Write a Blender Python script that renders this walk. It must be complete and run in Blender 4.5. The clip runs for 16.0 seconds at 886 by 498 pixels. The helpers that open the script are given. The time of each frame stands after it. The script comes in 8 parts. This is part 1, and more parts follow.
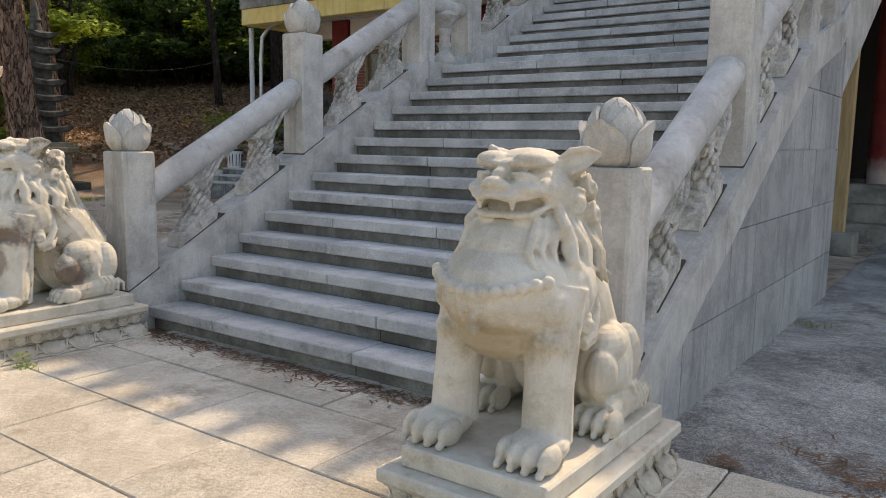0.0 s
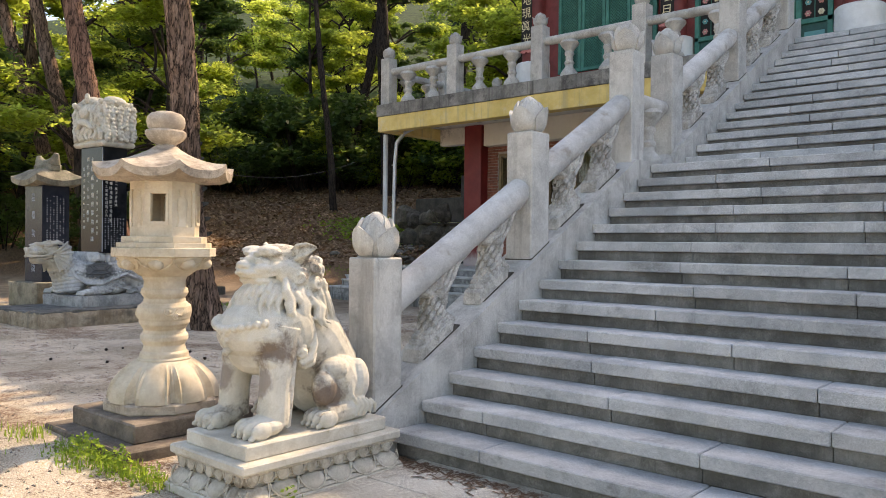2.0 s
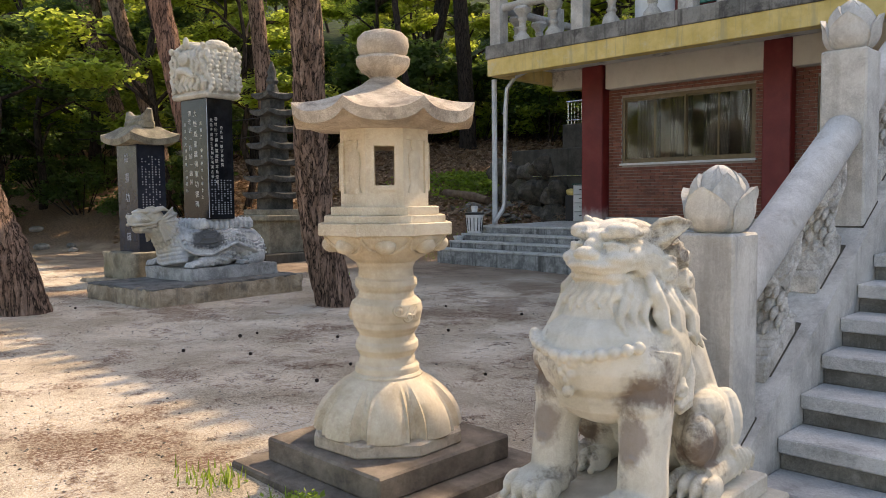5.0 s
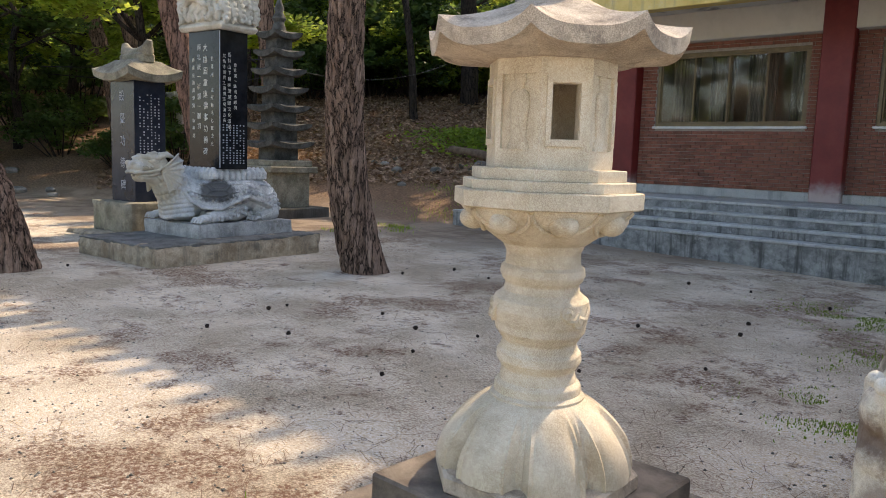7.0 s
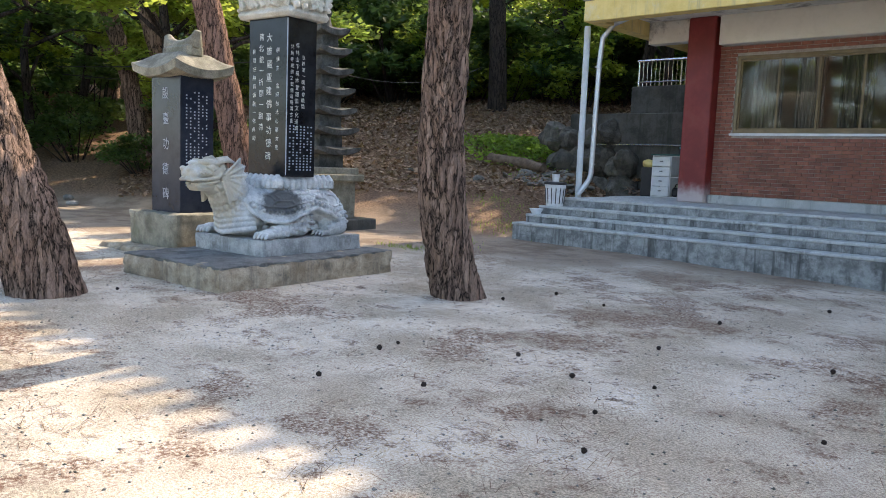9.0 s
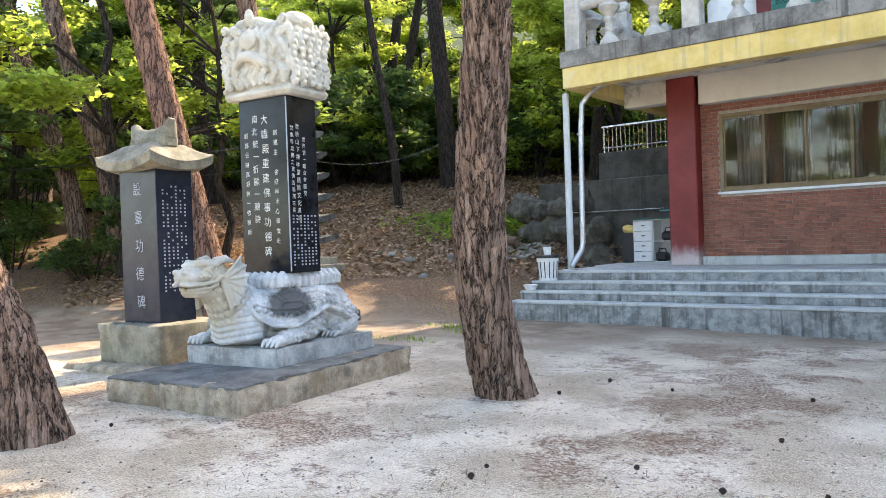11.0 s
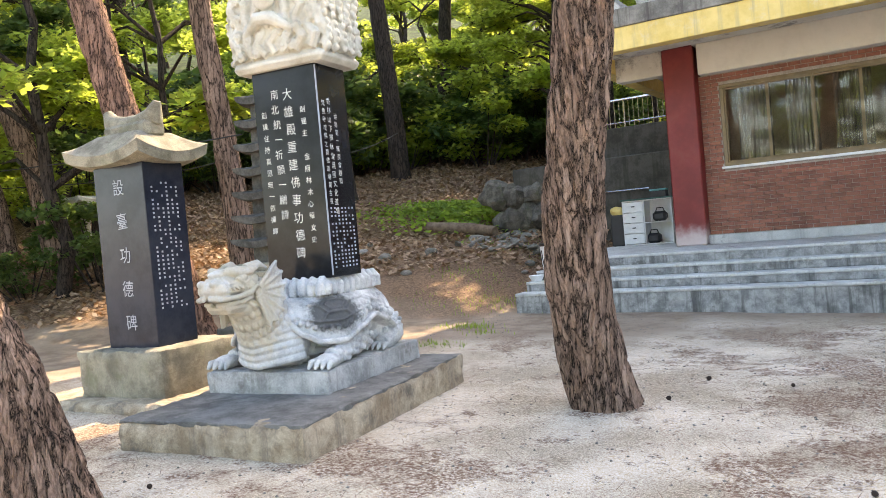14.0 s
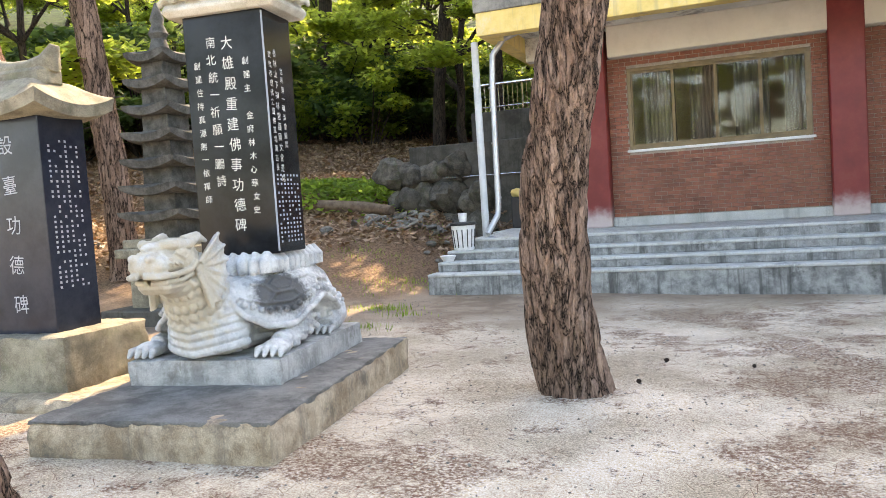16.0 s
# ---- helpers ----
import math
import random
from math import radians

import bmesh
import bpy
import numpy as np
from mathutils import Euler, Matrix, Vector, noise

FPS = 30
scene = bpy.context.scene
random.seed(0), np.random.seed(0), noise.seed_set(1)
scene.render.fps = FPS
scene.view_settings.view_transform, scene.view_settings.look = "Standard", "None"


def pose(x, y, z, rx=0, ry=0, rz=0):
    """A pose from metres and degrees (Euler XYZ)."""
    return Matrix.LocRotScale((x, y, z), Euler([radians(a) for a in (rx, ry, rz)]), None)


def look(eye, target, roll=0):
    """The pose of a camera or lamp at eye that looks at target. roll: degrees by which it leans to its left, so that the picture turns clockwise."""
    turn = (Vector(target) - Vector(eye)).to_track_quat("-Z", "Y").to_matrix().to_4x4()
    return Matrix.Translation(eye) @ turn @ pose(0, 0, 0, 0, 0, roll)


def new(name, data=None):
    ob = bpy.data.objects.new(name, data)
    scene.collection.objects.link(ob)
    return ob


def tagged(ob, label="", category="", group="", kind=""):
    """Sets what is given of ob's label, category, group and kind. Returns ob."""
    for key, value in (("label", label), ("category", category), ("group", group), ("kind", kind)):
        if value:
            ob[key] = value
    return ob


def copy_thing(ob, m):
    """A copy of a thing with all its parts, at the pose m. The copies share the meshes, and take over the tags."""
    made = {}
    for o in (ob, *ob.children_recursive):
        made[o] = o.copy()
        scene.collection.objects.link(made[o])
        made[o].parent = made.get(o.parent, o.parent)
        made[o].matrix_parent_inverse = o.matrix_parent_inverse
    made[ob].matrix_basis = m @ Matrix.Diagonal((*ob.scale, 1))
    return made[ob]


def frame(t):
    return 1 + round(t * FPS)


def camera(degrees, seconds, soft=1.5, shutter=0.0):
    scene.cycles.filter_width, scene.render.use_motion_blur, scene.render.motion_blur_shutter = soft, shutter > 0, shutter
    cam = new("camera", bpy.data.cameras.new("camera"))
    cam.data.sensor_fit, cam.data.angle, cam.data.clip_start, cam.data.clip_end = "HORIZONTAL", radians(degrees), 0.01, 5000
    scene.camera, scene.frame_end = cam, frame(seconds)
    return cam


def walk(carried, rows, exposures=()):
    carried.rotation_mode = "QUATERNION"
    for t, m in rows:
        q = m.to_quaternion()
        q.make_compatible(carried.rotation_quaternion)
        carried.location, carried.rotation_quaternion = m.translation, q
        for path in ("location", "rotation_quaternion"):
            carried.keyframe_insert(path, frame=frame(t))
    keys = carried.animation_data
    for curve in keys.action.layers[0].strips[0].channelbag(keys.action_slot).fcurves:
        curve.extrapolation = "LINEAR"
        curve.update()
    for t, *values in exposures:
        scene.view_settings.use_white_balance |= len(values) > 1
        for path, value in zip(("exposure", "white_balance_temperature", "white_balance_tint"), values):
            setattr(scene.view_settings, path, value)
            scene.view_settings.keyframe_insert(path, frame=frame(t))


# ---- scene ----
cam = camera(59.8, 16.0, soft=0.85)
METRES, EYE, TILT, LEAN, TURN = 11.34, 1.62, 0.0, 0.0, 35.7
ROWS = [
    (0.0, 0.0, 0.0, 0.0, 0.11, -7.97, -0.79),
    (0.5, -0.0349, 0.0059, -0.0008, 2.12, -5.28, -0.43),
    (1.0, -0.065, 0.0156, 0.0022, 0.71, -1.09, -1.19),
    (1.5, -0.0939, 0.0349, 0.0013, 1.81, 1.89, -1.0),
    (2.0, -0.1247, 0.0529, -0.001, 5.75, -0.37, -0.58),
    (2.5, -0.1586, 0.0626, 0.0085, 4.85, -0.45, 3.48),
    (3.0, -0.1786, 0.0842, 0.0052, 0.72, 1.53, 3.9),
    (3.5, -0.1999, 0.1078, 0.0068, -1.55, 2.04, 2.93),
    (4.0, -0.2273, 0.1337, 0.0073, -0.34, 0.33, 0.79),
    (4.5, -0.2533, 0.1605, 0.0035, 4.19, -2.33, 0.76),
    (5.0, -0.2785, 0.1869, 0.0061, 9.08, -3.81, 0.54),
    (7.5, -0.3963, 0.3023, 0.0054, 7.14, -7.27, -2.24),
    (8.0, -0.4277, 0.3305, 0.001, 8.17, -6.25, -2.27),
    (8.5, -0.4593, 0.3589, -0.002, 8.14, -6.49, -3.4),
    (9.0, -0.4862, 0.3781, 0.0004, 6.99, -6.35, -2.27),
    (9.5, -0.5152, 0.4039, 0.0029, 6.36, -4.8, -0.47),
    (10.0, -0.5397, 0.4225, 0.0036, 5.7, -2.55, 1.08),
    (12.5, -0.6439, 0.5125, 0.0066, -2.14, 0.34, 1.63),
    (13.0, -0.6633, 0.532, 0.0078, -0.34, -0.35, 3.0),
    (13.5, -0.6778, 0.5487, 0.0078, -0.76, -0.77, 3.78),
    (14.0, -0.6969, 0.5623, 0.0075, -4.28, -1.33, 5.01),
    (14.5, -0.7161, 0.5698, 0.0081, -5.26, -1.99, 6.59),
    (15.0, -0.7343, 0.588, 0.0075, -4.63, -2.82, 7.39),
    (15.5, -0.7471, 0.606, 0.0079, -6.78, -3.41, 6.29),
    (16.0, -0.7587, 0.6199, 0.006, -14.57, -3.41, 3.82),
]
EXPOSURES = [(0.0, 1.12, 8000, 14), (1.5, 1.43, 8000, 15), (3.5, 1.82, 8300, 16), (5.0, 1.40, 8000, 16), (7.5, 1.56, 7200, 13), (9.0, 1.98, 6700, 11), (10.0, 2.45, 6900, 11), (12.5, 2.66, 7600, 13), (16.0, 2.88, 8200, 14)]
walk(cam, [(t, pose(0, 0, EYE, TILT, LEAN, TURN) @ pose(METRES * x, METRES * y, METRES * z, 90 + pitch, roll, yaw)) for t, x, y, z, yaw, pitch, roll in ROWS], EXPOSURES)

# ---- world, sun, exposure ----
SUN_EL, SUN_AZ = 43.5, 1.5          # degrees above the ground; degrees from +y towards +x
world = bpy.data.worlds.new("sky")
scene.world = world
world.use_nodes = True
wn = world.node_tree.nodes
sky = wn.new("ShaderNodeTexSky")
sky.sky_type = "NISHITA"
sky.sun_disc = False
sky.sun_elevation, sky.sun_rotation = radians(SUN_EL), radians(SUN_AZ)
sky.air_density, sky.dust_density, sky.ozone_density = 1.0, 1.6, 1.0
wn["Background"].inputs["Strength"].default_value = 0.15
world.node_tree.links.new(sky.outputs["Color"], wn["Background"].inputs["Color"])
sun_data = bpy.data.lights.new("sun", "SUN")
sun_data.energy, sun_data.angle, sun_data.color = 1.9, radians(0.55), (1.0, 0.85, 0.64)
sun = new("sun", sun_data)
se, sa = radians(SUN_EL), radians(SUN_AZ)
sun.matrix_world = look((0, 40, 40), Vector((0, 40, 40)) - Vector((math.sin(sa) * math.cos(se), math.cos(sa) * math.cos(se), math.sin(se))))

# ---- materials ----


def material(name, dark, light, scale=4.0, rough=0.8, grain=0.0, grain_scale=250.0, bump=0.2, bump_scale=60.0, stain=None, stain_amount=0.5, stain_scale=1.3,
             metal=0.0, spread=(0.35, 0.65), stretch=(1, 1, 1), vary=0.0, streak=None, streak_amount=0.0):
    """Two-scale procedural surface: broad mottling, fine grain, stains with soft edges, run-off streaks, relief."""
    m = bpy.data.materials.new(name)
    m.use_nodes = True
    n, l = m.node_tree.nodes, m.node_tree.links
    b = n["Principled BSDF"]
    b.inputs["Roughness"].default_value, b.inputs["Metallic"].default_value = rough, metal
    geo = n.new("ShaderNodeNewGeometry")
    mp = n.new("ShaderNodeMapping")
    mp.inputs["Scale"].default_value = stretch
    l.new(geo.outputs["Position"], mp.inputs["Vector"])

    def noise_of(s, detail=6.0, r=0.6, vec=None):
        t = n.new("ShaderNodeTexNoise")
        t.inputs["Scale"].default_value, t.inputs["Detail"].default_value, t.inputs["Roughness"].default_value = s, detail, r
        l.new(vec or mp.outputs["Vector"], t.inputs["Vector"])
        return t.outputs["Fac"]

    def ramp(v, a, c):
        r = n.new("ShaderNodeMapRange")
        r.inputs[1].default_value, r.inputs[2].default_value = a, c
        r.interpolation_type = "SMOOTHSTEP"
        l.new(v, r.inputs[0])
        return r.outputs[0]

    def mix(f, a, c, kind="MIX"):
        x = n.new("ShaderNodeMix")
        x.data_type, x.blend_type = "RGBA", kind
        for sock, v in ((x.inputs[0], f), (x.inputs[6], a), (x.inputs[7], c)):
            if isinstance(v, (int, float)):
                sock.default_value = v
            elif isinstance(v, tuple):
                sock.default_value = (*v, 1)
            else:
                l.new(v, sock)
        return x.outputs[2]

    col = mix(ramp(noise_of(scale, 10.0, 0.72), *spread), dark, light)
    if grain:
        col = mix(grain, col, mix(ramp(noise_of(grain_scale, 3.0, 0.75), 0.36, 0.64), (0.0, 0.0, 0.0), (1.0, 1.0, 1.0)), "OVERLAY")
        col = mix(grain * (0.5 if vary else 0.15), col, mix(ramp(noise_of(grain_scale * 0.22, 6.0, 0.85), 0.38, 0.62), (0.0, 0.0, 0.0), (1.0, 1.0, 1.0)), "OVERLAY")
    if stain:
        f = n.new("ShaderNodeMath")
        f.operation = "MULTIPLY"
        f.inputs[1].default_value = stain_amount
        l.new(ramp(noise_of(stain_scale, 12.0, 0.78), 0.52, 0.66), f.inputs[0])
        col = mix(f.outputs[0], col, stain)
    if streak:
        mp2 = n.new("ShaderNodeMapping")
        mp2.inputs["Scale"].default_value = (1, 1, 0.06)
        l.new(geo.outputs["Position"], mp2.inputs["Vector"])
        f = n.new("ShaderNodeMath")
        f.operation = "MULTIPLY"
        f.inputs[1].default_value = streak_amount
        l.new(ramp(noise_of(7.0, 6.0, 0.7, mp2.outputs["Vector"]), 0.5, 0.68), f.inputs[0])
        col = mix(f.outputs[0], col, streak)
    if vary:
        info = n.new("ShaderNodeObjectInfo")
        hsv = n.new("ShaderNodeHueSaturation")
        mr = n.new("ShaderNodeMapRange")
        mr.inputs[3].default_value, mr.inputs[4].default_value = 1 - vary, 1 + vary
        l.new(info.outputs["Random"], mr.inputs[0])
        l.new(mr.outputs[0], hsv.inputs["Value"])
        l.new(col, hsv.inputs["Color"])
        col = hsv.outputs["Color"]
    l.new(col, b.inputs["Base Color"])
    if bump:
        bp = n.new("ShaderNodeBump")
        bp.inputs["Strength"].default_value, bp.inputs["Distance"].default_value = bump, 0.01
        l.new(noise_of(bump_scale, 6.0, 0.75), bp.inputs["Height"])
        bp2 = n.new("ShaderNodeBump")
        bp2.inputs["Strength"].default_value, bp2.inputs["Distance"].default_value = min(1.0, bump * (1.3 if vary else 0.5)), 0.012
        l.new(noise_of(bump_scale * 0.3, 6.0, 0.7), bp2.inputs["Height"])
        l.new(bp.outputs[0], bp2.inputs["Normal"])
        l.new(bp2.outputs[0], b.inputs["Normal"])
    return m


def leaf_material(name, a, c, through_colour, share=0.5, vary=0.35):
    """Leaves: a dull upper side and light that comes through the blade, varied leaf by leaf."""
    m = bpy.data.materials.new(name)
    m.use_nodes = True
    n, l = m.node_tree.nodes, m.node_tree.links
    b = n["Principled BSDF"]
    b.inputs["Roughness"].default_value = 0.55
    b.inputs["Specular IOR Level"].default_value = 0.25
    geo = n.new("ShaderNodeNewGeometry")
    mx = n.new("ShaderNodeMix")
    mx.data_type = "RGBA"
    l.new(geo.outputs["Random Per Island"], mx.inputs[0])
    mx.inputs[6].default_value, mx.inputs[7].default_value = (*a, 1), (*c, 1)
    l.new(mx.outputs[2], b.inputs["Base Color"])
    tr = n.new("ShaderNodeBsdfTranslucent")
    hs = n.new("ShaderNodeHueSaturation")
    mr = n.new("ShaderNodeMapRange")
    mr.inputs[3].default_value, mr.inputs[4].default_value = 1 - vary, 1 + vary
    l.new(geo.outputs["Random Per Island"], mr.inputs[0])
    l.new(mr.outputs[0], hs.inputs["Value"])
    hs.inputs["Color"].default_value = (*through_colour, 1)
    l.new(hs.outputs[0], tr.inputs["Color"])
    ms = n.new("ShaderNodeMixShader")
    ms.inputs[0].default_value = share
    l.new(b.outputs[0], ms.inputs[1])
    l.new(tr.outputs[0], ms.inputs[2])
    l.new(ms.outputs[0], n["Material Output"].inputs["Surface"])
    return m


def plain(name, colour, rough=0.6, metal=0.0, bump=0.0, vary=0.12):
    return material(name, tuple(c * (1 - vary) for c in colour), tuple(min(1, c * (1 + vary)) for c in colour), scale=9, rough=rough, metal=metal, bump=bump)


GRANITE = material("granite", (0.40, 0.39, 0.36), (0.58, 0.57, 0.53), 3.0, 0.8, 0.22, 320, 0.22, 120, (0.20, 0.19, 0.165), 0.55, 1.6, vary=0.07, streak=(0.22, 0.205, 0.18), streak_amount=0.4)
BALUSTER = material("weathered_granite", (0.34, 0.325, 0.29), (0.60, 0.58, 0.53), 9.0, 0.85, 0.3, 300, 0.3, 110, (0.13, 0.11, 0.085), 0.7, 6.0, vary=0.10, streak=(0.16, 0.145, 0.12), streak_amount=0.6)
RAIL = material("rail_granite", (0.42, 0.41, 0.385), (0.60, 0.59, 0.56), 3.0, 0.7, 0.2, 320, 0.2, 120, (0.24, 0.20, 0.15), 0.75, 2.2, vary=0.06)
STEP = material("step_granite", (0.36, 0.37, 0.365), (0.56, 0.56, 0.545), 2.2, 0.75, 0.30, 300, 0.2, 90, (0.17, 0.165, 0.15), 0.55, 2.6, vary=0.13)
# Risers: dirt and streaks, plus their shade put into a darker base colour.
RISER = material("dirty_shaded_granite", (0.12, 0.112, 0.095), (0.29, 0.275, 0.245), 2.4, 0.85, 0.3, 260, 0.3, 70, (0.11, 0.105, 0.09), 0.7, 2.0, vary=0.12, streak=(0.10, 0.095, 0.08), streak_amount=0.5)
CARVED = material("carved_granite", (0.48, 0.44, 0.36), (0.66, 0.62, 0.53), 3.5, 0.8, 0.18, 260, 0.15, 130, (0.30, 0.23, 0.12), 0.6, 2.6)
CARVED_STAINED = material("stained_granite", (0.50, 0.46, 0.37), (0.68, 0.64, 0.55), 3.0, 0.8, 0.18, 260, 0.15, 130, (0.105, 0.08, 0.065), 0.88, 2.7)
LANTERN = material("lantern_granite", (0.52, 0.435, 0.31), (0.70, 0.61, 0.47), 4.0, 0.85, 0.32, 240, 0.2, 110, (0.36, 0.27, 0.16), 0.5, 3.0)
LANTERN_ROOF = material("lantern_roof_granite", (0.36, 0.29, 0.22), (0.60, 0.51, 0.40), 5.0, 0.9, 0.34, 240, 0.4, 110, (0.14, 0.11, 0.09), 0.8, 4.5)
BASE_BROWN = material("brown_granite", (0.11, 0.085, 0.065), (0.25, 0.205, 0.16), 4.0, 0.85, 0.35, 260, 0.35, 120, (0.07, 0.06, 0.05), 0.6, 2.5)
TURTLE = material("turtle_granite", (0.40, 0.42, 0.43), (0.66, 0.67, 0.66), 5.0, 0.8, 0.18, 260, 0.4, 110, (0.16, 0.17, 0.17), 0.7, 3.0)
CAPSTONE = material("white_carved_stone", (0.46, 0.44, 0.37), (0.66, 0.645, 0.575), 4.0, 0.85, 0.2, 240, 0.4, 110, (0.42, 0.38, 0.28), 0.5, 2.4)
MOSSY = material("mossy_granite", (0.15, 0.135, 0.10), (0.32, 0.295, 0.225), 4.0, 0.9, 0.3, 240, 0.4, 100, (0.17, 0.18, 0.11), 0.6, 2.5)
CONCRETE = material("old_concrete", (0.17, 0.165, 0.15), (0.36, 0.35, 0.32), 2.5, 0.92, 0.2, 200, 0.6, 45, (0.10, 0.095, 0.08), 0.6, 3.0)
CONCRETE_BROWN = material("stained_concrete", (0.25, 0.19, 0.125), (0.50, 0.42, 0.31), 4.0, 0.92, 0.3, 160, 0.8, 40, (0.09, 0.085, 0.075), 0.75, 3.0, streak=(0.12, 0.11, 0.095), streak_amount=0.6)
STEP_CONCRETE = material("step_concrete", (0.40, 0.405, 0.39), (0.60, 0.605, 0.58), 2.0, 0.9, 0.15, 200, 0.3, 50, (0.17, 0.17, 0.16), 0.7, 2.0, streak=(0.20, 0.20, 0.19), streak_amount=0.5)
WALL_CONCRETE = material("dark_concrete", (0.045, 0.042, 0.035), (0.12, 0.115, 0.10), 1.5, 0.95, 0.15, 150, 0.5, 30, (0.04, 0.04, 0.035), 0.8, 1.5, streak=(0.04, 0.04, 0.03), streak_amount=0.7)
PAVING = material("paving_granite", (0.40, 0.36, 0.29), (0.58, 0.54, 0.46), 1.8, 0.9, 0.42, 220, 0.5, 80, (0.24, 0.20, 0.145), 0.65, 2.3, vary=0.09)
ASPHALT = material("worn_concrete_ground", (0.20, 0.20, 0.19), (0.44, 0.435, 0.41), 1.3, 0.95, 0.5, 110, 0.9, 45, (0.09, 0.085, 0.07), 0.75, 1.7, vary=0.02)
STELE = material("polished_black_stone", (0.008, 0.009, 0.011), (0.02, 0.022, 0.026), 3.0, 0.15, 0.0, 300, 0.0)
STELE_BLUE = material("blue_black_stone", (0.012, 0.016, 0.028), (0.03, 0.036, 0.052), 2.0, 0.22, 0.0, 300, 0.0)
for m in (STELE, STELE_BLUE):
    m.node_tree.nodes["Principled BSDF"].inputs["Specular IOR Level"].default_value = 0.28
LETTER = plain("engraved_white", (0.62, 0.62, 0.58), 0.9)
LETTER_GREY = plain("engraved_grey", (0.34, 0.37, 0.42), 0.9)
GOLD = plain("gilded_letters", (0.72, 0.62, 0.38), 0.5)
YELLOW = material("yellow_paint", (0.66, 0.48, 0.14), (0.80, 0.62, 0.24), 2.0, 0.75, 0.0, 300, 0.15, 40, (0.72, 0.66, 0.5), 0.5, 1.6, streak=(0.40, 0.33, 0.20), streak_amount=0.55)
SLAB_GREY = material("weathered_slab", (0.13, 0.125, 0.115), (0.32, 0.31, 0.28), 2.0, 0.92, 0.15, 200, 0.4, 40, (0.05, 0.048, 0.045), 0.8, 1.4, streak=(0.06, 0.055, 0.05), streak_amount=0.75)
CREAM = material("cream_plaster", (0.66, 0.62, 0.53), (0.78, 0.74, 0.65), 1.2, 0.85, 0.0, 300, 0.1, 30, (0.48, 0.44, 0.36), 0.3, 1.2)
PEELED = material("peeling_plaster", (0.60, 0.57, 0.50), (0.74, 0.71, 0.64), 1.2, 0.9, 0.0, 300, 0.3, 20, (0.22, 0.20, 0.17), 0.9, 1.5)
RED = material("red_paint", (0.17, 0.014, 0.014), (0.23, 0.024, 0.022), 2.0, 0.5, 0.0, 300, 0.08, 30, (0.20, 0.05, 0.04), 0.4, 2.0)


def bleached(m, z0, z1, colour):
    """Old paint bleached and salted towards its foot, with a ragged edge."""
    n, l = m.node_tree.nodes, m.node_tree.links
    b = n["Principled BSDF"]
    old = b.inputs["Base Color"].links[0].from_socket
    geo = n.new("ShaderNodeNewGeometry")
    sp = n.new("ShaderNodeSeparateXYZ")
    l.new(geo.outputs["Position"], sp.inputs[0])
    tn = n.new("ShaderNodeTexNoise")
    tn.inputs["Scale"].default_value, tn.inputs["Detail"].default_value = 9.0, 8.0
    l.new(geo.outputs["Position"], tn.inputs["Vector"])
    ad = n.new("ShaderNodeMath")
    ad.operation = "MULTIPLY_ADD"
    ad.inputs[1].default_value = 0.30
    l.new(tn.outputs["Fac"], ad.inputs[0])
    l.new(sp.outputs[2], ad.inputs[2])
    mr = n.new("ShaderNodeMapRange")
    mr.interpolation_type = "SMOOTHSTEP"
    mr.inputs[1].default_value, mr.inputs[2].default_value, mr.inputs[3].default_value, mr.inputs[4].default_value = z0 + 0.15, z1 + 0.15, 0.85, 0.0
    l.new(ad.outputs[0], mr.inputs[0])
    mx = n.new("ShaderNodeMix")
    mx.data_type = "RGBA"
    l.new(mr.outputs[0], mx.inputs[0])
    l.new(old, mx.inputs[6])
    mx.inputs[7].default_value = (*colour, 1)
    l.new(mx.outputs[2], b.inputs["Base Color"])


bleached(RED, 1.12, 1.50, (0.60, 0.52, 0.50))
DARK_RED = material("dark_red_wood", (0.15, 0.028, 0.025), (0.24, 0.045, 0.04), 3.0, 0.6, 0.0, 300, 0.15, 50, (0.12, 0.04, 0.035), 0.5, 3.0)
GREEN = material("green_paint", (0.02, 0.14, 0.105), (0.04, 0.21, 0.16), 4.0, 0.6, 0.0, 300, 0.1, 50, (0.03, 0.10, 0.085), 0.4, 3.0)
GREEN_DARK = plain("green_shade_paint", (0.015, 0.085, 0.07), 0.6)
FLOWER_PINK = plain("flower_pink", (0.55, 0.24, 0.22), 0.7)
FLOWER_CREAM = plain("flower_cream", (0.62, 0.56, 0.40), 0.7)
FLOWER_TEAL = plain("flower_teal", (0.10, 0.30, 0.30), 0.7)
WHITE = material("white_paint", (0.70, 0.70, 0.68), (0.82, 0.82, 0.80), 3.0, 0.6, 0.0, 300, 0.05, 40, (0.55, 0.54, 0.5), 0.3, 2.0)
PLASTIC = plain("white_plastic", (0.74, 0.75, 0.75), 0.4)
BLACK = plain("black_plastic", (0.02, 0.02, 0.022), 0.5)
STEEL = material("galvanised_steel", (0.48, 0.49, 0.50), (0.62, 0.63, 0.64), 6.0, 0.42, 0.0, 300, 0.05, 50, (0.33, 0.32, 0.30), 0.4, 3.0, metal=0.75)
PIPE = material("painted_pole", (0.50, 0.53, 0.54), (0.62, 0.65, 0.66), 3.0, 0.5, 0.0, 300, 0.05, 50, (0.36, 0.36, 0.35), 0.4, 2.0)
CHROME = plain("stainless_steel", (0.68, 0.68, 0.68), 0.22, 1.0)
BRICK = material("brick", (0.20, 0.075, 0.05), (0.33, 0.13, 0.085), 7.0, 0.9, 0.15, 250, 0.4, 90, (0.14, 0.07, 0.055), 0.4, 6.0, vary=0.28)
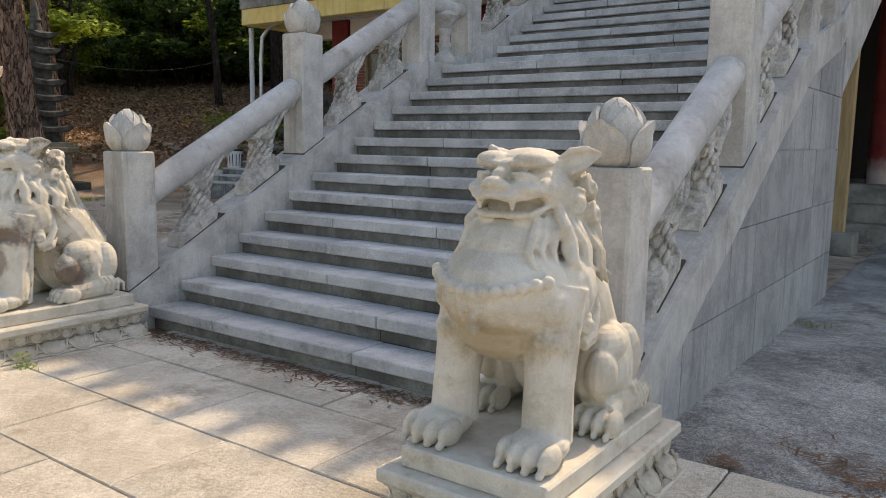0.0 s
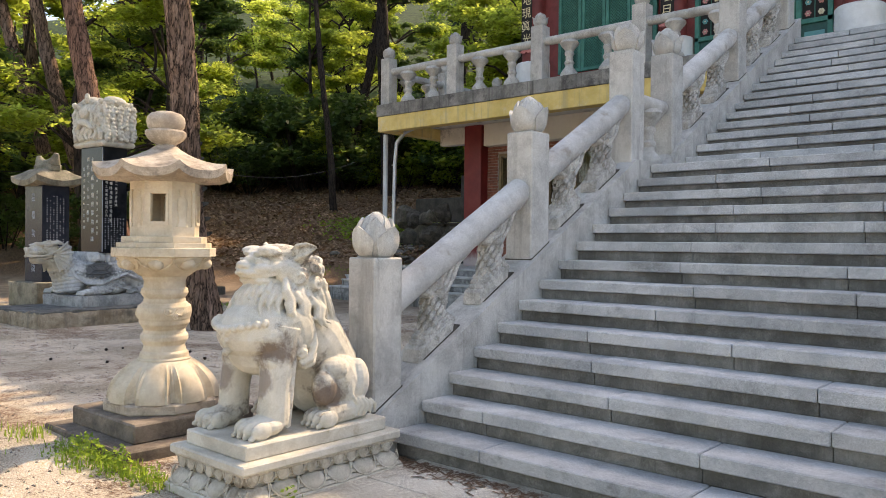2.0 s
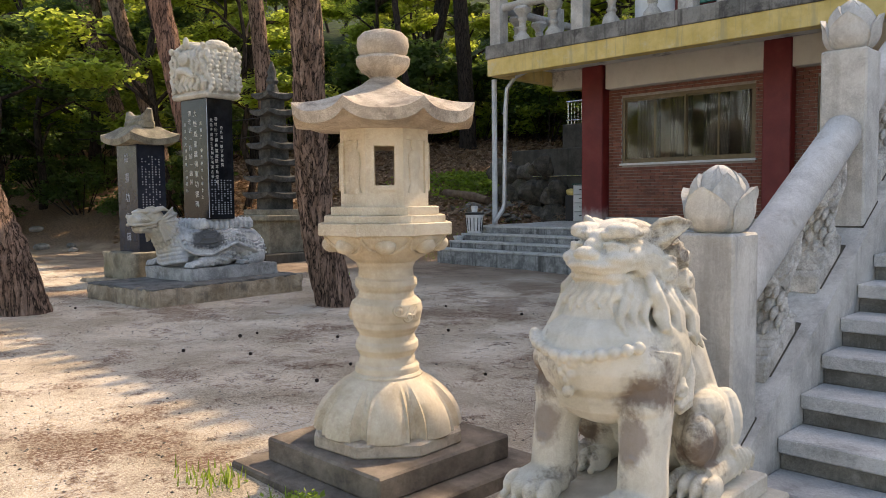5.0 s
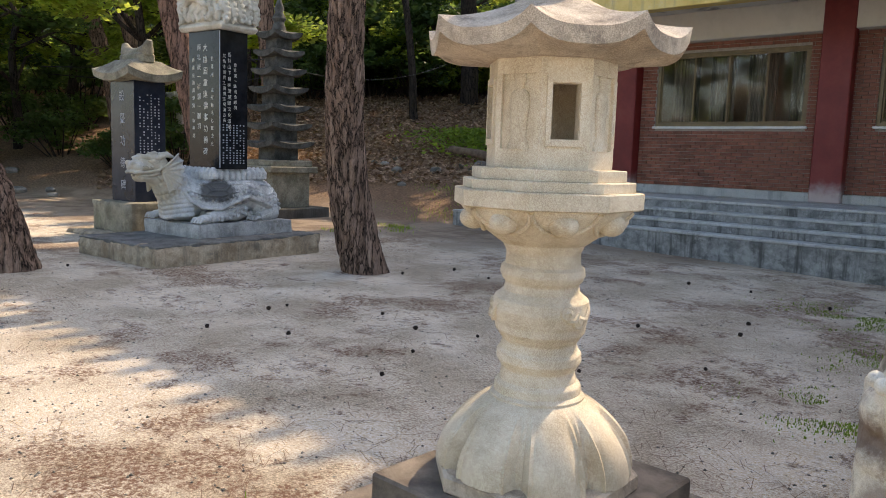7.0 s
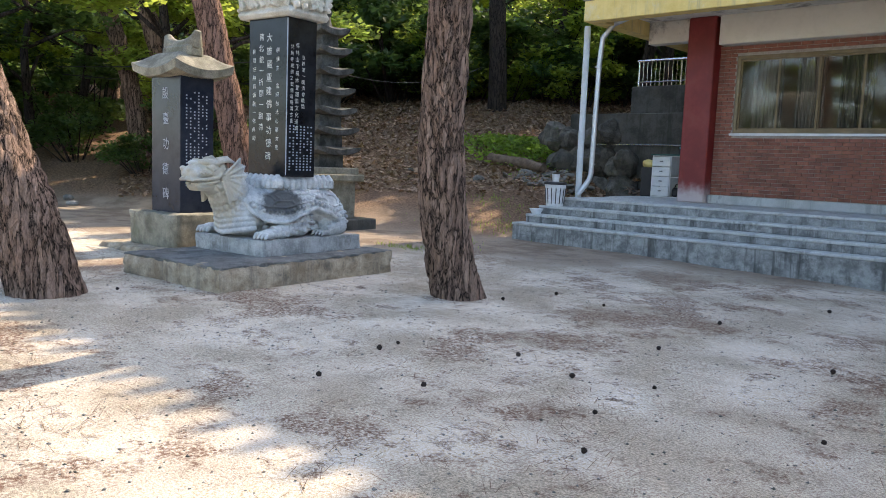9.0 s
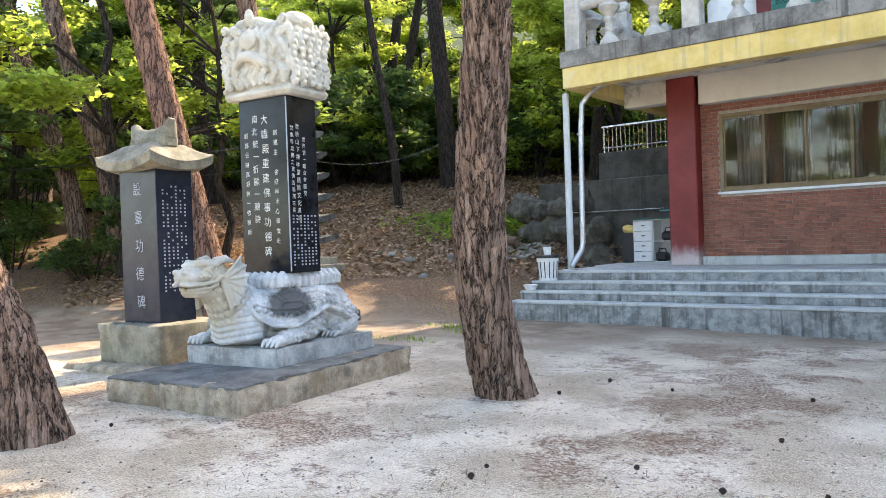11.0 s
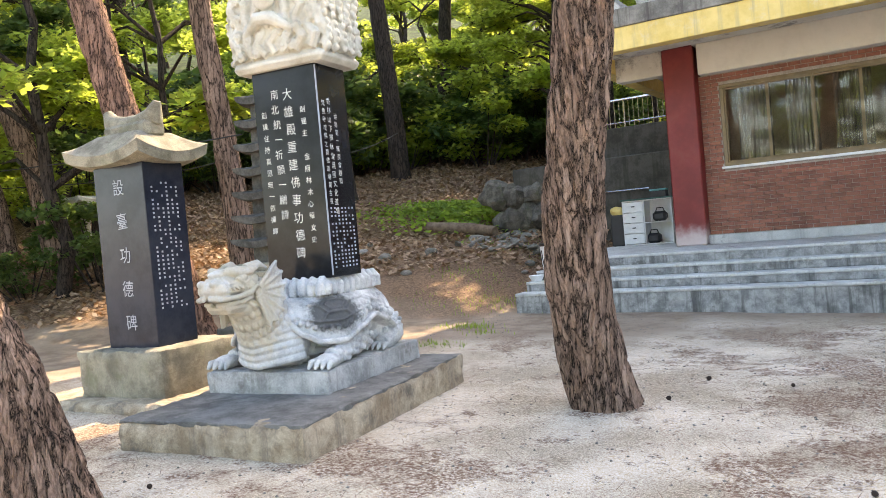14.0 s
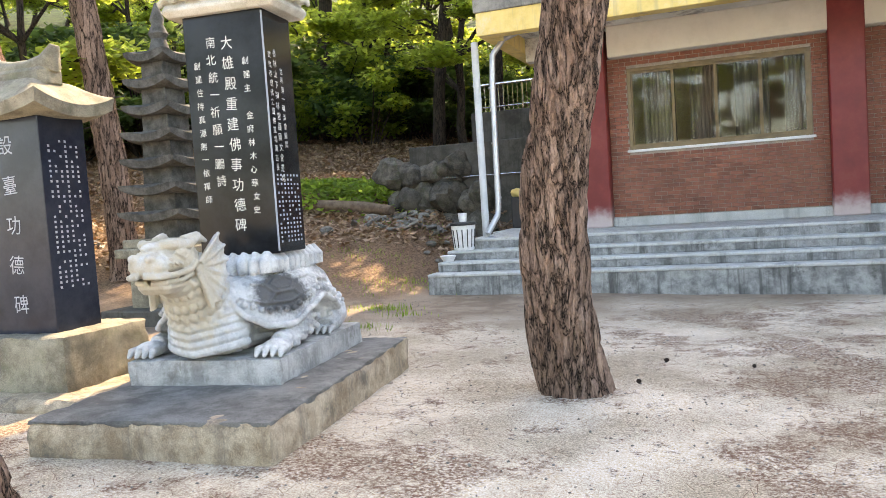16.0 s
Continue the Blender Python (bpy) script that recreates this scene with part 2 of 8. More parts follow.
MORTAR = material("mortar", (0.33, 0.28, 0.24), (0.44, 0.39, 0.34), 12.0, 0.95, 0.2, 250, 0.4, 90)
BRONZE = material("brown_window_frame", (0.16, 0.11, 0.05), (0.23, 0.16, 0.08), 5.0, 0.4, bump=0.0)
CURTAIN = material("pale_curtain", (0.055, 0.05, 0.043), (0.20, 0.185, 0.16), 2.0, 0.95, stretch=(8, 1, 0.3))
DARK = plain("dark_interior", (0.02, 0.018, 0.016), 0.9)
TIMBER = material("tan_timber", (0.42, 0.29, 0.14), (0.55, 0.40, 0.21), 3.0, 0.7, stretch=(8, 8, 0.8), bump=0.2)
TILE_ROOF = material("dark_roof_tile", (0.05, 0.052, 0.055), (0.10, 0.105, 0.11), 3.0, 0.8)
CONE = plain("pine_cone", (0.035, 0.022, 0.016), 0.9, vary=0.3)
ROCK = material("field_stone", (0.14, 0.13, 0.11), (0.32, 0.30, 0.27), 4.0, 0.95, 0.25, 200, 0.6, 40, (0.08, 0.09, 0.05), 0.6, 3.0, vary=0.2)
ROCK_DARK = material("dark_boulder", (0.045, 0.04, 0.032), (0.15, 0.135, 0.11), 4.0, 0.95, 0.25, 200, 0.8, 30, (0.05, 0.065, 0.025), 0.6, 3.0, vary=0.25)
WIRE = plain("black_cable", (0.03, 0.03, 0.03), 0.6)
DEAD_WOOD = material("dead_wood", (0.12, 0.08, 0.055), (0.22, 0.16, 0.11), 8.0, 0.95, bump=0.5, bump_scale=40)
LEAF = leaf_material("maple_leaf", (0.075, 0.135, 0.028), (0.13, 0.20, 0.045), (0.60, 0.70, 0.12), 0.60)
LEAF_DEEP = leaf_material("evergreen_leaf", (0.035, 0.075, 0.028), (0.065, 0.115, 0.040), (0.20, 0.30, 0.07), 0.45)
NEEDLE = leaf_material("pine_needle", (0.030, 0.055, 0.030), (0.05, 0.085, 0.04), (0.07, 0.12, 0.04), 0.3)
GRASS = leaf_material("grass_blade", (0.08, 0.15, 0.03), (0.13, 0.20, 0.045), (0.42, 0.58, 0.08), 0.5)
LITTER = leaf_material("dead_leaf", (0.20, 0.12, 0.065), (0.50, 0.36, 0.25), (0.24, 0.12, 0.05), 0.2)
NEEDLE_LITTER = leaf_material("dry_pine_needle", (0.13, 0.075, 0.045), (0.20, 0.12, 0.075), (0.2, 0.1, 0.05), 0.1)
CUSHION = plain("pink_lotus", (0.62, 0.22, 0.20), 0.6)


def bark_material(name, plate_a, plate_b, groove):
    """Pine bark: narrow flaking plates of two sizes parted by dark furrows."""
    m = bpy.data.materials.new(name)
    m.use_nodes = True
    n, l = m.node_tree.nodes, m.node_tree.links
    b = n["Principled BSDF"]
    b.inputs["Roughness"].default_value = 0.95
    b.inputs["Specular IOR Level"].default_value = 0.2
    geo = n.new("ShaderNodeNewGeometry")

    def math_node(op, a, c, d=None):
        x = n.new("ShaderNodeMath")
        x.operation = op
        for sock, v in zip(x.inputs, (a, c, d)):
            if v is None:
                continue
            if isinstance(v, (int, float)):
                sock.default_value = v
            else:
                l.new(v, sock)
        return x.outputs[0]

    def noise_of(s, z, detail=6.0, r=0.65, out="Fac"):
        mp = n.new("ShaderNodeMapping")
        mp.inputs["Scale"].default_value = (1, 1, z)
        l.new(geo.outputs["Position"], mp.inputs["Vector"])
        t = n.new("ShaderNodeTexNoise")
        t.inputs["Scale"].default_value, t.inputs["Detail"].default_value, t.inputs["Roughness"].default_value = s, detail, r
        l.new(mp.outputs["Vector"], t.inputs["Vector"])
        return t.outputs[out]

    def plates(s, z, warp):
        mp = n.new("ShaderNodeMapping")
        mp.inputs["Scale"].default_value = (1, 1, z)
        l.new(geo.outputs["Position"], mp.inputs["Vector"])
        addv = n.new("ShaderNodeVectorMath")
        addv.operation = "MULTIPLY_ADD"
        addv.inputs[1].default_value = (warp, warp, warp)
        l.new(noise_of(14.0, z, 5.0, 0.7, "Color"), addv.inputs[0])
        l.new(mp.outputs["Vector"], addv.inputs[2])
        out = []
        for feature in ("DISTANCE_TO_EDGE", "F1"):
            v = n.new("ShaderNodeTexVoronoi")
            v.feature = feature
            v.inputs["Scale"].default_value = s
            l.new(addv.outputs[0], v.inputs["Vector"])
            out.append(v.outputs["Distance" if feature != "F1" else "Color"])
        return out

    def mapped(v, a, c):
        r = n.new("ShaderNodeMapRange")
        r.inputs[1].default_value, r.inputs[2].default_value = a, c
        l.new(v, r.inputs[0])
        return r.outputs[0]

    big, cell = plates(12.0, 0.17, 0.17)
    small, _ = plates(34.0, 0.24, 0.10)
    fine = noise_of(70.0, 0.5, 8.0, 0.75)
    edge = mapped(math_node("MULTIPLY_ADD", noise_of(26.0, 0.3, 6.0, 0.7), 0.22, math_node("ADD", big, -0.11)), 0.01, 0.16)
    flake = mapped(small, 0.0, 0.14)
    sep = n.new("ShaderNodeSeparateColor")
    l.new(cell, sep.inputs[0])
    tone = math_node("MULTIPLY_ADD", fine, 0.75, math_node("MULTIPLY", sep.outputs[0], 0.35))
    mixc = n.new("ShaderNodeMix")
    mixc.data_type = "RGBA"
    mixc.inputs[6].default_value, mixc.inputs[7].default_value = (*plate_a, 1), (*plate_b, 1)
    l.new(tone, mixc.inputs[0])
    depth = math_node("MULTIPLY", math_node("POWER", edge, 0.6), math_node("MULTIPLY_ADD", flake, 0.35, 0.65))
    depth = math_node("MULTIPLY", depth, mapped(fine, 0.10, 0.42))
    mixg = n.new("ShaderNodeMix")
    mixg.data_type = "RGBA"
    mixg.inputs[6].default_value = (*groove, 1)
    l.new(depth, mixg.inputs[0])
    l.new(mixc.outputs[2], mixg.inputs[7])
    l.new(mixg.outputs[2], b.inputs["Base Color"])
    bp = n.new("ShaderNodeBump")
    bp.inputs["Strength"].default_value, bp.inputs["Distance"].default_value = 1.0, 0.02
    l.new(math_node("MULTIPLY_ADD", fine, 0.4, depth), bp.inputs["Height"])
    l.new(bp.outputs[0], b.inputs["Normal"])
    return m


BARK = bark_material("pine_bark", (0.15, 0.085, 0.06), (0.54, 0.375, 0.285), (0.016, 0.011, 0.008))
BARK_RED = bark_material("red_pine_bark", (0.20, 0.105, 0.075), (0.50, 0.30, 0.22), (0.03, 0.018, 0.013))
BARK_DARK = bark_material("dark_bark", (0.045, 0.034, 0.028), (0.11, 0.085, 0.07), (0.012, 0.010, 0.008))


def ground_material():
    """Pale grit in the court, brown leaf mould on the wooded slope, with a ragged border; needle drifts in the court."""
    m = bpy.data.materials.new("court_sand_and_leaf_mould")
    m.use_nodes = True
    n, l = m.node_tree.nodes, m.node_tree.links
    b = n["Principled BSDF"]
    b.inputs["Roughness"].default_value = 0.95
    b.inputs["Specular IOR Level"].default_value = 0.2
    geo = n.new("ShaderNodeNewGeometry")

    def noise_of(s, detail=6.0, r=0.6):
        t = n.new("ShaderNodeTexNoise")
        t.inputs["Scale"].default_value, t.inputs["Detail"].default_value, t.inputs["Roughness"].default_value = s, detail, r
        l.new(geo.outputs["Position"], t.inputs["Vector"])
        return t.outputs["Fac"]

    def mapped(v, a, c):
        r = n.new("ShaderNodeMapRange")
        r.interpolation_type = "SMOOTHSTEP"
        r.inputs[1].default_value, r.inputs[2].default_value = a, c
        l.new(v, r.inputs[0])
        return r.outputs[0]

    def mix(f, a, c, kind="MIX"):
        x = n.new("ShaderNodeMix")
        x.data_type, x.blend_type = "RGBA", kind
        for sock, v in ((x.inputs[0], f), (x.inputs[6], a), (x.inputs[7], c)):
            if isinstance(v, (int, float)):
                sock.default_value = v
            elif isinstance(v, tuple):
                sock.default_value = (*v, 1)
            else:
                l.new(v, sock)
        return x.outputs[2]

    dot = n.new("ShaderNodeVectorMath")
    dot.operation = "DOT_PRODUCT"
    dot.inputs[1].default_value = (-0.5, 0.866, 0)
    l.new(geo.outputs["Position"], dot.inputs[0])
    wob = n.new("ShaderNodeMath")
    wob.operation = "MULTIPLY_ADD"
    wob.inputs[1].default_value = 5.0
    l.new(noise_of(0.5), wob.inputs[0])
    l.new(dot.outputs["Value"], wob.inputs[2])
    sand = mix(mapped(noise_of(1.3, 8), 0.35, 0.65), (0.47, 0.39, 0.29), (0.75, 0.655, 0.53))
    sand = mix(0.6, sand, mix(mapped(noise_of(75, 8, 0.85), 0.36, 0.64), (0.0, 0.0, 0.0), (1.0, 1.0, 1.0)), "OVERLAY")
    drift = n.new("ShaderNodeMath")
    drift.operation = "MULTIPLY"
    l.new(mapped(noise_of(0.8, 9, 0.75), 0.505, 0.575), drift.inputs[0])
    l.new(mapped(noise_of(38, 5, 0.8), 0.40, 0.58), drift.inputs[1])
    sand = mix(drift.outputs[0], sand, (0.19, 0.105, 0.07))
    clump = n.new("ShaderNodeMath")
    clump.operation = "MULTIPLY"
    l.new(mapped(noise_of(2.6, 10, 0.82), 0.555, 0.63), clump.inputs[0])
    l.new(mapped(noise_of(60, 5, 0.8), 0.36, 0.54), clump.inputs[1])
    sand = mix(clump.outputs[0], sand, (0.15, 0.085, 0.058))
    speck = n.new("ShaderNodeMath")
    speck.operation = "MULTIPLY"
    speck.inputs[1].default_value = 0.7
    l.new(mapped(noise_of(24, 4, 0.7), 0.66, 0.72), speck.inputs[0])
    sand = mix(speck.outputs[0], sand, (0.13, 0.09, 0.065))
    earth = mix(mapped(noise_of(2.0, 8), 0.35, 0.65), (0.22, 0.165, 0.12), (0.36, 0.285, 0.215))
    mould = mix(mapped(noise_of(22, 6, 0.75), 0.35, 0.65), (0.09, 0.055, 0.035), (0.34, 0.22, 0.14))
    col = mix(mapped(wob.outputs[0], 16.0, 18.5), sand, earth)
    col = mix(mapped(wob.outputs[0], 20.3, 22.3), col, mould)
    green = mix(mapped(noise_of(1.5, 8, 0.8), 0.35, 0.65), (0.008, 0.018, 0.006), (0.05, 0.085, 0.02))
    col = mix(mapped(wob.outputs[0], 36.0, 43.0), col, green)
    l.new(col, b.inputs["Base Color"])
    bp = n.new("ShaderNodeBump")
    bp.inputs["Strength"].default_value, bp.inputs["Distance"].default_value = 0.8, 0.02
    l.new(noise_of(90, 8, 0.75), bp.inputs["Height"])
    l.new(bp.outputs[0], b.inputs["Normal"])
    return m


GROUND = ground_material()

glass = bpy.data.materials.new("window_glass")
glass.use_nodes = True
gb = glass.node_tree.nodes["Principled BSDF"]
gb.inputs["Base Color"].default_value = (0.86, 0.82, 0.74, 1)
gb.inputs["Roughness"].default_value = 0.02
gb.inputs["Transmission Weight"].default_value = 1.0
gb.inputs["IOR"].default_value = 1.33

# ---- mesh building ----


class Geo:
    """Collects vertices and faces of one mesh."""

    def __init__(self):
        self.v, self.f = [], []

    def add(self, verts, faces, m=None):
        k = len(self.v)
        self.v += [tuple(m @ Vector(p)) for p in verts] if m else [tuple(p) for p in verts]
        self.f += [tuple(i + k for i in q) for q in faces]
        return self

    def box(self, x0, x1, y0, y1, z0, z1, c=0.006, m=None):
        """A box with chamfered edges."""
        c = min(c, (x1 - x0) / 2.5, (y1 - y0) / 2.5, (z1 - z0) / 2.5)
        vs, idx = [], {}
        for sx in (0, 1):
            for sy in (0, 1):
                for sz in (0, 1):
                    p = [(x0, x1)[sx], (y0, y1)[sy], (z0, z1)[sz]]
                    for ax in range(3):
                        q = list(p)
                        for o in range(3):
                            if o != ax:
                                q[o] += c * (1, -1)[(sx, sy, sz)[o]]
                        idx[sx, sy, sz, ax] = len(vs)
                        vs.append(q)
        fs = []
        for ax in range(3):
            o1, o2 = (ax + 1) % 3, (ax + 2) % 3
            for s in (0, 1):
                ring = []
                for a, b in ((0, 0), (1, 0), (1, 1), (0, 1)):
                    k = [0, 0, 0]
                    k[ax], k[o1], k[o2] = s, a, b
                    ring.append(idx[(*k, ax)])
                fs.append(tuple(ring if s else ring[::-1]))
            for a in (0, 1):
                for b in (0, 1):
                    k0, k1 = [0, 0, 0], [0, 0, 0]
                    k0[ax], k1[ax] = 0, 1
                    k0[o1] = k1[o1] = a
                    k0[o2] = k1[o2] = b
                    q = (idx[(*k0, o1)], idx[(*k1, o1)], idx[(*k1, o2)], idx[(*k0, o2)])
                    fs.append(q if a == b else q[::-1])
        for sx in (0, 1):
            for sy in (0, 1):
                for sz in (0, 1):
                    q = tuple(idx[sx, sy, sz, a] for a in range(3))
                    fs.append(q if (sx + sy + sz) % 2 else q[::-1])
        return self.add(vs, fs, m)

    def lathe(self, profile, n=24, m=None, lobes=0, depth=0.0, turn=0.0, cap=True, sx=1.0, sy=1.0, twist=0.0):
        """A turned shape: profile rows of (radius, height[, lobe depth])."""
        vs, fs = [], []
        for row in profile:
            r, z = row[0], row[1]
            d = row[2] if len(row) > 2 else depth
            for i in range(n):
                a = 2 * math.pi * i / n + turn
                k = r * (1 - d + d * abs(math.cos(lobes * (a + twist * z) / 2))) if lobes else r
                vs.append((k * math.cos(a) * sx, k * math.sin(a) * sy, z))
        for j in range(len(profile) - 1):
            for i in range(n):
                fs.append((j * n + i, j * n + (i + 1) % n, (j + 1) * n + (i + 1) % n, (j + 1) * n + i))
        if cap:
            fs.append(tuple(range(n))[::-1])
            fs.append(tuple((len(profile) - 1) * n + i for i in range(n)))
        return self.add(vs, fs, m)

    def tube(self, pts, radii, n=10, rough=None):
        """A round bar along points, with a radius at each."""
        pts = [Vector(p) for p in pts]
        if isinstance(radii, (int, float)):
            radii = [radii] * len(pts)
        vs, fs, side = [], [], None
        for i, p in enumerate(pts):
            d = (pts[min(i + 1, len(pts) - 1)] - pts[max(i - 1, 0)]).normalized()
            if side is None:
                side = d.orthogonal().normalized()
            side = (side - d * side.dot(d)).normalized()
            up = d.cross(side)
            for k in range(n):
                a = 2 * math.pi * k / n
                w = (side * math.cos(a) + up * math.sin(a))
                r = radii[i]
                vs.append(p + w * (r + rough(p + w * r) if rough else r))
        for j in range(len(pts) - 1):
            for i in range(n):
                fs.append((j * n + i, j * n + (i + 1) % n, (j + 1) * n + (i + 1) % n, (j + 1) * n + i))
        fs.append(tuple(range(n))[::-1])
        fs.append(tuple((len(pts) - 1) * n + i for i in range(n)))
        return self.add(vs, fs)

    def ball(self, x, y, z, rx, ry=None, rz=None, turn=(0, 0, 0), n=14, k=9):
        """An ellipsoid."""
        ry, rz = ry or rx, rz or rx
        m = pose(x, y, z, *turn) @ Matrix.Diagonal((rx, ry, rz, 1))
        vs, fs = [(0, 0, -1)], []
        for j in range(1, k):
            t = math.pi * j / k
            for i in range(n):
                a = 2 * math.pi * i / n
                vs.append((math.sin(t) * math.cos(a), math.sin(t) * math.sin(a), -math.cos(t)))
        vs.append((0, 0, 1))
        for i in range(n):
            fs.append((0, 1 + (i + 1) % n, 1 + i))
            fs.append((len(vs) - 1, len(vs) - 1 - n + i, len(vs) - 1 - n + (i + 1) % n))
        for j in range(k - 2):
            for i in range(n):
                a, b = 1 + j * n + i, 1 + j * n + (i + 1) % n
                fs.append((a, b, b + n, a + n))
        return self.add(vs, fs, m)

    def prism(self, outline, z0, z1, m=None):
        """An upright prism over a closed outline (counter-clockwise)."""
        n = len(outline)
        vs = [(x, y, z0) for x, y in outline] + [(x, y, z1) for x, y in outline]
        fs = [tuple(range(n))[::-1], tuple(range(n, 2 * n))] + [(i, (i + 1) % n, n + (i + 1) % n, n + i) for i in range(n)]
        return self.add(vs, fs, m)

    def shear(self, slope, y0=0.0):
        self.v = [(x, y, z + slope * (y - y0)) for x, y, z in self.v]
        return self

    def mesh(self, name, mat, smooth=40):
        me = bpy.data.meshes.new(name)
        me.from_pydata(self.v, [], self.f)
        me.materials.append(mat)
        if smooth:
            me.polygons.foreach_set("use_smooth", [True] * len(me.polygons))
            me.set_sharp_from_angle(angle=radians(smooth))
        me.update()
        return me


def part(name, geo, mat, parent=None, label="", smooth=40, m=None):
    """One mesh object, under a thing or a part when a parent is given."""
    ob = new(name, geo if isinstance(geo, bpy.types.Mesh) else geo.mesh(name, mat, smooth))
    if parent:
        ob.parent = parent
    if m:
        ob.matrix_basis = m
    if label:
        ob["label"] = label
    return ob


def thing(name, label, category, at=None, group="", kind="", m=None):
    """An Empty at a thing's base."""
    ob = new(name)
    ob.empty_display_size = 0.1
    ob.matrix_basis = m or (pose(*at) if at else Matrix())
    return tagged(ob, label, category, group, kind)


def structure(name, geo, mat, label, category, smooth=40):
    return tagged(part(name, geo, mat, None, "", smooth), label, category, "", "structure")


def sheet(name, verts, quads, mat, smooth=False):
    """A mesh straight from arrays, for leaves, grass and ground."""
    me = bpy.data.meshes.new(name)
    nv, nq, w = len(verts), len(quads), quads.shape[1]
    me.vertices.add(nv)
    me.vertices.foreach_set("co", np.ascontiguousarray(verts, dtype=np.float32).ravel())
    me.loops.add(nq * w)
    me.loops.foreach_set("vertex_index", np.ascontiguousarray(quads, dtype=np.int32).ravel())
    me.polygons.add(nq)
    me.polygons.foreach_set("loop_start", np.arange(0, nq * w, w, dtype=np.int32))
    me.materials.append(mat)
    if smooth:
        me.polygons.foreach_set("use_smooth", [True] * nq)
    me.update(calc_edges=True)
    me.validate()
    return me


rng = np.random.default_rng(7)


def leaves(centres, size, flat=0.6, length=1.6):
    """Diamond blades at the given centres, turned at random, more level than upright by flat."""
    k = len(centres)
    nrm = rng.normal(size=(k, 3))
    nrm[:, 2] = np.abs(nrm[:, 2]) + flat * 2
    nrm /= np.linalg.norm(nrm, axis=1)[:, None]
    a = np.cross(nrm, rng.normal(size=(k, 3)))
    a /= np.linalg.norm(a, axis=1)[:, None]
    b = np.cross(nrm, a)
    s = size * rng.uniform(0.6, 1.3, size=(k, 1))
    p = np.stack([centres - a * s * length / 2, centres + b * s / 2 - nrm * s * 0.12, centres + a * s * length / 2, centres - b * s / 2 - nrm * s * 0.12], axis=1)
    return p.reshape(-1, 3), np.arange(4 * k).reshape(-1, 4)

# ---- ground ----


def height(x, y):
    """Height of the open ground: a court that climbs gently to the west and a wooded slope to the north-west."""
    court = 0.105 + 0.018 * min(max(-x - 5.4, 0), 12)
    d = -0.5 * x + 0.866 * y
    hill = max(d - 18.0, 0)
    rise = 0.205 * hill if hill < 22 else 4.51 + 0.42 * (hill - 22)
    rise = min(rise, 30 + 0.1 * hill)
    west = 0.03 * max(-x - 20, 0)
    if x > -15.0 and y > 10:
        rise *= max(0.0, min(1.0, (-x - 14.5) / 0.5)) if y < 30 else 1.0
    if -17.5 < x and y < 17.2 and rise > 0:
        rise *= max(0.0, min(1.0, (-x - 15.5) / 2.0))
    return court + rise + min(west, 3.0)


def spaced(stops):
    out = []
    for a, b, s in stops:
        out += list(np.arange(a, b, s))
    return np.array(out + [stops[-1][1]])


gx = spaced([(-900, -120, 60), (-120, -45, 6), (-45, -22, 1.2), (-22, 2, 0.3), (2, 30, 2.0), (30, 120, 15), (120, 900, 60)])
gy = spaced([(-900, -120, 60), (-120, -12, 8), (-12, -1, 0.8), (-1, 14, 0.3), (14, 40, 0.9), (40, 140, 6), (140, 900, 60)])
gv = []
for yy in gy:
    for xx in gx:
        bumpy = 0.035 * noise.noise((xx * 0.35, yy * 0.35, 0.3)) + 0.012 * noise.noise((xx * 1.4, yy * 1.4, 5.0))
        if xx > -5.3 and yy > -4:
            bumpy *= 0.1
        gv.append((xx, yy, height(xx, yy) + bumpy + (0.5 * noise.noise((xx * 0.1, yy * 0.1, 2.0)) if -0.5 * xx + 0.866 * yy > 24 else 0)))
nx = len(gx)
gq = np.array([(j * nx + i, j * nx + i + 1, (j + 1) * nx + i + 1, (j + 1) * nx + i) for j in range(len(gy) - 1) for i in range(nx - 1)])
ground = tagged(new("ground", sheet("ground", np.array(gv), gq, GROUND, True)), "pale sandy court rising to a brown leaf-strewn slope", "ground", kind="structure")

# ---- stairs ----
SX0, SX1 = -5.29, -1.78            # between the strings
Z0, RISE, GO = 0.148, 0.1661, 0.2956
Y1 = 3.438                         # first nosing
UP0, TOPZ = 8.15, 0.148 + 28 * 0.1661
SLOPE = RISE / GO
stair = thing("staircase", "broad grey granite staircase with worn slab treads", "stairs", (0, 0, 0), kind="structure")
core = Geo()


def nosing(k):
    """Front edge of step k (1 to 28): y and height."""
    return (Y1 + (k - 1) * GO, Z0 + k * RISE) if k <= 14 else (UP0 + (k - 15) * GO, Z0 + k * RISE)


core.prism([(SX0, Y1 + 0.06), (SX1, Y1 + 0.06), (SX1, 8.2), (SX0, 8.2)], 0.0, 0.15)
rnd = random.Random(3)
cuts_of = {}
for k in range(1, 29):
    y, z = nosing(k)
    deep = 0.96 if k == 14 else GO + 0.03
    cuts, x = [SX0], SX0 + rnd.uniform(0.55, 1.5)
    while x < SX1 - 0.45:
        cuts.append(x)
        x += rnd.uniform(1.05, 1.6)
    cuts.append(SX1)
    for a, b in zip(cuts, cuts[1:]):
        part("tread", Geo().box(a + 0.003, b - 0.003, y, y + deep, z - 0.082, z + rnd.uniform(-0.003, 0.003), 0.007), STEP, stair)
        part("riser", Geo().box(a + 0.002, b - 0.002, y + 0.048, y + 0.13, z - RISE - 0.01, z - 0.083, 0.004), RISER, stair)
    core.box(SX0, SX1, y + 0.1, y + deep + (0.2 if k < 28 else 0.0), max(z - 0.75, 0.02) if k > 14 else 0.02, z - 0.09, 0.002)
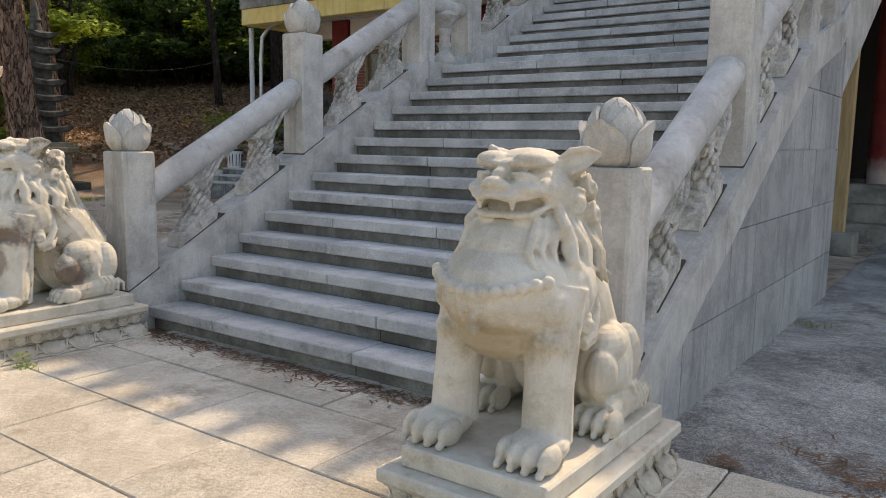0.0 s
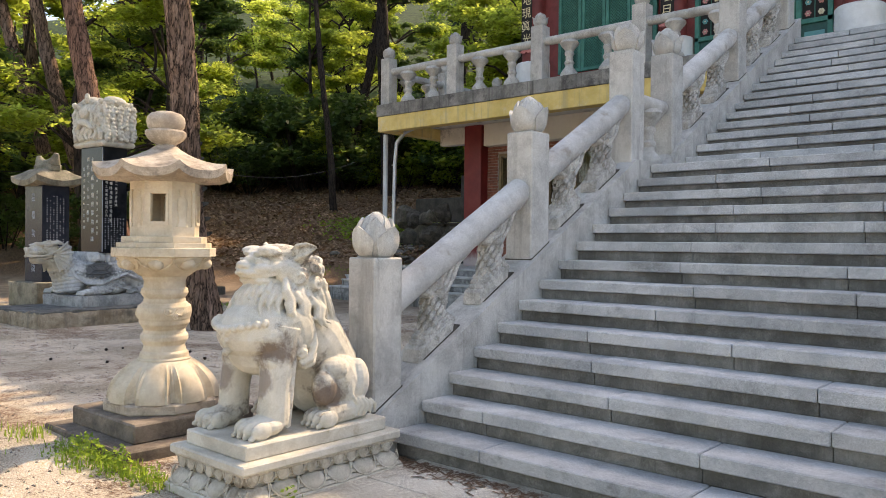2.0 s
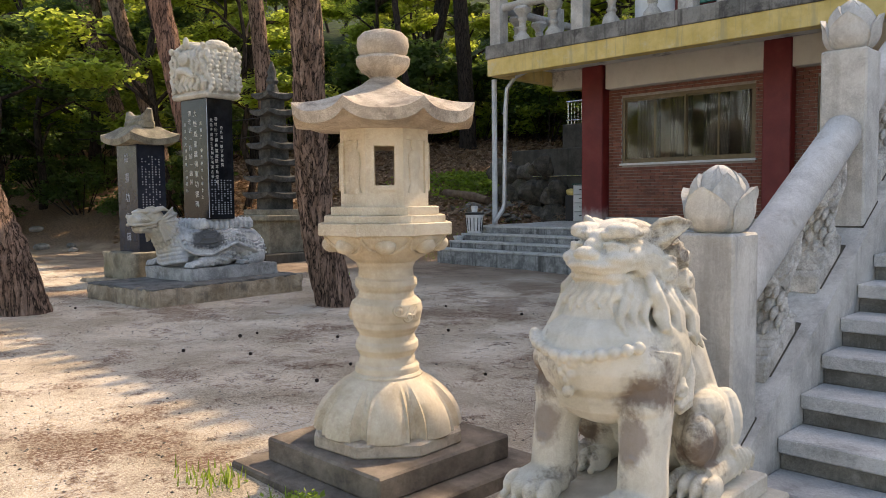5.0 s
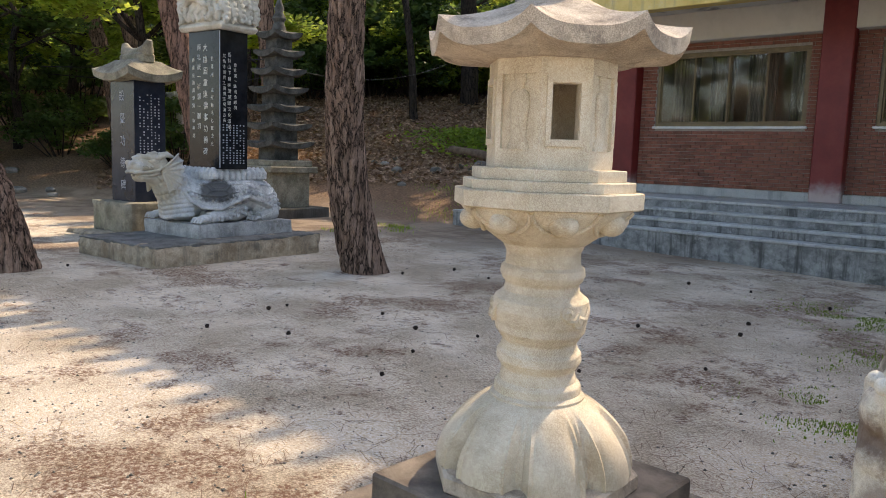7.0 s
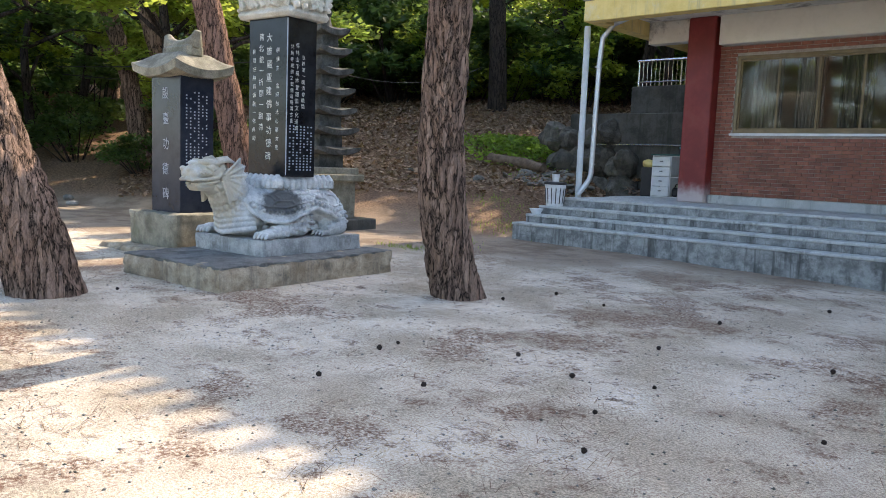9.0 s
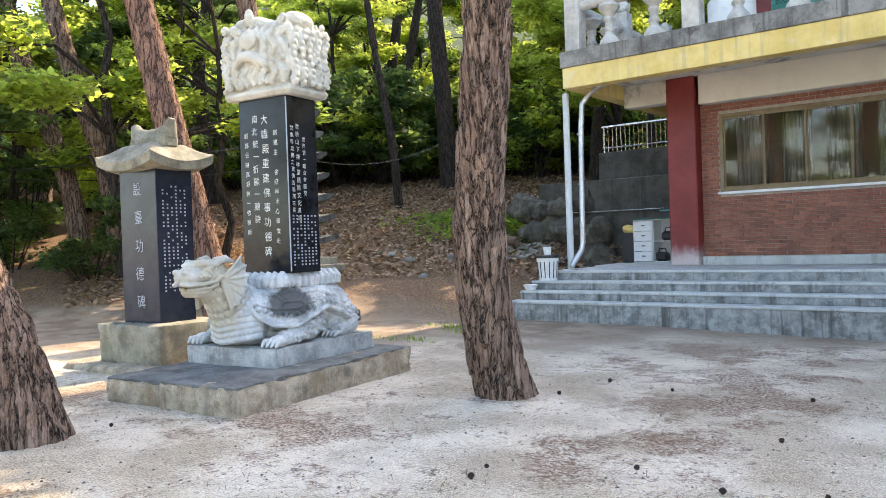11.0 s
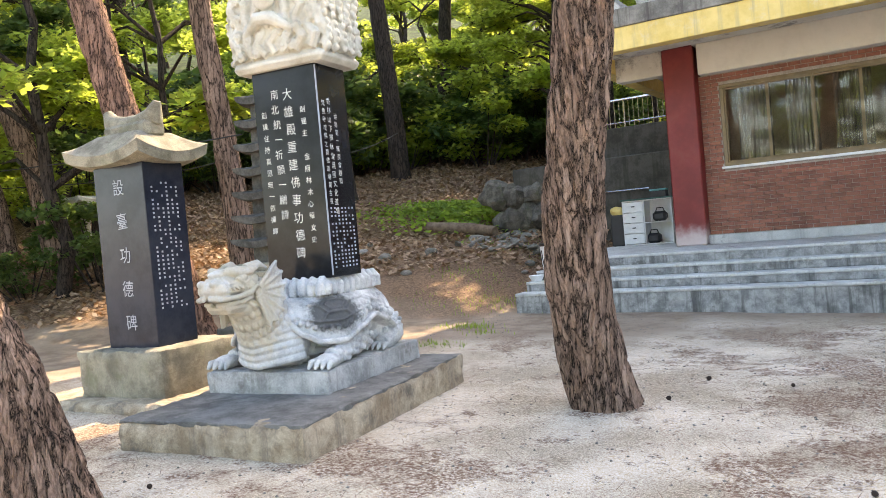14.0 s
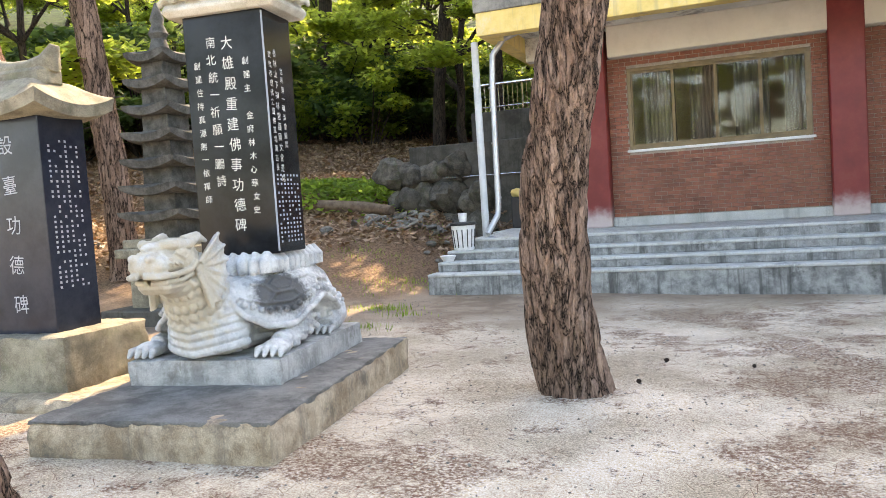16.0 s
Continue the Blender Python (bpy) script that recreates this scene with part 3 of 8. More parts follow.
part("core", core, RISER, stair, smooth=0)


def string_top(y):
    """Top of the strings at y."""
    lower = 0.4806 + SLOPE * (y - 3.734) + 0.20
    land = 0.4806 + SLOPE * (6.985 - 3.734) + 0.20
    upper = nosing(15)[1] + SLOPE * (y - UP0) + 0.20
    if y <= 6.985:
        return lower
    if y <= 7.75:
        return land
    return max(land, upper)


def string_wall(name, x0, x1):
    """A sloping string, solid down to the ground along the lower flight."""
    g = Geo()
    ys = [3.30, 6.985, 7.75, 7.98, 8.45, 8.452, 11.95, 12.3]
    tops = [string_top(y) for y in ys]
    lows = [0.05] * 5 + [tops[5] - 0.95, tops[6] - 0.95, tops[6] - 0.9]
    n = len(ys)
    vs = []
    for y, t, w in zip(ys, tops, lows):
        vs += [(x0, y, w), (x1, y, w), (x1, y, t), (x0, y, t)]
    fs = [(0, 1, 2, 3), tuple(4 * (n - 1) + i for i in (3, 2, 1, 0))]
    for j in range(n - 1):
        for a in range(4):
            b = (a + 1) % 4
            fs.append((4 * j + a, 4 * (j + 1) + a, 4 * (j + 1) + b, 4 * j + b))
    g.add(vs, fs)
    return structure(name, g, GRANITE, "pale grey granite side string of the staircase", "stair string", smooth=0)


string_wall("stair_string_west", SX0 - 0.38, SX0)
east = string_wall("stair_string_east", SX1, SX1 + 0.44)


def lotus(name, parent, at, r=0.145, h=0.325, mat=None):
    """A lotus-bud finial: a round bud clasped by overlapping petals."""
    g = Geo()
    prof = ((0.0, 0.60), (0.10, 0.83), (0.25, 0.97), (0.40, 1.0), (0.55, 0.95), (0.70, 0.84), (0.83, 0.66), (0.93, 0.44), (1.0, 0.14))

    def girth(q):
        q = max(0.0, min(0.999, q))
        k = max(e for e in range(8) if prof[e][0] <= q)
        return prof[k][1] + (prof[k + 1][1] - prof[k][1]) * (q - prof[k][0]) / (prof[k + 1][0] - prof[k][0])

    g.lathe([(r * 0.86 * girth(i / 12), h * i / 12) for i in range(13)], 24)

    def petal(a, half, ph, out, flare):
        rows, cols = 11, 11
        vs, fs = [], []
        for i in range(rows):
            u = i / (rows - 1)
            z = 0.006 + ph * u
            wide = half * (0.80 + 0.20 * math.sin(min(1, u * 2.2) * math.pi / 2)) * (1.0 if u < 0.45 else max(0.03, 1 - ((u - 0.45) / 0.55) ** 1.9))
            for j in range(cols):
                s = -1 + 2 * j / (cols - 1)
                b = a + s * wide
                rr = r * girth(z / h) * out * (1.0 - 0.035 * s * s) + flare * max(0, u - 0.6) ** 1.5 + 0.006 * (abs(s) > 0.85) + 0.004 * (j == cols // 2)
                vs.append((rr * math.cos(b), rr * math.sin(b), z))
        for i in range(rows - 1):
            for j in range(cols - 1):
                q = i * cols + j
                fs.append((q, q + 1, q + cols + 1, q + cols))
        m = len(vs)
        vs += [(x * 0.84, y * 0.84, z - 0.006) for x, y, z in vs]
        fs += [tuple(m + i for i in f[::-1]) for f in fs]
        edge = list(range(cols)) + [i * cols + cols - 1 for i in range(1, rows)] + [(rows - 1) * cols + j for j in range(cols - 2, -1, -1)] + [i * cols for i in range(rows - 2, 0, -1)]
        for i, e in enumerate(edge):
            e2 = edge[(i + 1) % len(edge)]
            fs.append((e2, e, m + e, m + e2))
        g.add(vs, fs)

    for i in range(4):
        petal(math.pi * i / 2 + 0.3, 0.62, h * 0.97, 0.93, 0.0)
        petal(math.pi * (i + 0.5) / 2, 0.70, h * 0.86, 1.05, 0.05)
        petal(math.pi * i / 2, 0.72, h * 0.66, 1.17, 0.15)
    return part(name, g, mat or GRANITE, parent, "", 50, pose(*at))


def newel(rail, y, base, top, x, w=0.275, d=0.275, bud=True, turn=0):
    p = part("newel_post", Geo().box(-w / 2, w / 2, -d / 2, d / 2, base, top, 0.012), GRANITE, rail, m=pose(x, y, 0))
    if bud:
        lotus("lotus_finial", p, (0, 0, top - 0.002, 0, 0, turn))
    return p


def cloud_baluster():
    """The carved support of a sloping rail: a cloud foot, a scaled neck and a flaring leaf head."""
    g = Geo()
    w = 0.088
    g.box(-w * 1.05, w * 1.05, -0.19, 0.20, 0.0, 0.105, 0.012)
    g.box(-w * 0.95, w * 0.95, -0.14, 0.14, 0.09, 0.135, 0.02)
    for i in range(4):
        g.ball(0, 0.20 - 0.04 * i, 0.075 + 0.035 * i, w * 1.05, 0.05 - 0.004 * i, 0.032, (-20, 0, 0), n=12, k=7)
        g.ball(0, -0.15 + 0.02 * i, 0.085 + 0.025 * i, w * 1.03, 0.035, 0.025, n=12, k=7)
    g.lathe([(0.125, 0.10), (0.112, 0.15), (0.096, 0.22), (0.092, 0.29), (0.105, 0.37), (0.14, 0.43)], 16, sx=0.78, sy=1.0)
    for row in range(5):
        z = 0.150 + row * 0.052
        for i in range(8):
            a = 2 * math.pi * (i + 0.5 * (row % 2)) / 8
            rr = 0.108 - 0.020 * math.sin(min(1, row / 3) * math.pi / 2) + 0.005 * row
            g.ball(rr * math.cos(a) * 0.80, rr * math.sin(a), z, 0.020, 0.038, 0.030, n=9, k=6)
    for i in range(5):
        g.ball(0, 0.17 + 0.045 * i, 0.475, w * (0.86 - 0.09 * i), 0.05, 0.032, (12, 0, 0), n=12, k=7)
    for s in (-1, 1):
        for i in range(4):
            g.tube([(s * (0.03 + 0.02 * i), -0.11 + 0.035 * i, 0.36), (s * (0.05 + 0.016 * i), -0.10 + 0.06 * i, 0.43), (s * 0.07, -0.08 + 0.085 * i, 0.50)], [0.018, 0.026, 0.02], 7)
    g.box(-w * 0.9, w * 0.9, -0.13, 0.13, 0.41, 0.50, 0.03)
    for i in range(5):
        g.ball(0, 0.06 + 0.05 * i, 0.43 + 0.032 * i, w * (1.05 - 0.07 * i), 0.06, 0.03, (35, 0, 0), n=12, k=7)
    for i in range(3):
        g.ball(0, -0.11 - 0.03 * i, 0.42 + 0.02 * i, w * 0.98, 0.045, 0.028, (-25, 0, 0), n=12, k=7)
    g.v = [(x, y + 0.22 * (z - 0.28), z) for x, y, z in g.v]
    return g.shear(SLOPE).mesh("cloud_baluster", BALUSTER, 50)


def turned_baluster(r=0.13, h=0.62):
    g = Geo()
    g.lathe([(r * 1.15, 0), (r * 1.2, h * 0.05), (r * 1.1, h * 0.12), (r * 0.8, h * 0.2), (r * 0.55, h * 0.26), (r * 0.52, h * 0.33), (r * 0.66, h * 0.36), (r * 0.66, h * 0.41),
             (r * 0.5, h * 0.44), (r * 0.5, h * 0.58), (r * 0.64, h * 0.61), (r * 0.64, h * 0.66), (r * 0.52, h * 0.69), (r * 0.7, h * 0.76), (r * 1.15, h * 0.86), (r * 1.3, h * 0.92), (r * 1.05, h)], 24, lobes=8, depth=0.07)
    return g.mesh("baluster", GRANITE, 45)


CLOUD = cloud_baluster()
TURNED = turned_baluster()


def rail_line(y):
    return 1.425 + SLOPE * (y - 4.0)


JOINT = material("dirt_joint", (0.05, 0.045, 0.035), (0.10, 0.09, 0.07), 20.0, 0.95)


def joint(rail, x, y, half_x, back, front, rise=0.0):
    """The dark dirty seam under a post or baluster that stands on the string."""
    g = Geo().box(-half_x, half_x, back, front, -0.004, 0.009, 0.002)
    g.shear(SLOPE if y < 6.985 or y > 7.98 else 0.0)
    part("joint", g, JOINT, rail, m=pose(x, y, string_top(y) + rise))


def stair_rail(name, x, side):
    rail = thing(name, "pale granite balustrade with round rail, carved balusters and lotus-topped posts", "balustrade", (0, 0, 0), kind="structure")
    posts = [(3.44, 1.51), (5.29, 2.60), (7.08, 3.66), (8.03, 3.80), (10.0, 5.0), (11.98, 6.05)]
    for i, (y, top) in enumerate(posts):
        newel(rail, y, string_top(y) - 0.18, top, x, turn=(0, 9, 20, 5, 14, 0)[i])
    for y, _ in posts:
        if not 6.9 < y < 8.1:
            joint(rail, x, y, 0.142, -0.142, 0.142)
    shift = (UP0 - (Y1 + 14 * GO)) * SLOPE
    for (a, _), (b, _) in zip(posts, posts[1:]):
        if a == 7.08:
            part("handrail", Geo().tube([(x, a + 0.1, 3.18), (x, b - 0.1, 3.18)], 0.085, 20), RAIL, rail)
            part("baluster", TURNED, None, rail, m=pose(x, 7.59, string_top(7.5) - 0.005))
            continue
        off = -shift if a > 7.5 else 0.0
        part("handrail", Geo().tube([(x, a + 0.12, rail_line(a + 0.12) + off), (x, b - 0.12, rail_line(b - 0.12) + off)], 0.115, 28), RAIL, rail)
        for u in (0.33, 0.71):
            y = a + (b - a) * u
            joint(rail, x, y, 0.099, -0.197, 0.207)
            part("baluster", CLOUD, None, rail, m=pose(x, y, string_top(y) - 0.004) @ Matrix.Diagonal((1, 1, 1.0, 1)))
    return rail


stair_rail("balustrade_west", -5.47, -1)
stair_rail("balustrade_east", -1.48, 1)

# ---- terrace, lower building ----
TY = 12.38
WX0 = -14.9
structure("terrace_slab", Geo().box(WX0, SX0 - 0.45, TY, 24.0, 4.62, 4.90, 0.012), SLAB_GREY, "weathered grey concrete terrace slab with dark run-off stains", "terrace")
structure("terrace_beam", Geo().box(WX0 + 0.03, SX0 - 0.452, TY + 0.03, TY + 0.30, 4.26, 4.619, 0.01), YELLOW, "faded yellow painted edge beam with dirty streaks", "beam")
structure("terrace_beam_side", Geo().box(WX0 + 0.03, WX0 + 0.30, TY + 0.302, 20.0, 4.26, 4.619, 0.01), YELLOW, "faded yellow painted side beam", "beam")
structure("soffit", Geo().box(WX0 + 0.302, SX0 - 0.47, TY + 0.302, 20.0, 4.52, 4.618, 0.004), PEELED, "cream soffit with peeling plaster under the terrace", "ceiling")
structure("beam_inner", Geo().box(-13.15, SX0 - 0.47, 14.30, 14.62, 3.99, 4.519, 0.01), CREAM, "cream plastered beam above the brick wall", "beam")
structure("beam_cross", Geo().box(WX0 + 0.305, -13.75, 14.34, 14.60, 4.10, 4.519, 0.01), PEELED, "stained plaster cross beam at the building corner", "beam")

terr = thing("terrace_balustrade", "weathered stone balustrade with turned balusters and bud-topped posts", "balustrade", (0, 0, 0), kind="structure")
tx = [-14.68, -12.6, -10.35, -8.12, -6.05]
for i, x in enumerate(tx):
    p = part("newel_post", Geo().box(-0.14, 0.14, -0.14, 0.14, 4.89, 6.0, 0.012), GRANITE, terr, m=pose(x, TY + 0.2, 0))
    lotus("bud_finial", p, (0, 0, 5.995, 0, 0, 20 * i), 0.125, 0.29)
for a, b in zip(tx, tx[1:]):
    part("handrail", Geo().tube([(a + 0.1, TY + 0.2, 5.68), (b - 0.1, TY + 0.2, 5.68)], 0.085, 20), GRANITE, terr)
    for u in (0.31, 0.69):
        part("baluster", TURNED, None, terr, m=pose(a + (b - a) * u, TY + 0.2, 4.898) @ Matrix.Diagonal((1.15, 1.15, 1.15, 1)))
for a, b in ((TY + 0.2, 14.6), (14.6, 16.8)):
    part("handrail", Geo().tube([(tx[0], a + 0.1, 5.68), (tx[0], b - 0.1, 5.68)], 0.085, 20), GRANITE, terr)
    p = part("newel_post", Geo().box(-0.14, 0.14, -0.14, 0.14, 4.89, 6.0, 0.012), GRANITE, terr, m=pose(tx[0], b, 0))
    lotus("bud_finial", p, (0, 0, 5.995), 0.125, 0.29)
    for u in (0.31, 0.69):
        part("baluster", TURNED, None, terr, m=pose(tx[0], a + (b - a) * u, 4.898) @ Matrix.Diagonal((1.15, 1.15, 1.15, 1)))

# porch and its steps
PORCH = 1.07
# Porch risers: blotches and streaks; the base also carries the upright faces' shade.
STEP_RISER = material("blotched_shaded_concrete", (0.16, 0.165, 0.16), (0.40, 0.405, 0.39), 5.0, 0.9, 0.2, 200, 0.4, 50, (0.08, 0.08, 0.075), 0.75, 4.0, streak=(0.07, 0.07, 0.065), streak_amount=0.85)
porch = thing("porch_steps", "grey concrete porch with three long stained steps", "steps", (0, 0, 0), kind="structure")
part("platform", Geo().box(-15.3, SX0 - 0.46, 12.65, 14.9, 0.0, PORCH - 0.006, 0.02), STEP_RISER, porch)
part("platform_top", Geo().box(-15.305, SX0 - 0.465, 12.635, 14.9, PORCH - 0.045, PORCH, 0.010), STEP_CONCRETE, porch)
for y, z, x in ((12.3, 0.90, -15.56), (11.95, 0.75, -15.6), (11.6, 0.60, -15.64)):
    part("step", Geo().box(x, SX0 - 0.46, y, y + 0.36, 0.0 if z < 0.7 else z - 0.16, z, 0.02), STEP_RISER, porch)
    part("tread", Geo().box(x + 0.005, SX0 - 0.465, y - 0.018, y + 0.34, z - 0.040, z + 0.004, 0.010), STEP_CONCRETE, porch)

# brick wall with a window hole
BY = 14.53
W0, W1, WZ0, WZ1 = -12.87, -9.97, 2.39, 3.80


def wall_with_holes(x0, x1, z0, z1, y0, y1, holes):
    g = Geo()
    xs = sorted({x0, x1, *[h[0] for h in holes], *[h[1] for h in holes]})
    for a, b in zip(xs, xs[1:]):
        cut = [h for h in holes if h[0] <= a and b <= h[1]]
        if cut:
            g.box(a, b, y0, y1, z0, cut[0][2], 0.0005)
            g.box(a, b, y0, y1, cut[0][3], z1, 0.0005)
        else:
            g.box(a, b, y0, y1, z0, z1, 0.0005)
    return g


W2 = (-8.85, -6.6, WZ0, WZ1)
structure("kerb", Geo().box(-13.2, SX0 - 0.47, 14.40, 14.9, PORCH, 1.23, 0.01), STEP_CONCRETE, "grey concrete kerb under the brick wall", "kerb")
brick_wall = structure("wall_brick", wall_with_holes(-13.2, SX0 - 0.47, 1.23, 3.99, BY + 0.012, BY + 0.25, [(W0, W1, WZ0, WZ1), W2]), MORTAR, "red brick wall of the lower building", "wall", 0)
structure("wall_room_back", Geo().box(-13.4, SX0 - 0.47, 17.0, 17.2, 1.0, 4.52, 0.004), MORTAR, "dim back wall of the room", "wall")
structure("wall_room_side", Geo().box(-13.4, -13.2, 14.79, 17.0, 1.0, 4.52, 0.004), MORTAR, "plain side wall of the lower building", "wall")


def column(name, x0, x1, y0, y1):
    structure(name, Geo().box(x0, x1, y0, y1, PORCH, 4.519, 0.02), RED, "dark red painted square column", "column")


column("column_1", -13.74, -13.205, 14.27, 14.75)
column("column_2", -9.74, -9.22, 14.27, 14.50)


def window(name, x0, x1, z0, z1, panes):
    """A sliding window with a brown metal frame, four panes and a white sill."""
    w = thing(name, "brown metal-framed sliding window with pale curtains behind", "window", (0, BY, 0), kind="structure")
    fr = Geo()
    t = 0.06
    for a in ((x0, x1, z0, z0 + t), (x0, x1, z1 - t, z1), (x0, x0 + t, z0 + t, z1 - t), (x1 - t, x1, z0 + t, z1 - t)):
        fr.box(a[0], a[1], 0.03, 0.13, a[2], a[3], 0.004)
    part("window_frame", fr, BRONZE, w)
    part("window_sill", Geo().box(x0 - 0.04, x1 + 0.04, -0.045, 0.10, z0 - 0.045, z0, 0.006), WHITE, w, "white window sill")
    edges = [x0 + t + (x1 - x0 - 2 * t) * u for u in panes]
    for i, (a, b) in enumerate(zip(edges, edges[1:])):
        y = 0.05 if i % 2 else 0.09
        s = Geo()
        k = 0.035
        for q in ((a - 0.01, b + 0.01, z0 + t, z0 + t + k), (a - 0.01, b + 0.01, z1 - t - k, z1 - t), (a - 0.01, a + k - 0.01, z0 + t + k, z1 - t - k), (b - k + 0.01, b + 0.01, z0 + t + k, z1 - t - k)):
            s.box(q[0], q[1], y - 0.018, y + 0.018, q[2], q[3], 0.003)
        sash = part("sash", s, BRONZE, w)
        pane = part("pane", Geo().box(a + k - 0.012, b - k + 0.012, y - 0.003, y + 0.003, z0 + t + k - 0.002, z1 - t - k + 0.002, 0.0005), glass, sash, smooth=0)
        pane.visible_shadow = False
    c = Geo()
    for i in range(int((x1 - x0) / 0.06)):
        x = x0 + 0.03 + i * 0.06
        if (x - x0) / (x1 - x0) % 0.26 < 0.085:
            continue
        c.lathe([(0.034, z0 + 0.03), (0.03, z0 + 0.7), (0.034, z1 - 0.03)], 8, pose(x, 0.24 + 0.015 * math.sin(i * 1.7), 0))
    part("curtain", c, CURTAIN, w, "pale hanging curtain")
    return w


window("window_1", W0, W1, WZ0, WZ1, (0, 0.25, 0.5, 0.75, 1))
window("window_2", *W2[:2], WZ0, WZ1, (0, 0.5, 1))

# ---- hall on the terrace ----
HY = 16.3
structure("hall_podium", Geo().box(-15.0, 8.0, 15.2, 30.0, 4.90, 5.35, 0.02), GRANITE, "low granite podium of the temple hall", "podium")
structure("upper_landing", Geo().box(SX0 - 0.449, SX1 + 0.44, 12.32, 24.0, 4.5, TOPZ, 0.01), STEP, "granite floor at the head of the stairs", "landing")
structure("wall_hall", Geo().box(-13.3, 8.0, HY + 0.10, HY + 0.4, 5.35, 10.9, 0.01), DARK_RED, "dark red timber front wall of the hall", "wall")
structure("wall_hall_side", Geo().box(-13.3, -13.0, HY + 0.4, 27.0, 5.35, 10.9, 0.01), DARK_RED, "dark red timber side wall of the hall", "wall")
COLS = [-13.1, -9.25, -5.40, -1.55, 2.3]
for i, x in enumerate(COLS):
    c = thing("hall_column", "round dark red timber column on a white painted base", "column", (x, HY, 5.35), "columns of the hall")
    part("shaft", Geo().lathe([(0.30, 0.9), (0.30, 5.5)], 32), DARK_RED, c)
    part("base", Geo().lathe([(0.46, 0), (0.46, 0.93), (0.43, 0.965), (0.30, 0.97)], 40), WHITE, c, "white painted cylindrical base")
WORDS = ["山河大地現眞光", "大圓鏡中金光般若月", "萬法皆空無難窮", "", ""]
for i, x in enumerate(COLS[:3]):
    pl = thing("inscription_board", "narrow dark board with gilded brush characters on the column", "sign", (x, HY - 0.31, 0), "inscription boards")
    part("board", Geo().box(-0.16, 0.16, -0.03, 0.0, 6.72, 9.6, 0.008), DARK, pl)
    lo = Geo()
    for j in range(7):
        a = radians(90 + (j - 3) * 26)
        lo.ball(0.11 * math.cos(a), -0.03, 6.56 + 0.11 * math.sin(a), 0.035, 0.018, 0.085, (0, 90 - math.degrees(a), 0), 8, 6)
    part("lotus_ornament", lo, CUSHION, pl, "pink carved lotus")


GLYPHS = {}


def lettering(text, size, m, mat, parent, step=1.12, label=""):
    """A column of characters, top to bottom, each a part of its own."""
    for i, ch in enumerate(text):
        if ch == " ":
            continue
        if (ch, mat.name) not in GLYPHS:
            cu = bpy.data.curves.new("character", "FONT")
            cu.body, cu.size, cu.align_x, cu.resolution_u = ch, 1.0, "CENTER", 2
            tmp = bpy.data.objects.new("character", cu)
            src = tmp.to_mesh()
            me = bpy.data.meshes.new("character")
            me.from_pydata([tuple(v.co) for v in src.vertices], [], [tuple(p.vertices) for p in src.polygons])
            me.materials.append(mat)
            tmp.to_mesh_clear()
            bpy.data.objects.remove(tmp)
            bpy.data.curves.remove(cu)
            GLYPHS[ch, mat.name] = me
        sway = 0.05 * math.sin(i * 2.1 + len(text))
        part("character", GLYPHS[ch, mat.name], mat, parent, label, m=m @ pose(size * sway, -i * size * step, 0, 0, 0, 4 * math.sin(i * 1.7)) @ Matrix.Diagonal((size * 0.94, size, size, 1)))


boards = [o for o in scene.objects if o.name.startswith("inscription_board")]
for o, words in zip(boards, WORDS):
    lettering(words[::-1][:8][::-1], 0.30, pose(0, -0.034, 6.80 + (min(len(words), 8) - 1) * 0.336, 90, 0, 0), GOLD, o, label="gilded brush characters")


def lattice_shutter(name, x0, x1, z0, z1):
    w = thing(name, "green painted lattice shutter", "shutter", (0, HY, 0), "hall shutters")
    fr = Geo()
    t = 0.09
    for a in ((x0, x1, z0, z0 + t), (x0, x1, z1 - t, z1), (x0, x0 + t, z0 + t, z1 - t), (x1 - t, x1, z0 + t, z1 - t)):
        fr.box(a[0], a[1], 0.0, 0.09, a[2], a[3], 0.008)
    part("frame", fr, GREEN, w)
    part("backing", Geo().box(x0 + t, x1 - t, 0.06, 0.085, z0 + t, z1 - t, 0.001), GREEN_DARK, w)
    bars = Geo()
    wd, ht = x1 - x0 - 2 * t, z1 - z0 - 2 * t
    for s in (1, -1):
        for i in range(int((wd + ht) / 0.075)):
            c = -ht + i * 0.075
            u0, u1 = max(0.0, c), min(wd, c + ht)
            if u1 - u0 < 0.02:
                continue
            za, zb = (u0 - c, u1 - c)
            if s < 0:
                za, zb = ht - za, ht - zb
            bars.tube([(x0 + t + u0, 0.045, z0 + t + za), (x0 + t + u1, 0.045, z0 + t + zb)], 0.011, 4)
    part("lattice", bars, GREEN, w)
    return w


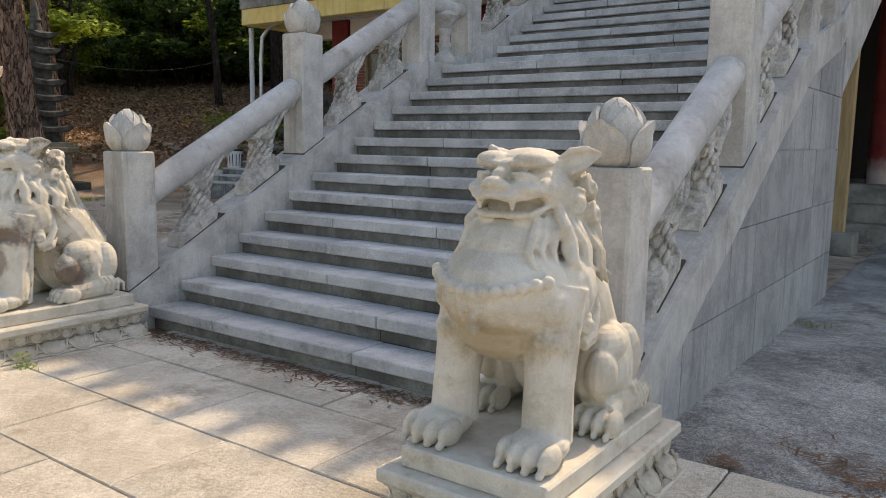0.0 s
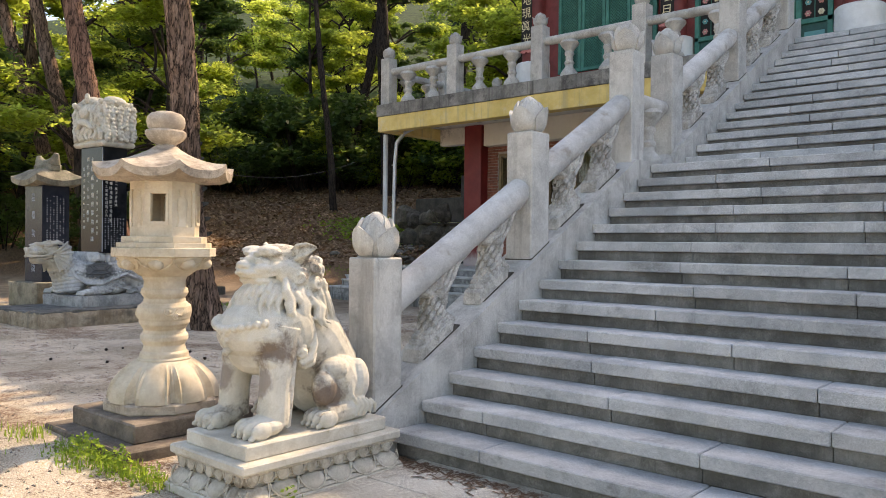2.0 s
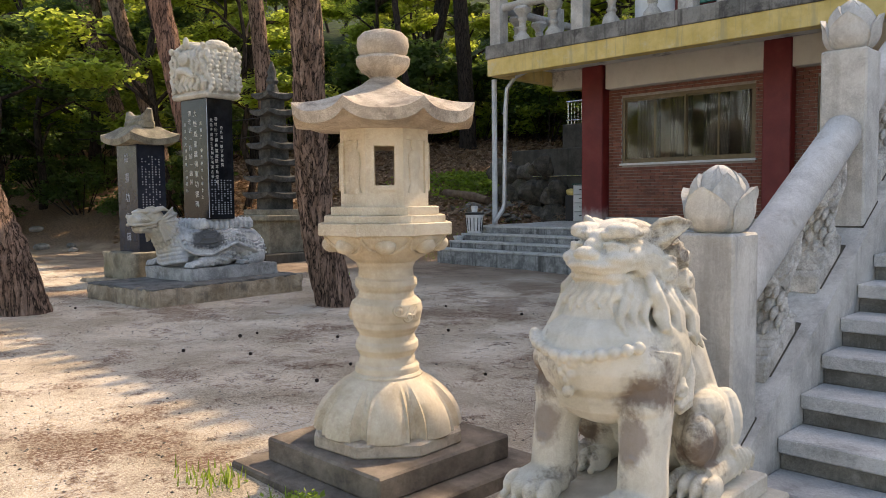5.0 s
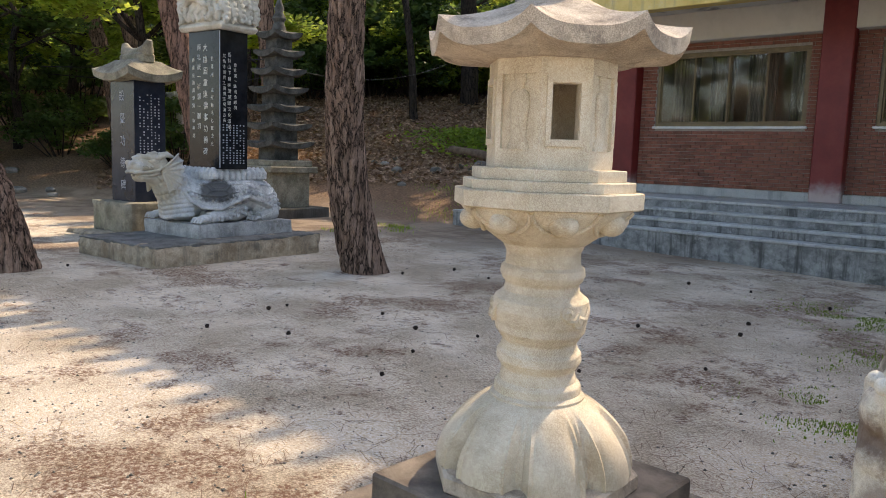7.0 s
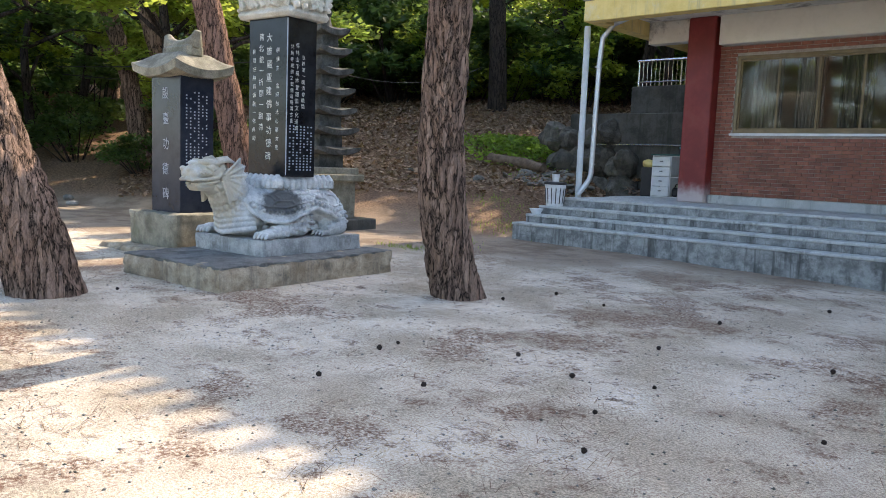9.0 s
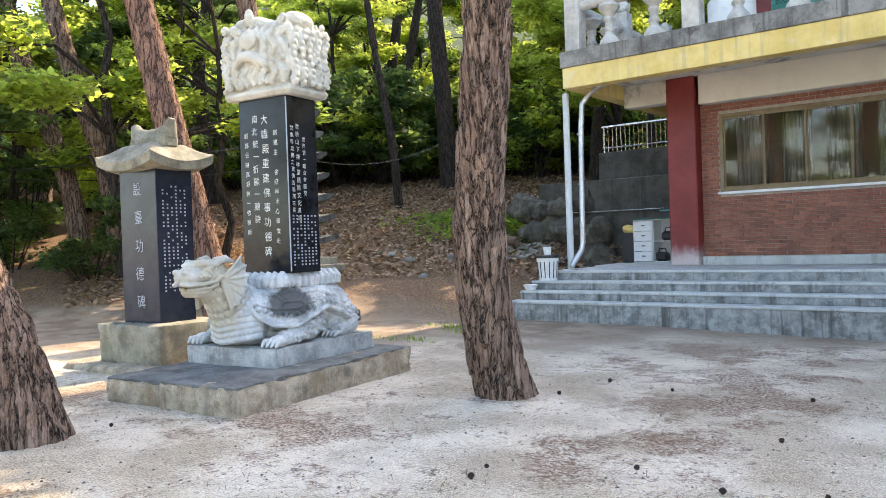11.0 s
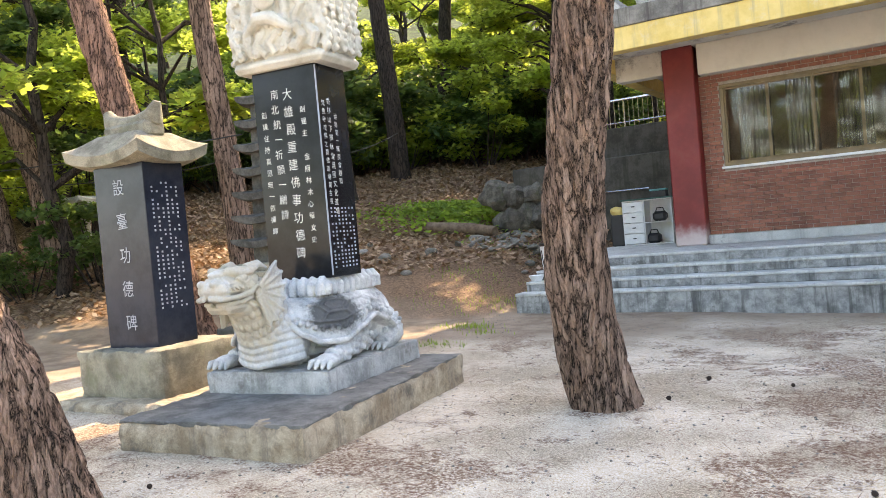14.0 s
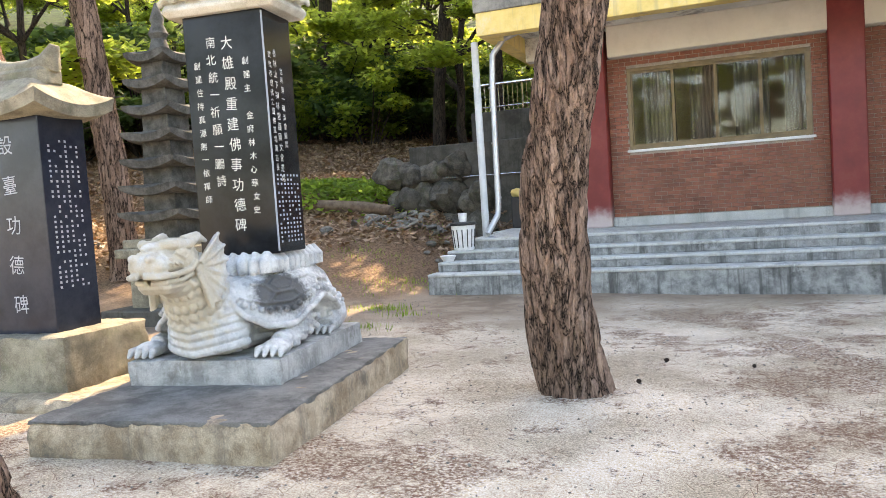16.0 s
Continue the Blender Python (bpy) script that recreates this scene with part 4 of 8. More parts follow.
def flower_door(name, x0, x1, z0, z1):
    """A temple door: a flower lattice above, a plain panel below."""
    d = thing(name, "green temple door with a flower lattice and lower panel", "door", (0, HY, 0), "hall doors")
    fr = Geo()
    t, zm = 0.10, z0 + 0.75
    for a in ((x0, x1, z0, z0 + t), (x0, x1, z1 - t, z1), (x0, x1, zm, zm + t), (x0, x0 + t, z0 + t, z1 - t), (x1 - t, x1, z0 + t, z1 - t)):
        fr.box(a[0], a[1], 0.0, 0.09, a[2], a[3], 0.008)
    part("frame", fr, GREEN, d)
    part("panel", Geo().box(x0 + t, x1 - t, 0.05, 0.08, z0 + t, zm, 0.001), GREEN_DARK, d)
    part("panel_ornament", Geo().box(x0 + t + 0.06, x1 - t - 0.06, 0.035, 0.051, z0 + t + 0.16, zm - 0.16, 0.02), FLOWER_TEAL, d, "pale painted ornament")
    part("backing", Geo().box(x0 + t, x1 - t, 0.07, 0.085, zm + t, z1 - t, 0.001), DARK, d)
    petals = {FLOWER_PINK: Geo(), FLOWER_CREAM: Geo(), FLOWER_TEAL: Geo()}
    keys = list(petals)
    nx_, step = max(2, int((x1 - x0 - 2 * t) / 0.17)), (x1 - x0 - 2 * t) / max(2, int((x1 - x0 - 2 * t) / 0.17))
    for j in range(int((z1 - zm - 2 * t) / (step * 0.9))):
        for i in range(nx_):
            cx, cz = x0 + t + step * (i + 0.5), zm + t + step * 0.9 * (j + 0.5)
            g = petals[keys[(i + j * 2) % 3]]
            for k in range(6):
                a = math.pi * k / 3
                g.ball(cx + 0.042 * math.cos(a), 0.045, cz + 0.042 * math.sin(a), 0.026, 0.012, 0.026, n=6, k=4)
            petals[FLOWER_CREAM].ball(cx, 0.04, cz, 0.018, 0.012, 0.018, n=6, k=4)
    bars = Geo()
    for i in range(nx_ + 1):
        x = x0 + t + step * i
        bars.box(x - 0.008, x + 0.008, 0.05, 0.07, zm + t, z1 - t, 0.002)
    part("lattice", bars, GREEN, d)
    for g, nm in zip(petals.items(), ("pink_flowers", "cream_flowers", "teal_flowers")):
        part(nm, g[1], g[0], d)
    return d


for k in range(4):
    lattice_shutter("hall_shutter", -12.35 + 0.675 * k, -12.35 + 0.675 * (k + 1) - 0.01, 5.95, 8.0)
part_top = structure("hall_transom", Geo().box(-12.45, -9.6, HY + 0.02, HY + 0.1, 8.35, 9.9, 0.01), GREEN, "green painted transom panel of the hall", "panel")
for a, b in ((-8.75, -5.88), (-4.90, -2.05), (-1.05, 1.8)):
    for k in range(4):
        wdt = (b - a) / 4
        flower_door("hall_door", a + wdt * k, a + wdt * (k + 1) - 0.012, 5.42, 8.9)
# roof: deep eaves that throw the stairs and most of the court into shade
roof = thing("hall_roof", "dark tiled hip roof of the temple hall with deep eaves", "roof", (0, 0, 0), kind="structure")
rg = Geo()
ex0, ex1, ey0, ey1, ez = -15.6, 12.0, 14.2, 32.0, 11.05
vs = [(ex0, ey0, ez + 0.5), (ex1, ey0, ez), (ex1, ey1, ez), (ex0, ey1, ez + 0.5), (-11.0, 21.5, 15.3), (8.0, 21.5, 15.3), (8.0, 24.5, 15.3), (-11.0, 24.5, 15.3)]
vs[0] = (ex0, ey0, ez + 0.25)
fs = [(0, 1, 5, 4), (1, 2, 6, 5), (2, 3, 7, 6), (3, 0, 4, 7), (4, 5, 6, 7), (3, 2, 1, 0)]
rg.add(vs, fs)
part("roof_body", rg, TILE_ROOF, roof, smooth=0)
tl = Geo()
for i in range(70):
    x = ex0 + 0.3 + i * (ex1 - ex0 - 0.6) / 69
    tl.tube([(x, ey0 - 0.05, ez + 0.12 + 0.25 * (1 - (x - ex0) / (ex1 - ex0))), (min(max(x, -10.9), 7.9), 21.5, 15.36)], 0.09, 6)
part("tile_rows", tl, TILE_ROOF, roof)
structure("eave_boards", Geo().box(ex0 + 0.4, ex1 - 0.4, ey0 + 0.3, HY + 0.1, 10.88, 11.0, 0.01), DARK_RED, "dark red eave boards", "eaves")

# ---- trees of the court ----


def trunk_geo(pts, radii, n=48, step=0.05, plates=0.012, flare=0.0):
    """A bent, tapering trunk with bark relief."""
    pts = [Vector(p) for p in pts]
    lens = [0.0]
    for a, b in zip(pts, pts[1:]):
        lens.append(lens[-1] + (b - a).length)
    out, rr = [], []
    s = 0.0
    while s <= lens[-1]:
        j = max(i for i in range(len(pts) - 1) if lens[i] <= s + 1e-6)
        u = (s - lens[j]) / (lens[j + 1] - lens[j])
        p0, p1, p2, p3 = pts[max(j - 1, 0)], pts[j], pts[j + 1], pts[min(j + 2, len(pts) - 1)]
        out.append(0.5 * ((2 * p1) + (p2 - p0) * u + (2 * p0 - 5 * p1 + 4 * p2 - p3) * u * u + (3 * p1 - p0 - 3 * p2 + p3) * u ** 3))
        rr.append(radii[j] + (radii[j + 1] - radii[j]) * u + flare * math.exp(-s / 0.22))
        s += step

    def rough(p):
        q = Vector((p.x, p.y, p.z * 0.17)) + Vector((noise.noise(p * 4), noise.noise(p * 4 + Vector((7, 0, 0))), 0)) * 0.03
        d = noise.voronoi(q * 12.0)[0]
        return plates * min(1.0, (d[1] - d[0]) * 3.0) - plates * 0.5 + 0.02 * noise.noise(p * 2.2)
    return Geo().tube(out, rr, n, rough if plates else None), out, rr


def foliage_pads(tips, per, spread, thick, size, flat):
    c = []
    for t in tips:
        u = rng.normal(size=(per, 3))
        u /= np.linalg.norm(u, axis=1)[:, None]
        u *= rng.uniform(0, 1, size=(per, 1)) ** 0.5
        k = rng.uniform(0.7, 1.25)
        c.append(np.array(t) + u * np.array((spread * k, spread * k, thick * k)))
    return leaves(np.concatenate(c), size, flat)


def pine(name, label, pts, radii, bark, seed, n=48, step=0.05, plates=0.012, flare=0.1, crown=True, pads=26, per=170):
    """A tall pine: bent trunk, limbs near the top, flat pads of needles."""
    r = random.Random(seed)
    t = thing(name, label, "tree", tuple(pts[0]))
    base = Vector(pts[0])
    local = [Vector(p) - base for p in pts]
    g, line, rr = trunk_geo(local, radii, n, step, plates, flare)
    g.v = [(x, y, z - 0.05) for x, y, z in g.v]
    ob = part("trunk", g, bark, t, smooth=60)
    if not crown:
        return t
    limbs, tips = Geo(), []
    for k in range(9):
        j = int(len(line) * (0.62 + 0.36 * k / 9))
        a = r.uniform(0, 2 * math.pi)
        ln = r.uniform(1.6, 3.2)
        p = line[j]
        q = p + Vector((math.cos(a) * ln, math.sin(a) * ln, r.uniform(0.2, 1.0)))
        mid = (p + q) / 2 + Vector((0, 0, 0.25))
        limbs.tube([p, mid, q], [rr[j] * 0.5, rr[j] * 0.33, 0.025], 8)
        for e in range(3):
            tips.append(tuple(q + Vector((r.uniform(-0.9, 0.9), r.uniform(-0.9, 0.9), r.uniform(-0.1, 0.5)))))
    tips += [tuple(line[-1] + Vector((r.uniform(-1.2, 1.2), r.uniform(-1.2, 1.2), r.uniform(-0.6, 0.6)))) for _ in range(6)]
    part("branchwork", limbs, bark, t)["kind"] = "stuff"
    v, q = foliage_pads(tips[:pads], per, 0.75, 0.28, 0.20, 0.2)
    part("crown", sheet("crown", v, q, NEEDLE), None, t)
    return t


near = [(-12.29, 6.36, 0.18), (-12.358, 6.26, 0.7), (-12.361, 6.14, 1.2), (-12.32, 6.03, 1.7), (-12.22, 5.91, 2.2), (-12.08, 5.80, 2.8), (-11.93, 5.68, 3.6), (-11.78, 5.45, 5.2), (-11.85, 5.2, 8.0), (-12.2, 5.1, 12.0)]
pine("pine_tree", "tall leaning pine with plated brown bark in the court", near, [0.258, 0.252, 0.242, 0.230, 0.214, 0.203, 0.195, 0.18, 0.15, 0.06], BARK, 1, 128, 0.025, 0.028, 0.035)
left = [(-14.50, 3.05, 0.15), (-14.52, 2.98, 0.5), (-14.60, 2.87, 1.0), (-14.70, 2.72, 1.5), (-14.80, 2.58, 2.0), (-15.08, 2.2, 3.6), (-15.3, 1.95, 5.8), (-15.4, 1.9, 8.5), (-15.4, 2.0, 11.5)]
pine("pine_tree", "stout leaning pine with plated grey-brown bark", left, [0.325, 0.318, 0.308, 0.30, 0.29, 0.26, 0.22, 0.17, 0.07], BARK, 2, 128, 0.025, 0.030, 0.03)

# ---- lions ----


def sculpted(name, geo, mat, voxel=0.010, rounds=3, label="", category="statue", m=None):
    """One carved stone body: the pieces fused into a single skin and softened."""
    ob = part(name, geo, mat, None, "", 0, m)
    r = ob.modifiers.new("fuse", "REMESH")
    r.mode, r.voxel_size, r.use_smooth_shade = "VOXEL", voxel, True
    if rounds:
        s = ob.modifiers.new("soften", "SMOOTH")
        s.factor, s.iterations = 0.5, rounds
    return tagged(ob, label, category)


def curl(g, x, y, z, r, n, ax):
    """A carved curl: a coil around a knob, facing the direction ax."""
    ax = Vector(ax).normalized()
    u = ax.orthogonal().normalized()
    w = ax.cross(u)
    c = Vector((x, y, z))
    pts, rad = [], []
    for i in range(n):
        t = i / (n - 1)
        a = t * 2.6 * math.pi
        rr = r * (1 - 0.8 * t)
        lift = 0.80 * math.sqrt(max(0.02, 1.0 - (rr / r) ** 2 * 0.92))
        pts.append(c + u * math.cos(a) * rr + w * math.sin(a) * rr + ax * (r * lift))
        rad.append(r * 0.21 * (1 - 0.2 * t))
    g.tube(pts, rad, 7)
    turn = ax.to_track_quat("Z", "Y").to_matrix().to_4x4()
    knob = Geo().ball(0, 0, 0, r * 1.05, r * 1.05, r * 0.80, n=14, k=8)
    g.add(knob.v, knob.f, Matrix.Translation(c) @ turn)


def lion_head(open_mouth):
    """Skull, brows, eyes, muzzle and jaw of a guardian lion."""
    g = Geo()
    g.box(-0.178, 0.178, -0.36, -0.02, 0.84, 1.075, 0.085)
    g.ball(0, -0.19, 0.96, 0.195, 0.19, 0.12)
    g.ball(0, -0.37, 0.995, 0.042, 0.085, 0.045)
    g.ball(0, -0.455, 0.958, 0.050, 0.042, 0.034)
    g.ball(0, -0.36, 0.915, 0.165, 0.105, 0.052)
    drop = 0.07 if open_mouth else 0.0
    g.box(-0.145, 0.145, -0.42 + drop * 0.5, -0.12, 0.785 - drop, 0.865 - drop, 0.042)
    g.ball(0, -0.17, 0.85, 0.185, 0.15, 0.12)
    g.ball(0, -0.24, 1.045, 0.155, 0.145, 0.046)
    for s in (-1, 1):
        g.tube([(s * 0.025, -0.362, 1.022), (s * 0.09, -0.372, 1.052), (s * 0.145, -0.345, 1.058), (s * 0.175, -0.27, 1.05)], [0.020, 0.030, 0.030, 0.014], 10)
        for i in range(6):
            x, y = 0.045 + 0.024 * i, -0.398 + 0.0025 * i * i
            g.tube([(s * x, y + 0.010, 1.030), (s * x, y, 1.055), (s * x, y + 0.04, 1.082)], [0.008, 0.013, 0.008], 7)
        g.ball(s * 0.098, -0.366, 0.978, 0.052, 0.050, 0.034)
        g.ball(s * 0.095, -0.408, 0.978, 0.017, 0.012, 0.018, n=10, k=7)
        g.tube([(s * 0.040, -0.385, 0.974), (s * 0.07, -0.412, 1.002), (s * 0.115, -0.408, 1.004), (s * 0.160, -0.355, 0.980)], [0.007, 0.010, 0.010, 0.007], 7)
        g.tube([(s * 0.040, -0.385, 0.970), (s * 0.08, -0.412, 0.950), (s * 0.125, -0.400, 0.950), (s * 0.160, -0.355, 0.974)], [0.007, 0.010, 0.010, 0.007], 7)
        g.ball(s * 0.042, -0.452, 0.948, 0.026, 0.030, 0.024, n=10, k=7)
        g.ball(s * 0.115, -0.375, 0.925, 0.070, 0.065, 0.042)
        g.ball(s * 0.155, -0.27, 0.925, 0.055, 0.09, 0.060)
        # rolled lips, hooked at the corner of the mouth
        g.tube([(0, -0.468, 0.902), (s * 0.07, -0.455, 0.888), (s * 0.13, -0.405, 0.892), (s * 0.175, -0.32, 0.915), (s * 0.200, -0.255, 0.945), (s * 0.215, -0.215, 0.925), (s * 0.205, -0.215, 0.875)], [0.018, 0.022, 0.022, 0.021, 0.019, 0.017, 0.012], 9)
        g.tube([(0, -0.437 + drop * 0.5, 0.865 - drop), (s * 0.07, -0.430 + drop * 0.5, 0.862 - drop), (s * 0.135, -0.375, 0.866 - drop), (s * 0.175, -0.29, 0.885 - drop * 0.6), (s * 0.195, -0.225, 0.885)], [0.016, 0.019, 0.019, 0.016, 0.012], 9)
        if open_mouth:
            g.tube([(s * 0.085, -0.438, 0.885), (s * 0.085, -0.435, 0.825)], [0.020, 0.008], 8)
            for i in range(4):
                g.ball(s * (0.016 + 0.030 * i), -0.395 + 0.006 * i, 0.805, 0.014, 0.013, 0.018, n=7, k=5)
    g.ball(0, -0.20, 1.045, 0.165, 0.16, 0.085)
    g.ball(0, -0.33, 1.03, 0.06, 0.08, 0.05)
    for s in (-1, 1):
        g.ball(s * 0.165, -0.22, 0.90, 0.065, 0.10, 0.095)
        g.ball(s * 0.10, -0.325, 1.075, 0.075, 0.075, 0.038)
    g.v = [(x * 0.82, y + 0.095, 0.878 + (z - 0.785) * 0.74) for x, y, z in g.v]
    return g


def lion_geo(open_mouth):
    """A seated guardian lion: upright forelegs, sloping back, folded hind legs, curled mane, necklace."""
    g = Geo()
    g.ball(0, 0.24, 0.27, 0.235, 0.25, 0.27)
    g.tube([(0, 0.30, 0.30), (0, 0.14, 0.52), (0, -0.03, 0.72), (0, -0.07, 0.90)], [0.22, 0.230, 0.195, 0.16], 20)
    g.ball(0, -0.24, 0.595, 0.272, 0.255, 0.20)
    g.ball(0, -0.21, 0.47, 0.225, 0.215, 0.155)
    g.ball(0, -0.215, 0.725, 0.185, 0.180, 0.15)
    g.ball(0, -0.12, 0.83, 0.180, 0.165, 0.13)
    g.ball(0, -0.205, 0.845 - (0.05 if open_mouth else 0.0), 0.130, 0.115, 0.07)
    head = lion_head(open_mouth)
    g.add(head.v, head.f)
    drop = 0.055 if open_mouth else 0.0
    for s in (-1, 1):
        # thigh, knee, calf, hind foot
        g.ball(s * 0.205, 0.22, 0.225, 0.105, 0.20, 0.20, (15, 0, 0))
        g.ball(s * 0.262, 0.065, 0.235, 0.062, 0.090, 0.110)
        g.ball(s * 0.240, 0.16, 0.335, 0.075, 0.115, 0.080)
        g.ball(s * 0.255, 0.255, 0.20, 0.055, 0.060, 0.150)
        g.ball(s * 0.230, 0.36, 0.24, 0.075, 0.095, 0.150)
        g.tube([(s * 0.240, 0.38, 0.08), (s * 0.255, 0.22, 0.07), (s * 0.262, 0.07, 0.058)], [0.085, 0.075, 0.070], 12)
        for i in range(5):
            g.tube([(s * 0.315, 0.26 + 0.035 * i, 0.16 - 0.008 * i), (s * 0.325, 0.30 + 0.035 * i, 0.09), (s * 0.318, 0.27 + 0.045 * i, 0.03)], [0.010, 0.014, 0.008], 6)
        for i in range(4):
            g.ball(s * 0.262 + (i - 1.5) * 0.050, 0.030 - 0.014 * (1 - abs(i - 1.5)), 0.050, 0.030, 0.078, 0.054, n=10, k=7)
            g.ball(s * 0.262 + (i - 1.5) * 0.050, -0.040, 0.020, 0.015, 0.026, 0.018, n=8, k=5)
        # foreleg and paw
        g.tube([(s * 0.180, -0.20, 0.62), (s * 0.195, -0.245, 0.44), (s * 0.205, -0.272, 0.25), (s * 0.208, -0.285, 0.06)], [0.125, 0.104, 0.093, 0.098], 18)
        g.ball(s * 0.212, -0.35, 0.060, 0.112, 0.125, 0.065)
        for i in range(4):
            g.ball(s * 0.212 + (i - 1.5) * 0.057, -0.425 - 0.018 * (1.5 - abs(i - 1.5)), 0.050, 0.032, 0.075, 0.052, n=10, k=7)
            g.ball(s * 0.212 + (i - 1.5) * 0.057, -0.495, 0.018, 0.016, 0.026, 0.018, n=8, k=5)
        # muscles of the shoulder
        g.ball(s * 0.205, -0.12, 0.60, 0.090, 0.14, 0.14, (15, 0, 0))
        g.ball(s * 0.215, -0.275, 0.565, 0.080, 0.095, 0.085)
        g.ball(s * 0.235, -0.165, 0.555, 0.062, 0.075, 0.085)
        g.ball(s * 0.205, -0.275, 0.430, 0.090, 0.090, 0.070)
        # curl and flame tuft behind the elbow, rope of hair down the leg
        curl(g, s * 0.262, -0.120, 0.475, 0.042, 20, (s, -0.25, 0))
        g.tube([(s * 0.262, -0.13, 0.40), (s * 0.268, -0.06, 0.43), (s * 0.258, -0.01, 0.52), (s * 0.245, 0.0, 0.61)], [0.026, 0.030, 0.022, 0.005], 8)
        g.tube([(s * 0.255, -0.10, 0.38), (s * 0.262, -0.03, 0.40), (s * 0.250, 0.01, 0.46)], [0.018, 0.020, 0.005], 8)
        for i in range(23):
            g.ball(s * (0.262 - 0.0012 * i), -0.175 - 0.0008 * i, 0.42 - 0.0175 * i, 0.017, 0.026, 0.0105, (35, 0, 0), n=8, k=6)
        # cupped ear, drawn out to a point
        g.tube([(s * 0.105, -0.045, 1.030), (s * 0.150, -0.035, 1.072), (s * 0.200, -0.015, 1.098), (s * 0.248, 0.005, 1.112)], [0.050, 0.056, 0.036, 0.006], 12)
        g.tube([(s * 0.115, -0.088, 1.085), (s * 0.165, -0.085, 1.122), (s * 0.210, -0.045, 1.132), (s * 0.252, 0.0, 1.116)], [0.010, 0.014, 0.012, 0.005], 8)
        g.tube([(s * 0.120, -0.095, 1.035), (s * 0.170, -0.088, 1.040), (s * 0.215, -0.045, 1.070), (s * 0.252, 0.0, 1.108)], [0.010, 0.014, 0.012, 0.005], 8)
        # coils of the mane
        for x, y, z, r, ax in ((0.172, -0.070, 0.925, 0.058, -0.55), (0.172, 0.030, 0.985, 0.046, 0.1), (0.150, 0.095, 0.965, 0.048, 1.0), (0.196, 0.035, 0.880, 0.046, 0.2), (0.165, 0.115, 0.865, 0.044, 0.9)):
            curl(g, s * x, y, z, r, 28, (s, ax, 0.05))
        # wavy locks that sweep forwards over the shoulder
        g.ball(s * 0.115, -0.04, 0.86, 0.085, 0.12, 0.13)
        for i in range(5):
            y0, z0 = -0.165 + 0.056 * i, 0.895 - 0.014 * i
            sway = 0.020 if i % 2 else -0.012
            for k, (dy, r) in enumerate(((0.0, 1.0), (0.022, 0.6))):
                g.tube([(s * 0.160, y0 + dy, z0 + 0.02), (s * 0.205, y0 + dy - 0.028, z0 - 0.05), (s * (0.220 + 0.003 * i), y0 + dy + 0.008 + sway, z0 - 0.115), (s * (0.246 + 0.001 * i), y0 + dy - 0.012 + sway, z0 - 0.178), (s * 0.262, y0 + dy + 0.035, z0 - 0.235 + 0.03 * k)], [0.020 * r, 0.030 * r, 0.031 * r, 0.025 * r, 0.005], 9)
        # long locks down the back
        for i in range(5):
            a = radians(14 + 17 * i)
            c, d = s * math.cos(a), math.sin(a)
            g.tube([(0.185 * c, 0.0 + 0.15 * d, 0.90), (0.212 * c, 0.02 + 0.19 * d, 0.81), (0.214 * c, 0.05 + 0.215 * d, 0.72), (0.206 * c, 0.075 + 0.25 * d, 0.635)], [0.028, 0.032, 0.022, 0.005], 8)
        # side beard over the chest
        for i in range(4):
            g.tube([(s * (0.115 + 0.018 * i), -0.235 + 0.035 * i, 0.875), (s * (0.140 + 0.02 * i), -0.305 + 0.045 * i, 0.815), (s * (0.145 + 0.022 * i), -0.345 + 0.05 * i, 0.76), (s * (0.185 + 0.016 * i), -0.360 + 0.055 * i, 0.705)], [0.018, 0.021, 0.016, 0.005], 8)
        # rosette on the foreleg
        for i in range(7):
            a = 2 * math.pi * i / 7
            g.ball(s * 0.206 + 0.022 * math.cos(a), -0.366, 0.225 + 0.022 * math.sin(a), 0.012, 0.008, 0.012, n=7, k=5)
    for i in range(8):
        u = (i - 3.5) / 3.5
        x = 0.115 * u
        g.tube([(x, -0.285 + 0.05 * u * u, 0.89 - drop), (x * 1.15 + 0.012, -0.335 + 0.05 * u * u, 0.845 - drop * 0.8), (x * 1.25 - 0.012, -0.362 + 0.06 * u * u, 0.812 - drop * 0.7), (x * 1.40, -0.382 + 0.07 * u * u, 0.778 - drop * 0.4 + 0.02 * (i % 2))], [0.018, 0.020, 0.014, 0.004], 8)
    # back of the mane
    g.ball(0, 0.0, 0.92, 0.185, 0.145, 0.15)
    for row in range(2):
        for i in range(3):
            a = radians(60 + 30 * i)
            curl(g, 0.165 * math.cos(a), 0.01 + 0.145 * math.sin(a), 1.01 - 0.105 * row, 0.048, 24, (math.cos(a), math.sin(a), 0.1))
    # necklace with its bells
    for i in range(13):
        a = radians(210 + 10 * i)
        g.ball(0.276 * math.cos(a), -0.236 + 0.262 * math.sin(a), 0.622 + 0.055 * abs(math.cos(a)) ** 1.5, 0.0245, n=12, k=8)
    for a in (270,):
        c, d = math.cos(radians(a)), math.sin(radians(a))
        for k, (e, f) in enumerate(((0.03, 0.0), (-0.03, 0.0), (0.0, -0.022), (0.022, -0.045), (-0.022, -0.045), (0.0, -0.07), (0.0, -0.115))):
            g.ball(0.292 * c - e * d, -0.230 + 0.262 * d + e * c * 0.9 + 0.003 * k * abs(d), 0.600 + 0.045 * abs(c) + f, 0.019 if k < 6 else 0.026, n=9, k=6)
    # tail laid up the back
    g.tube([(0, 0.45, 0.08), (0.02, 0.48, 0.24), (0.0, 0.44, 0.42), (0.0, 0.34, 0.55)], [0.05, 0.06, 0.05, 0.02], 10)
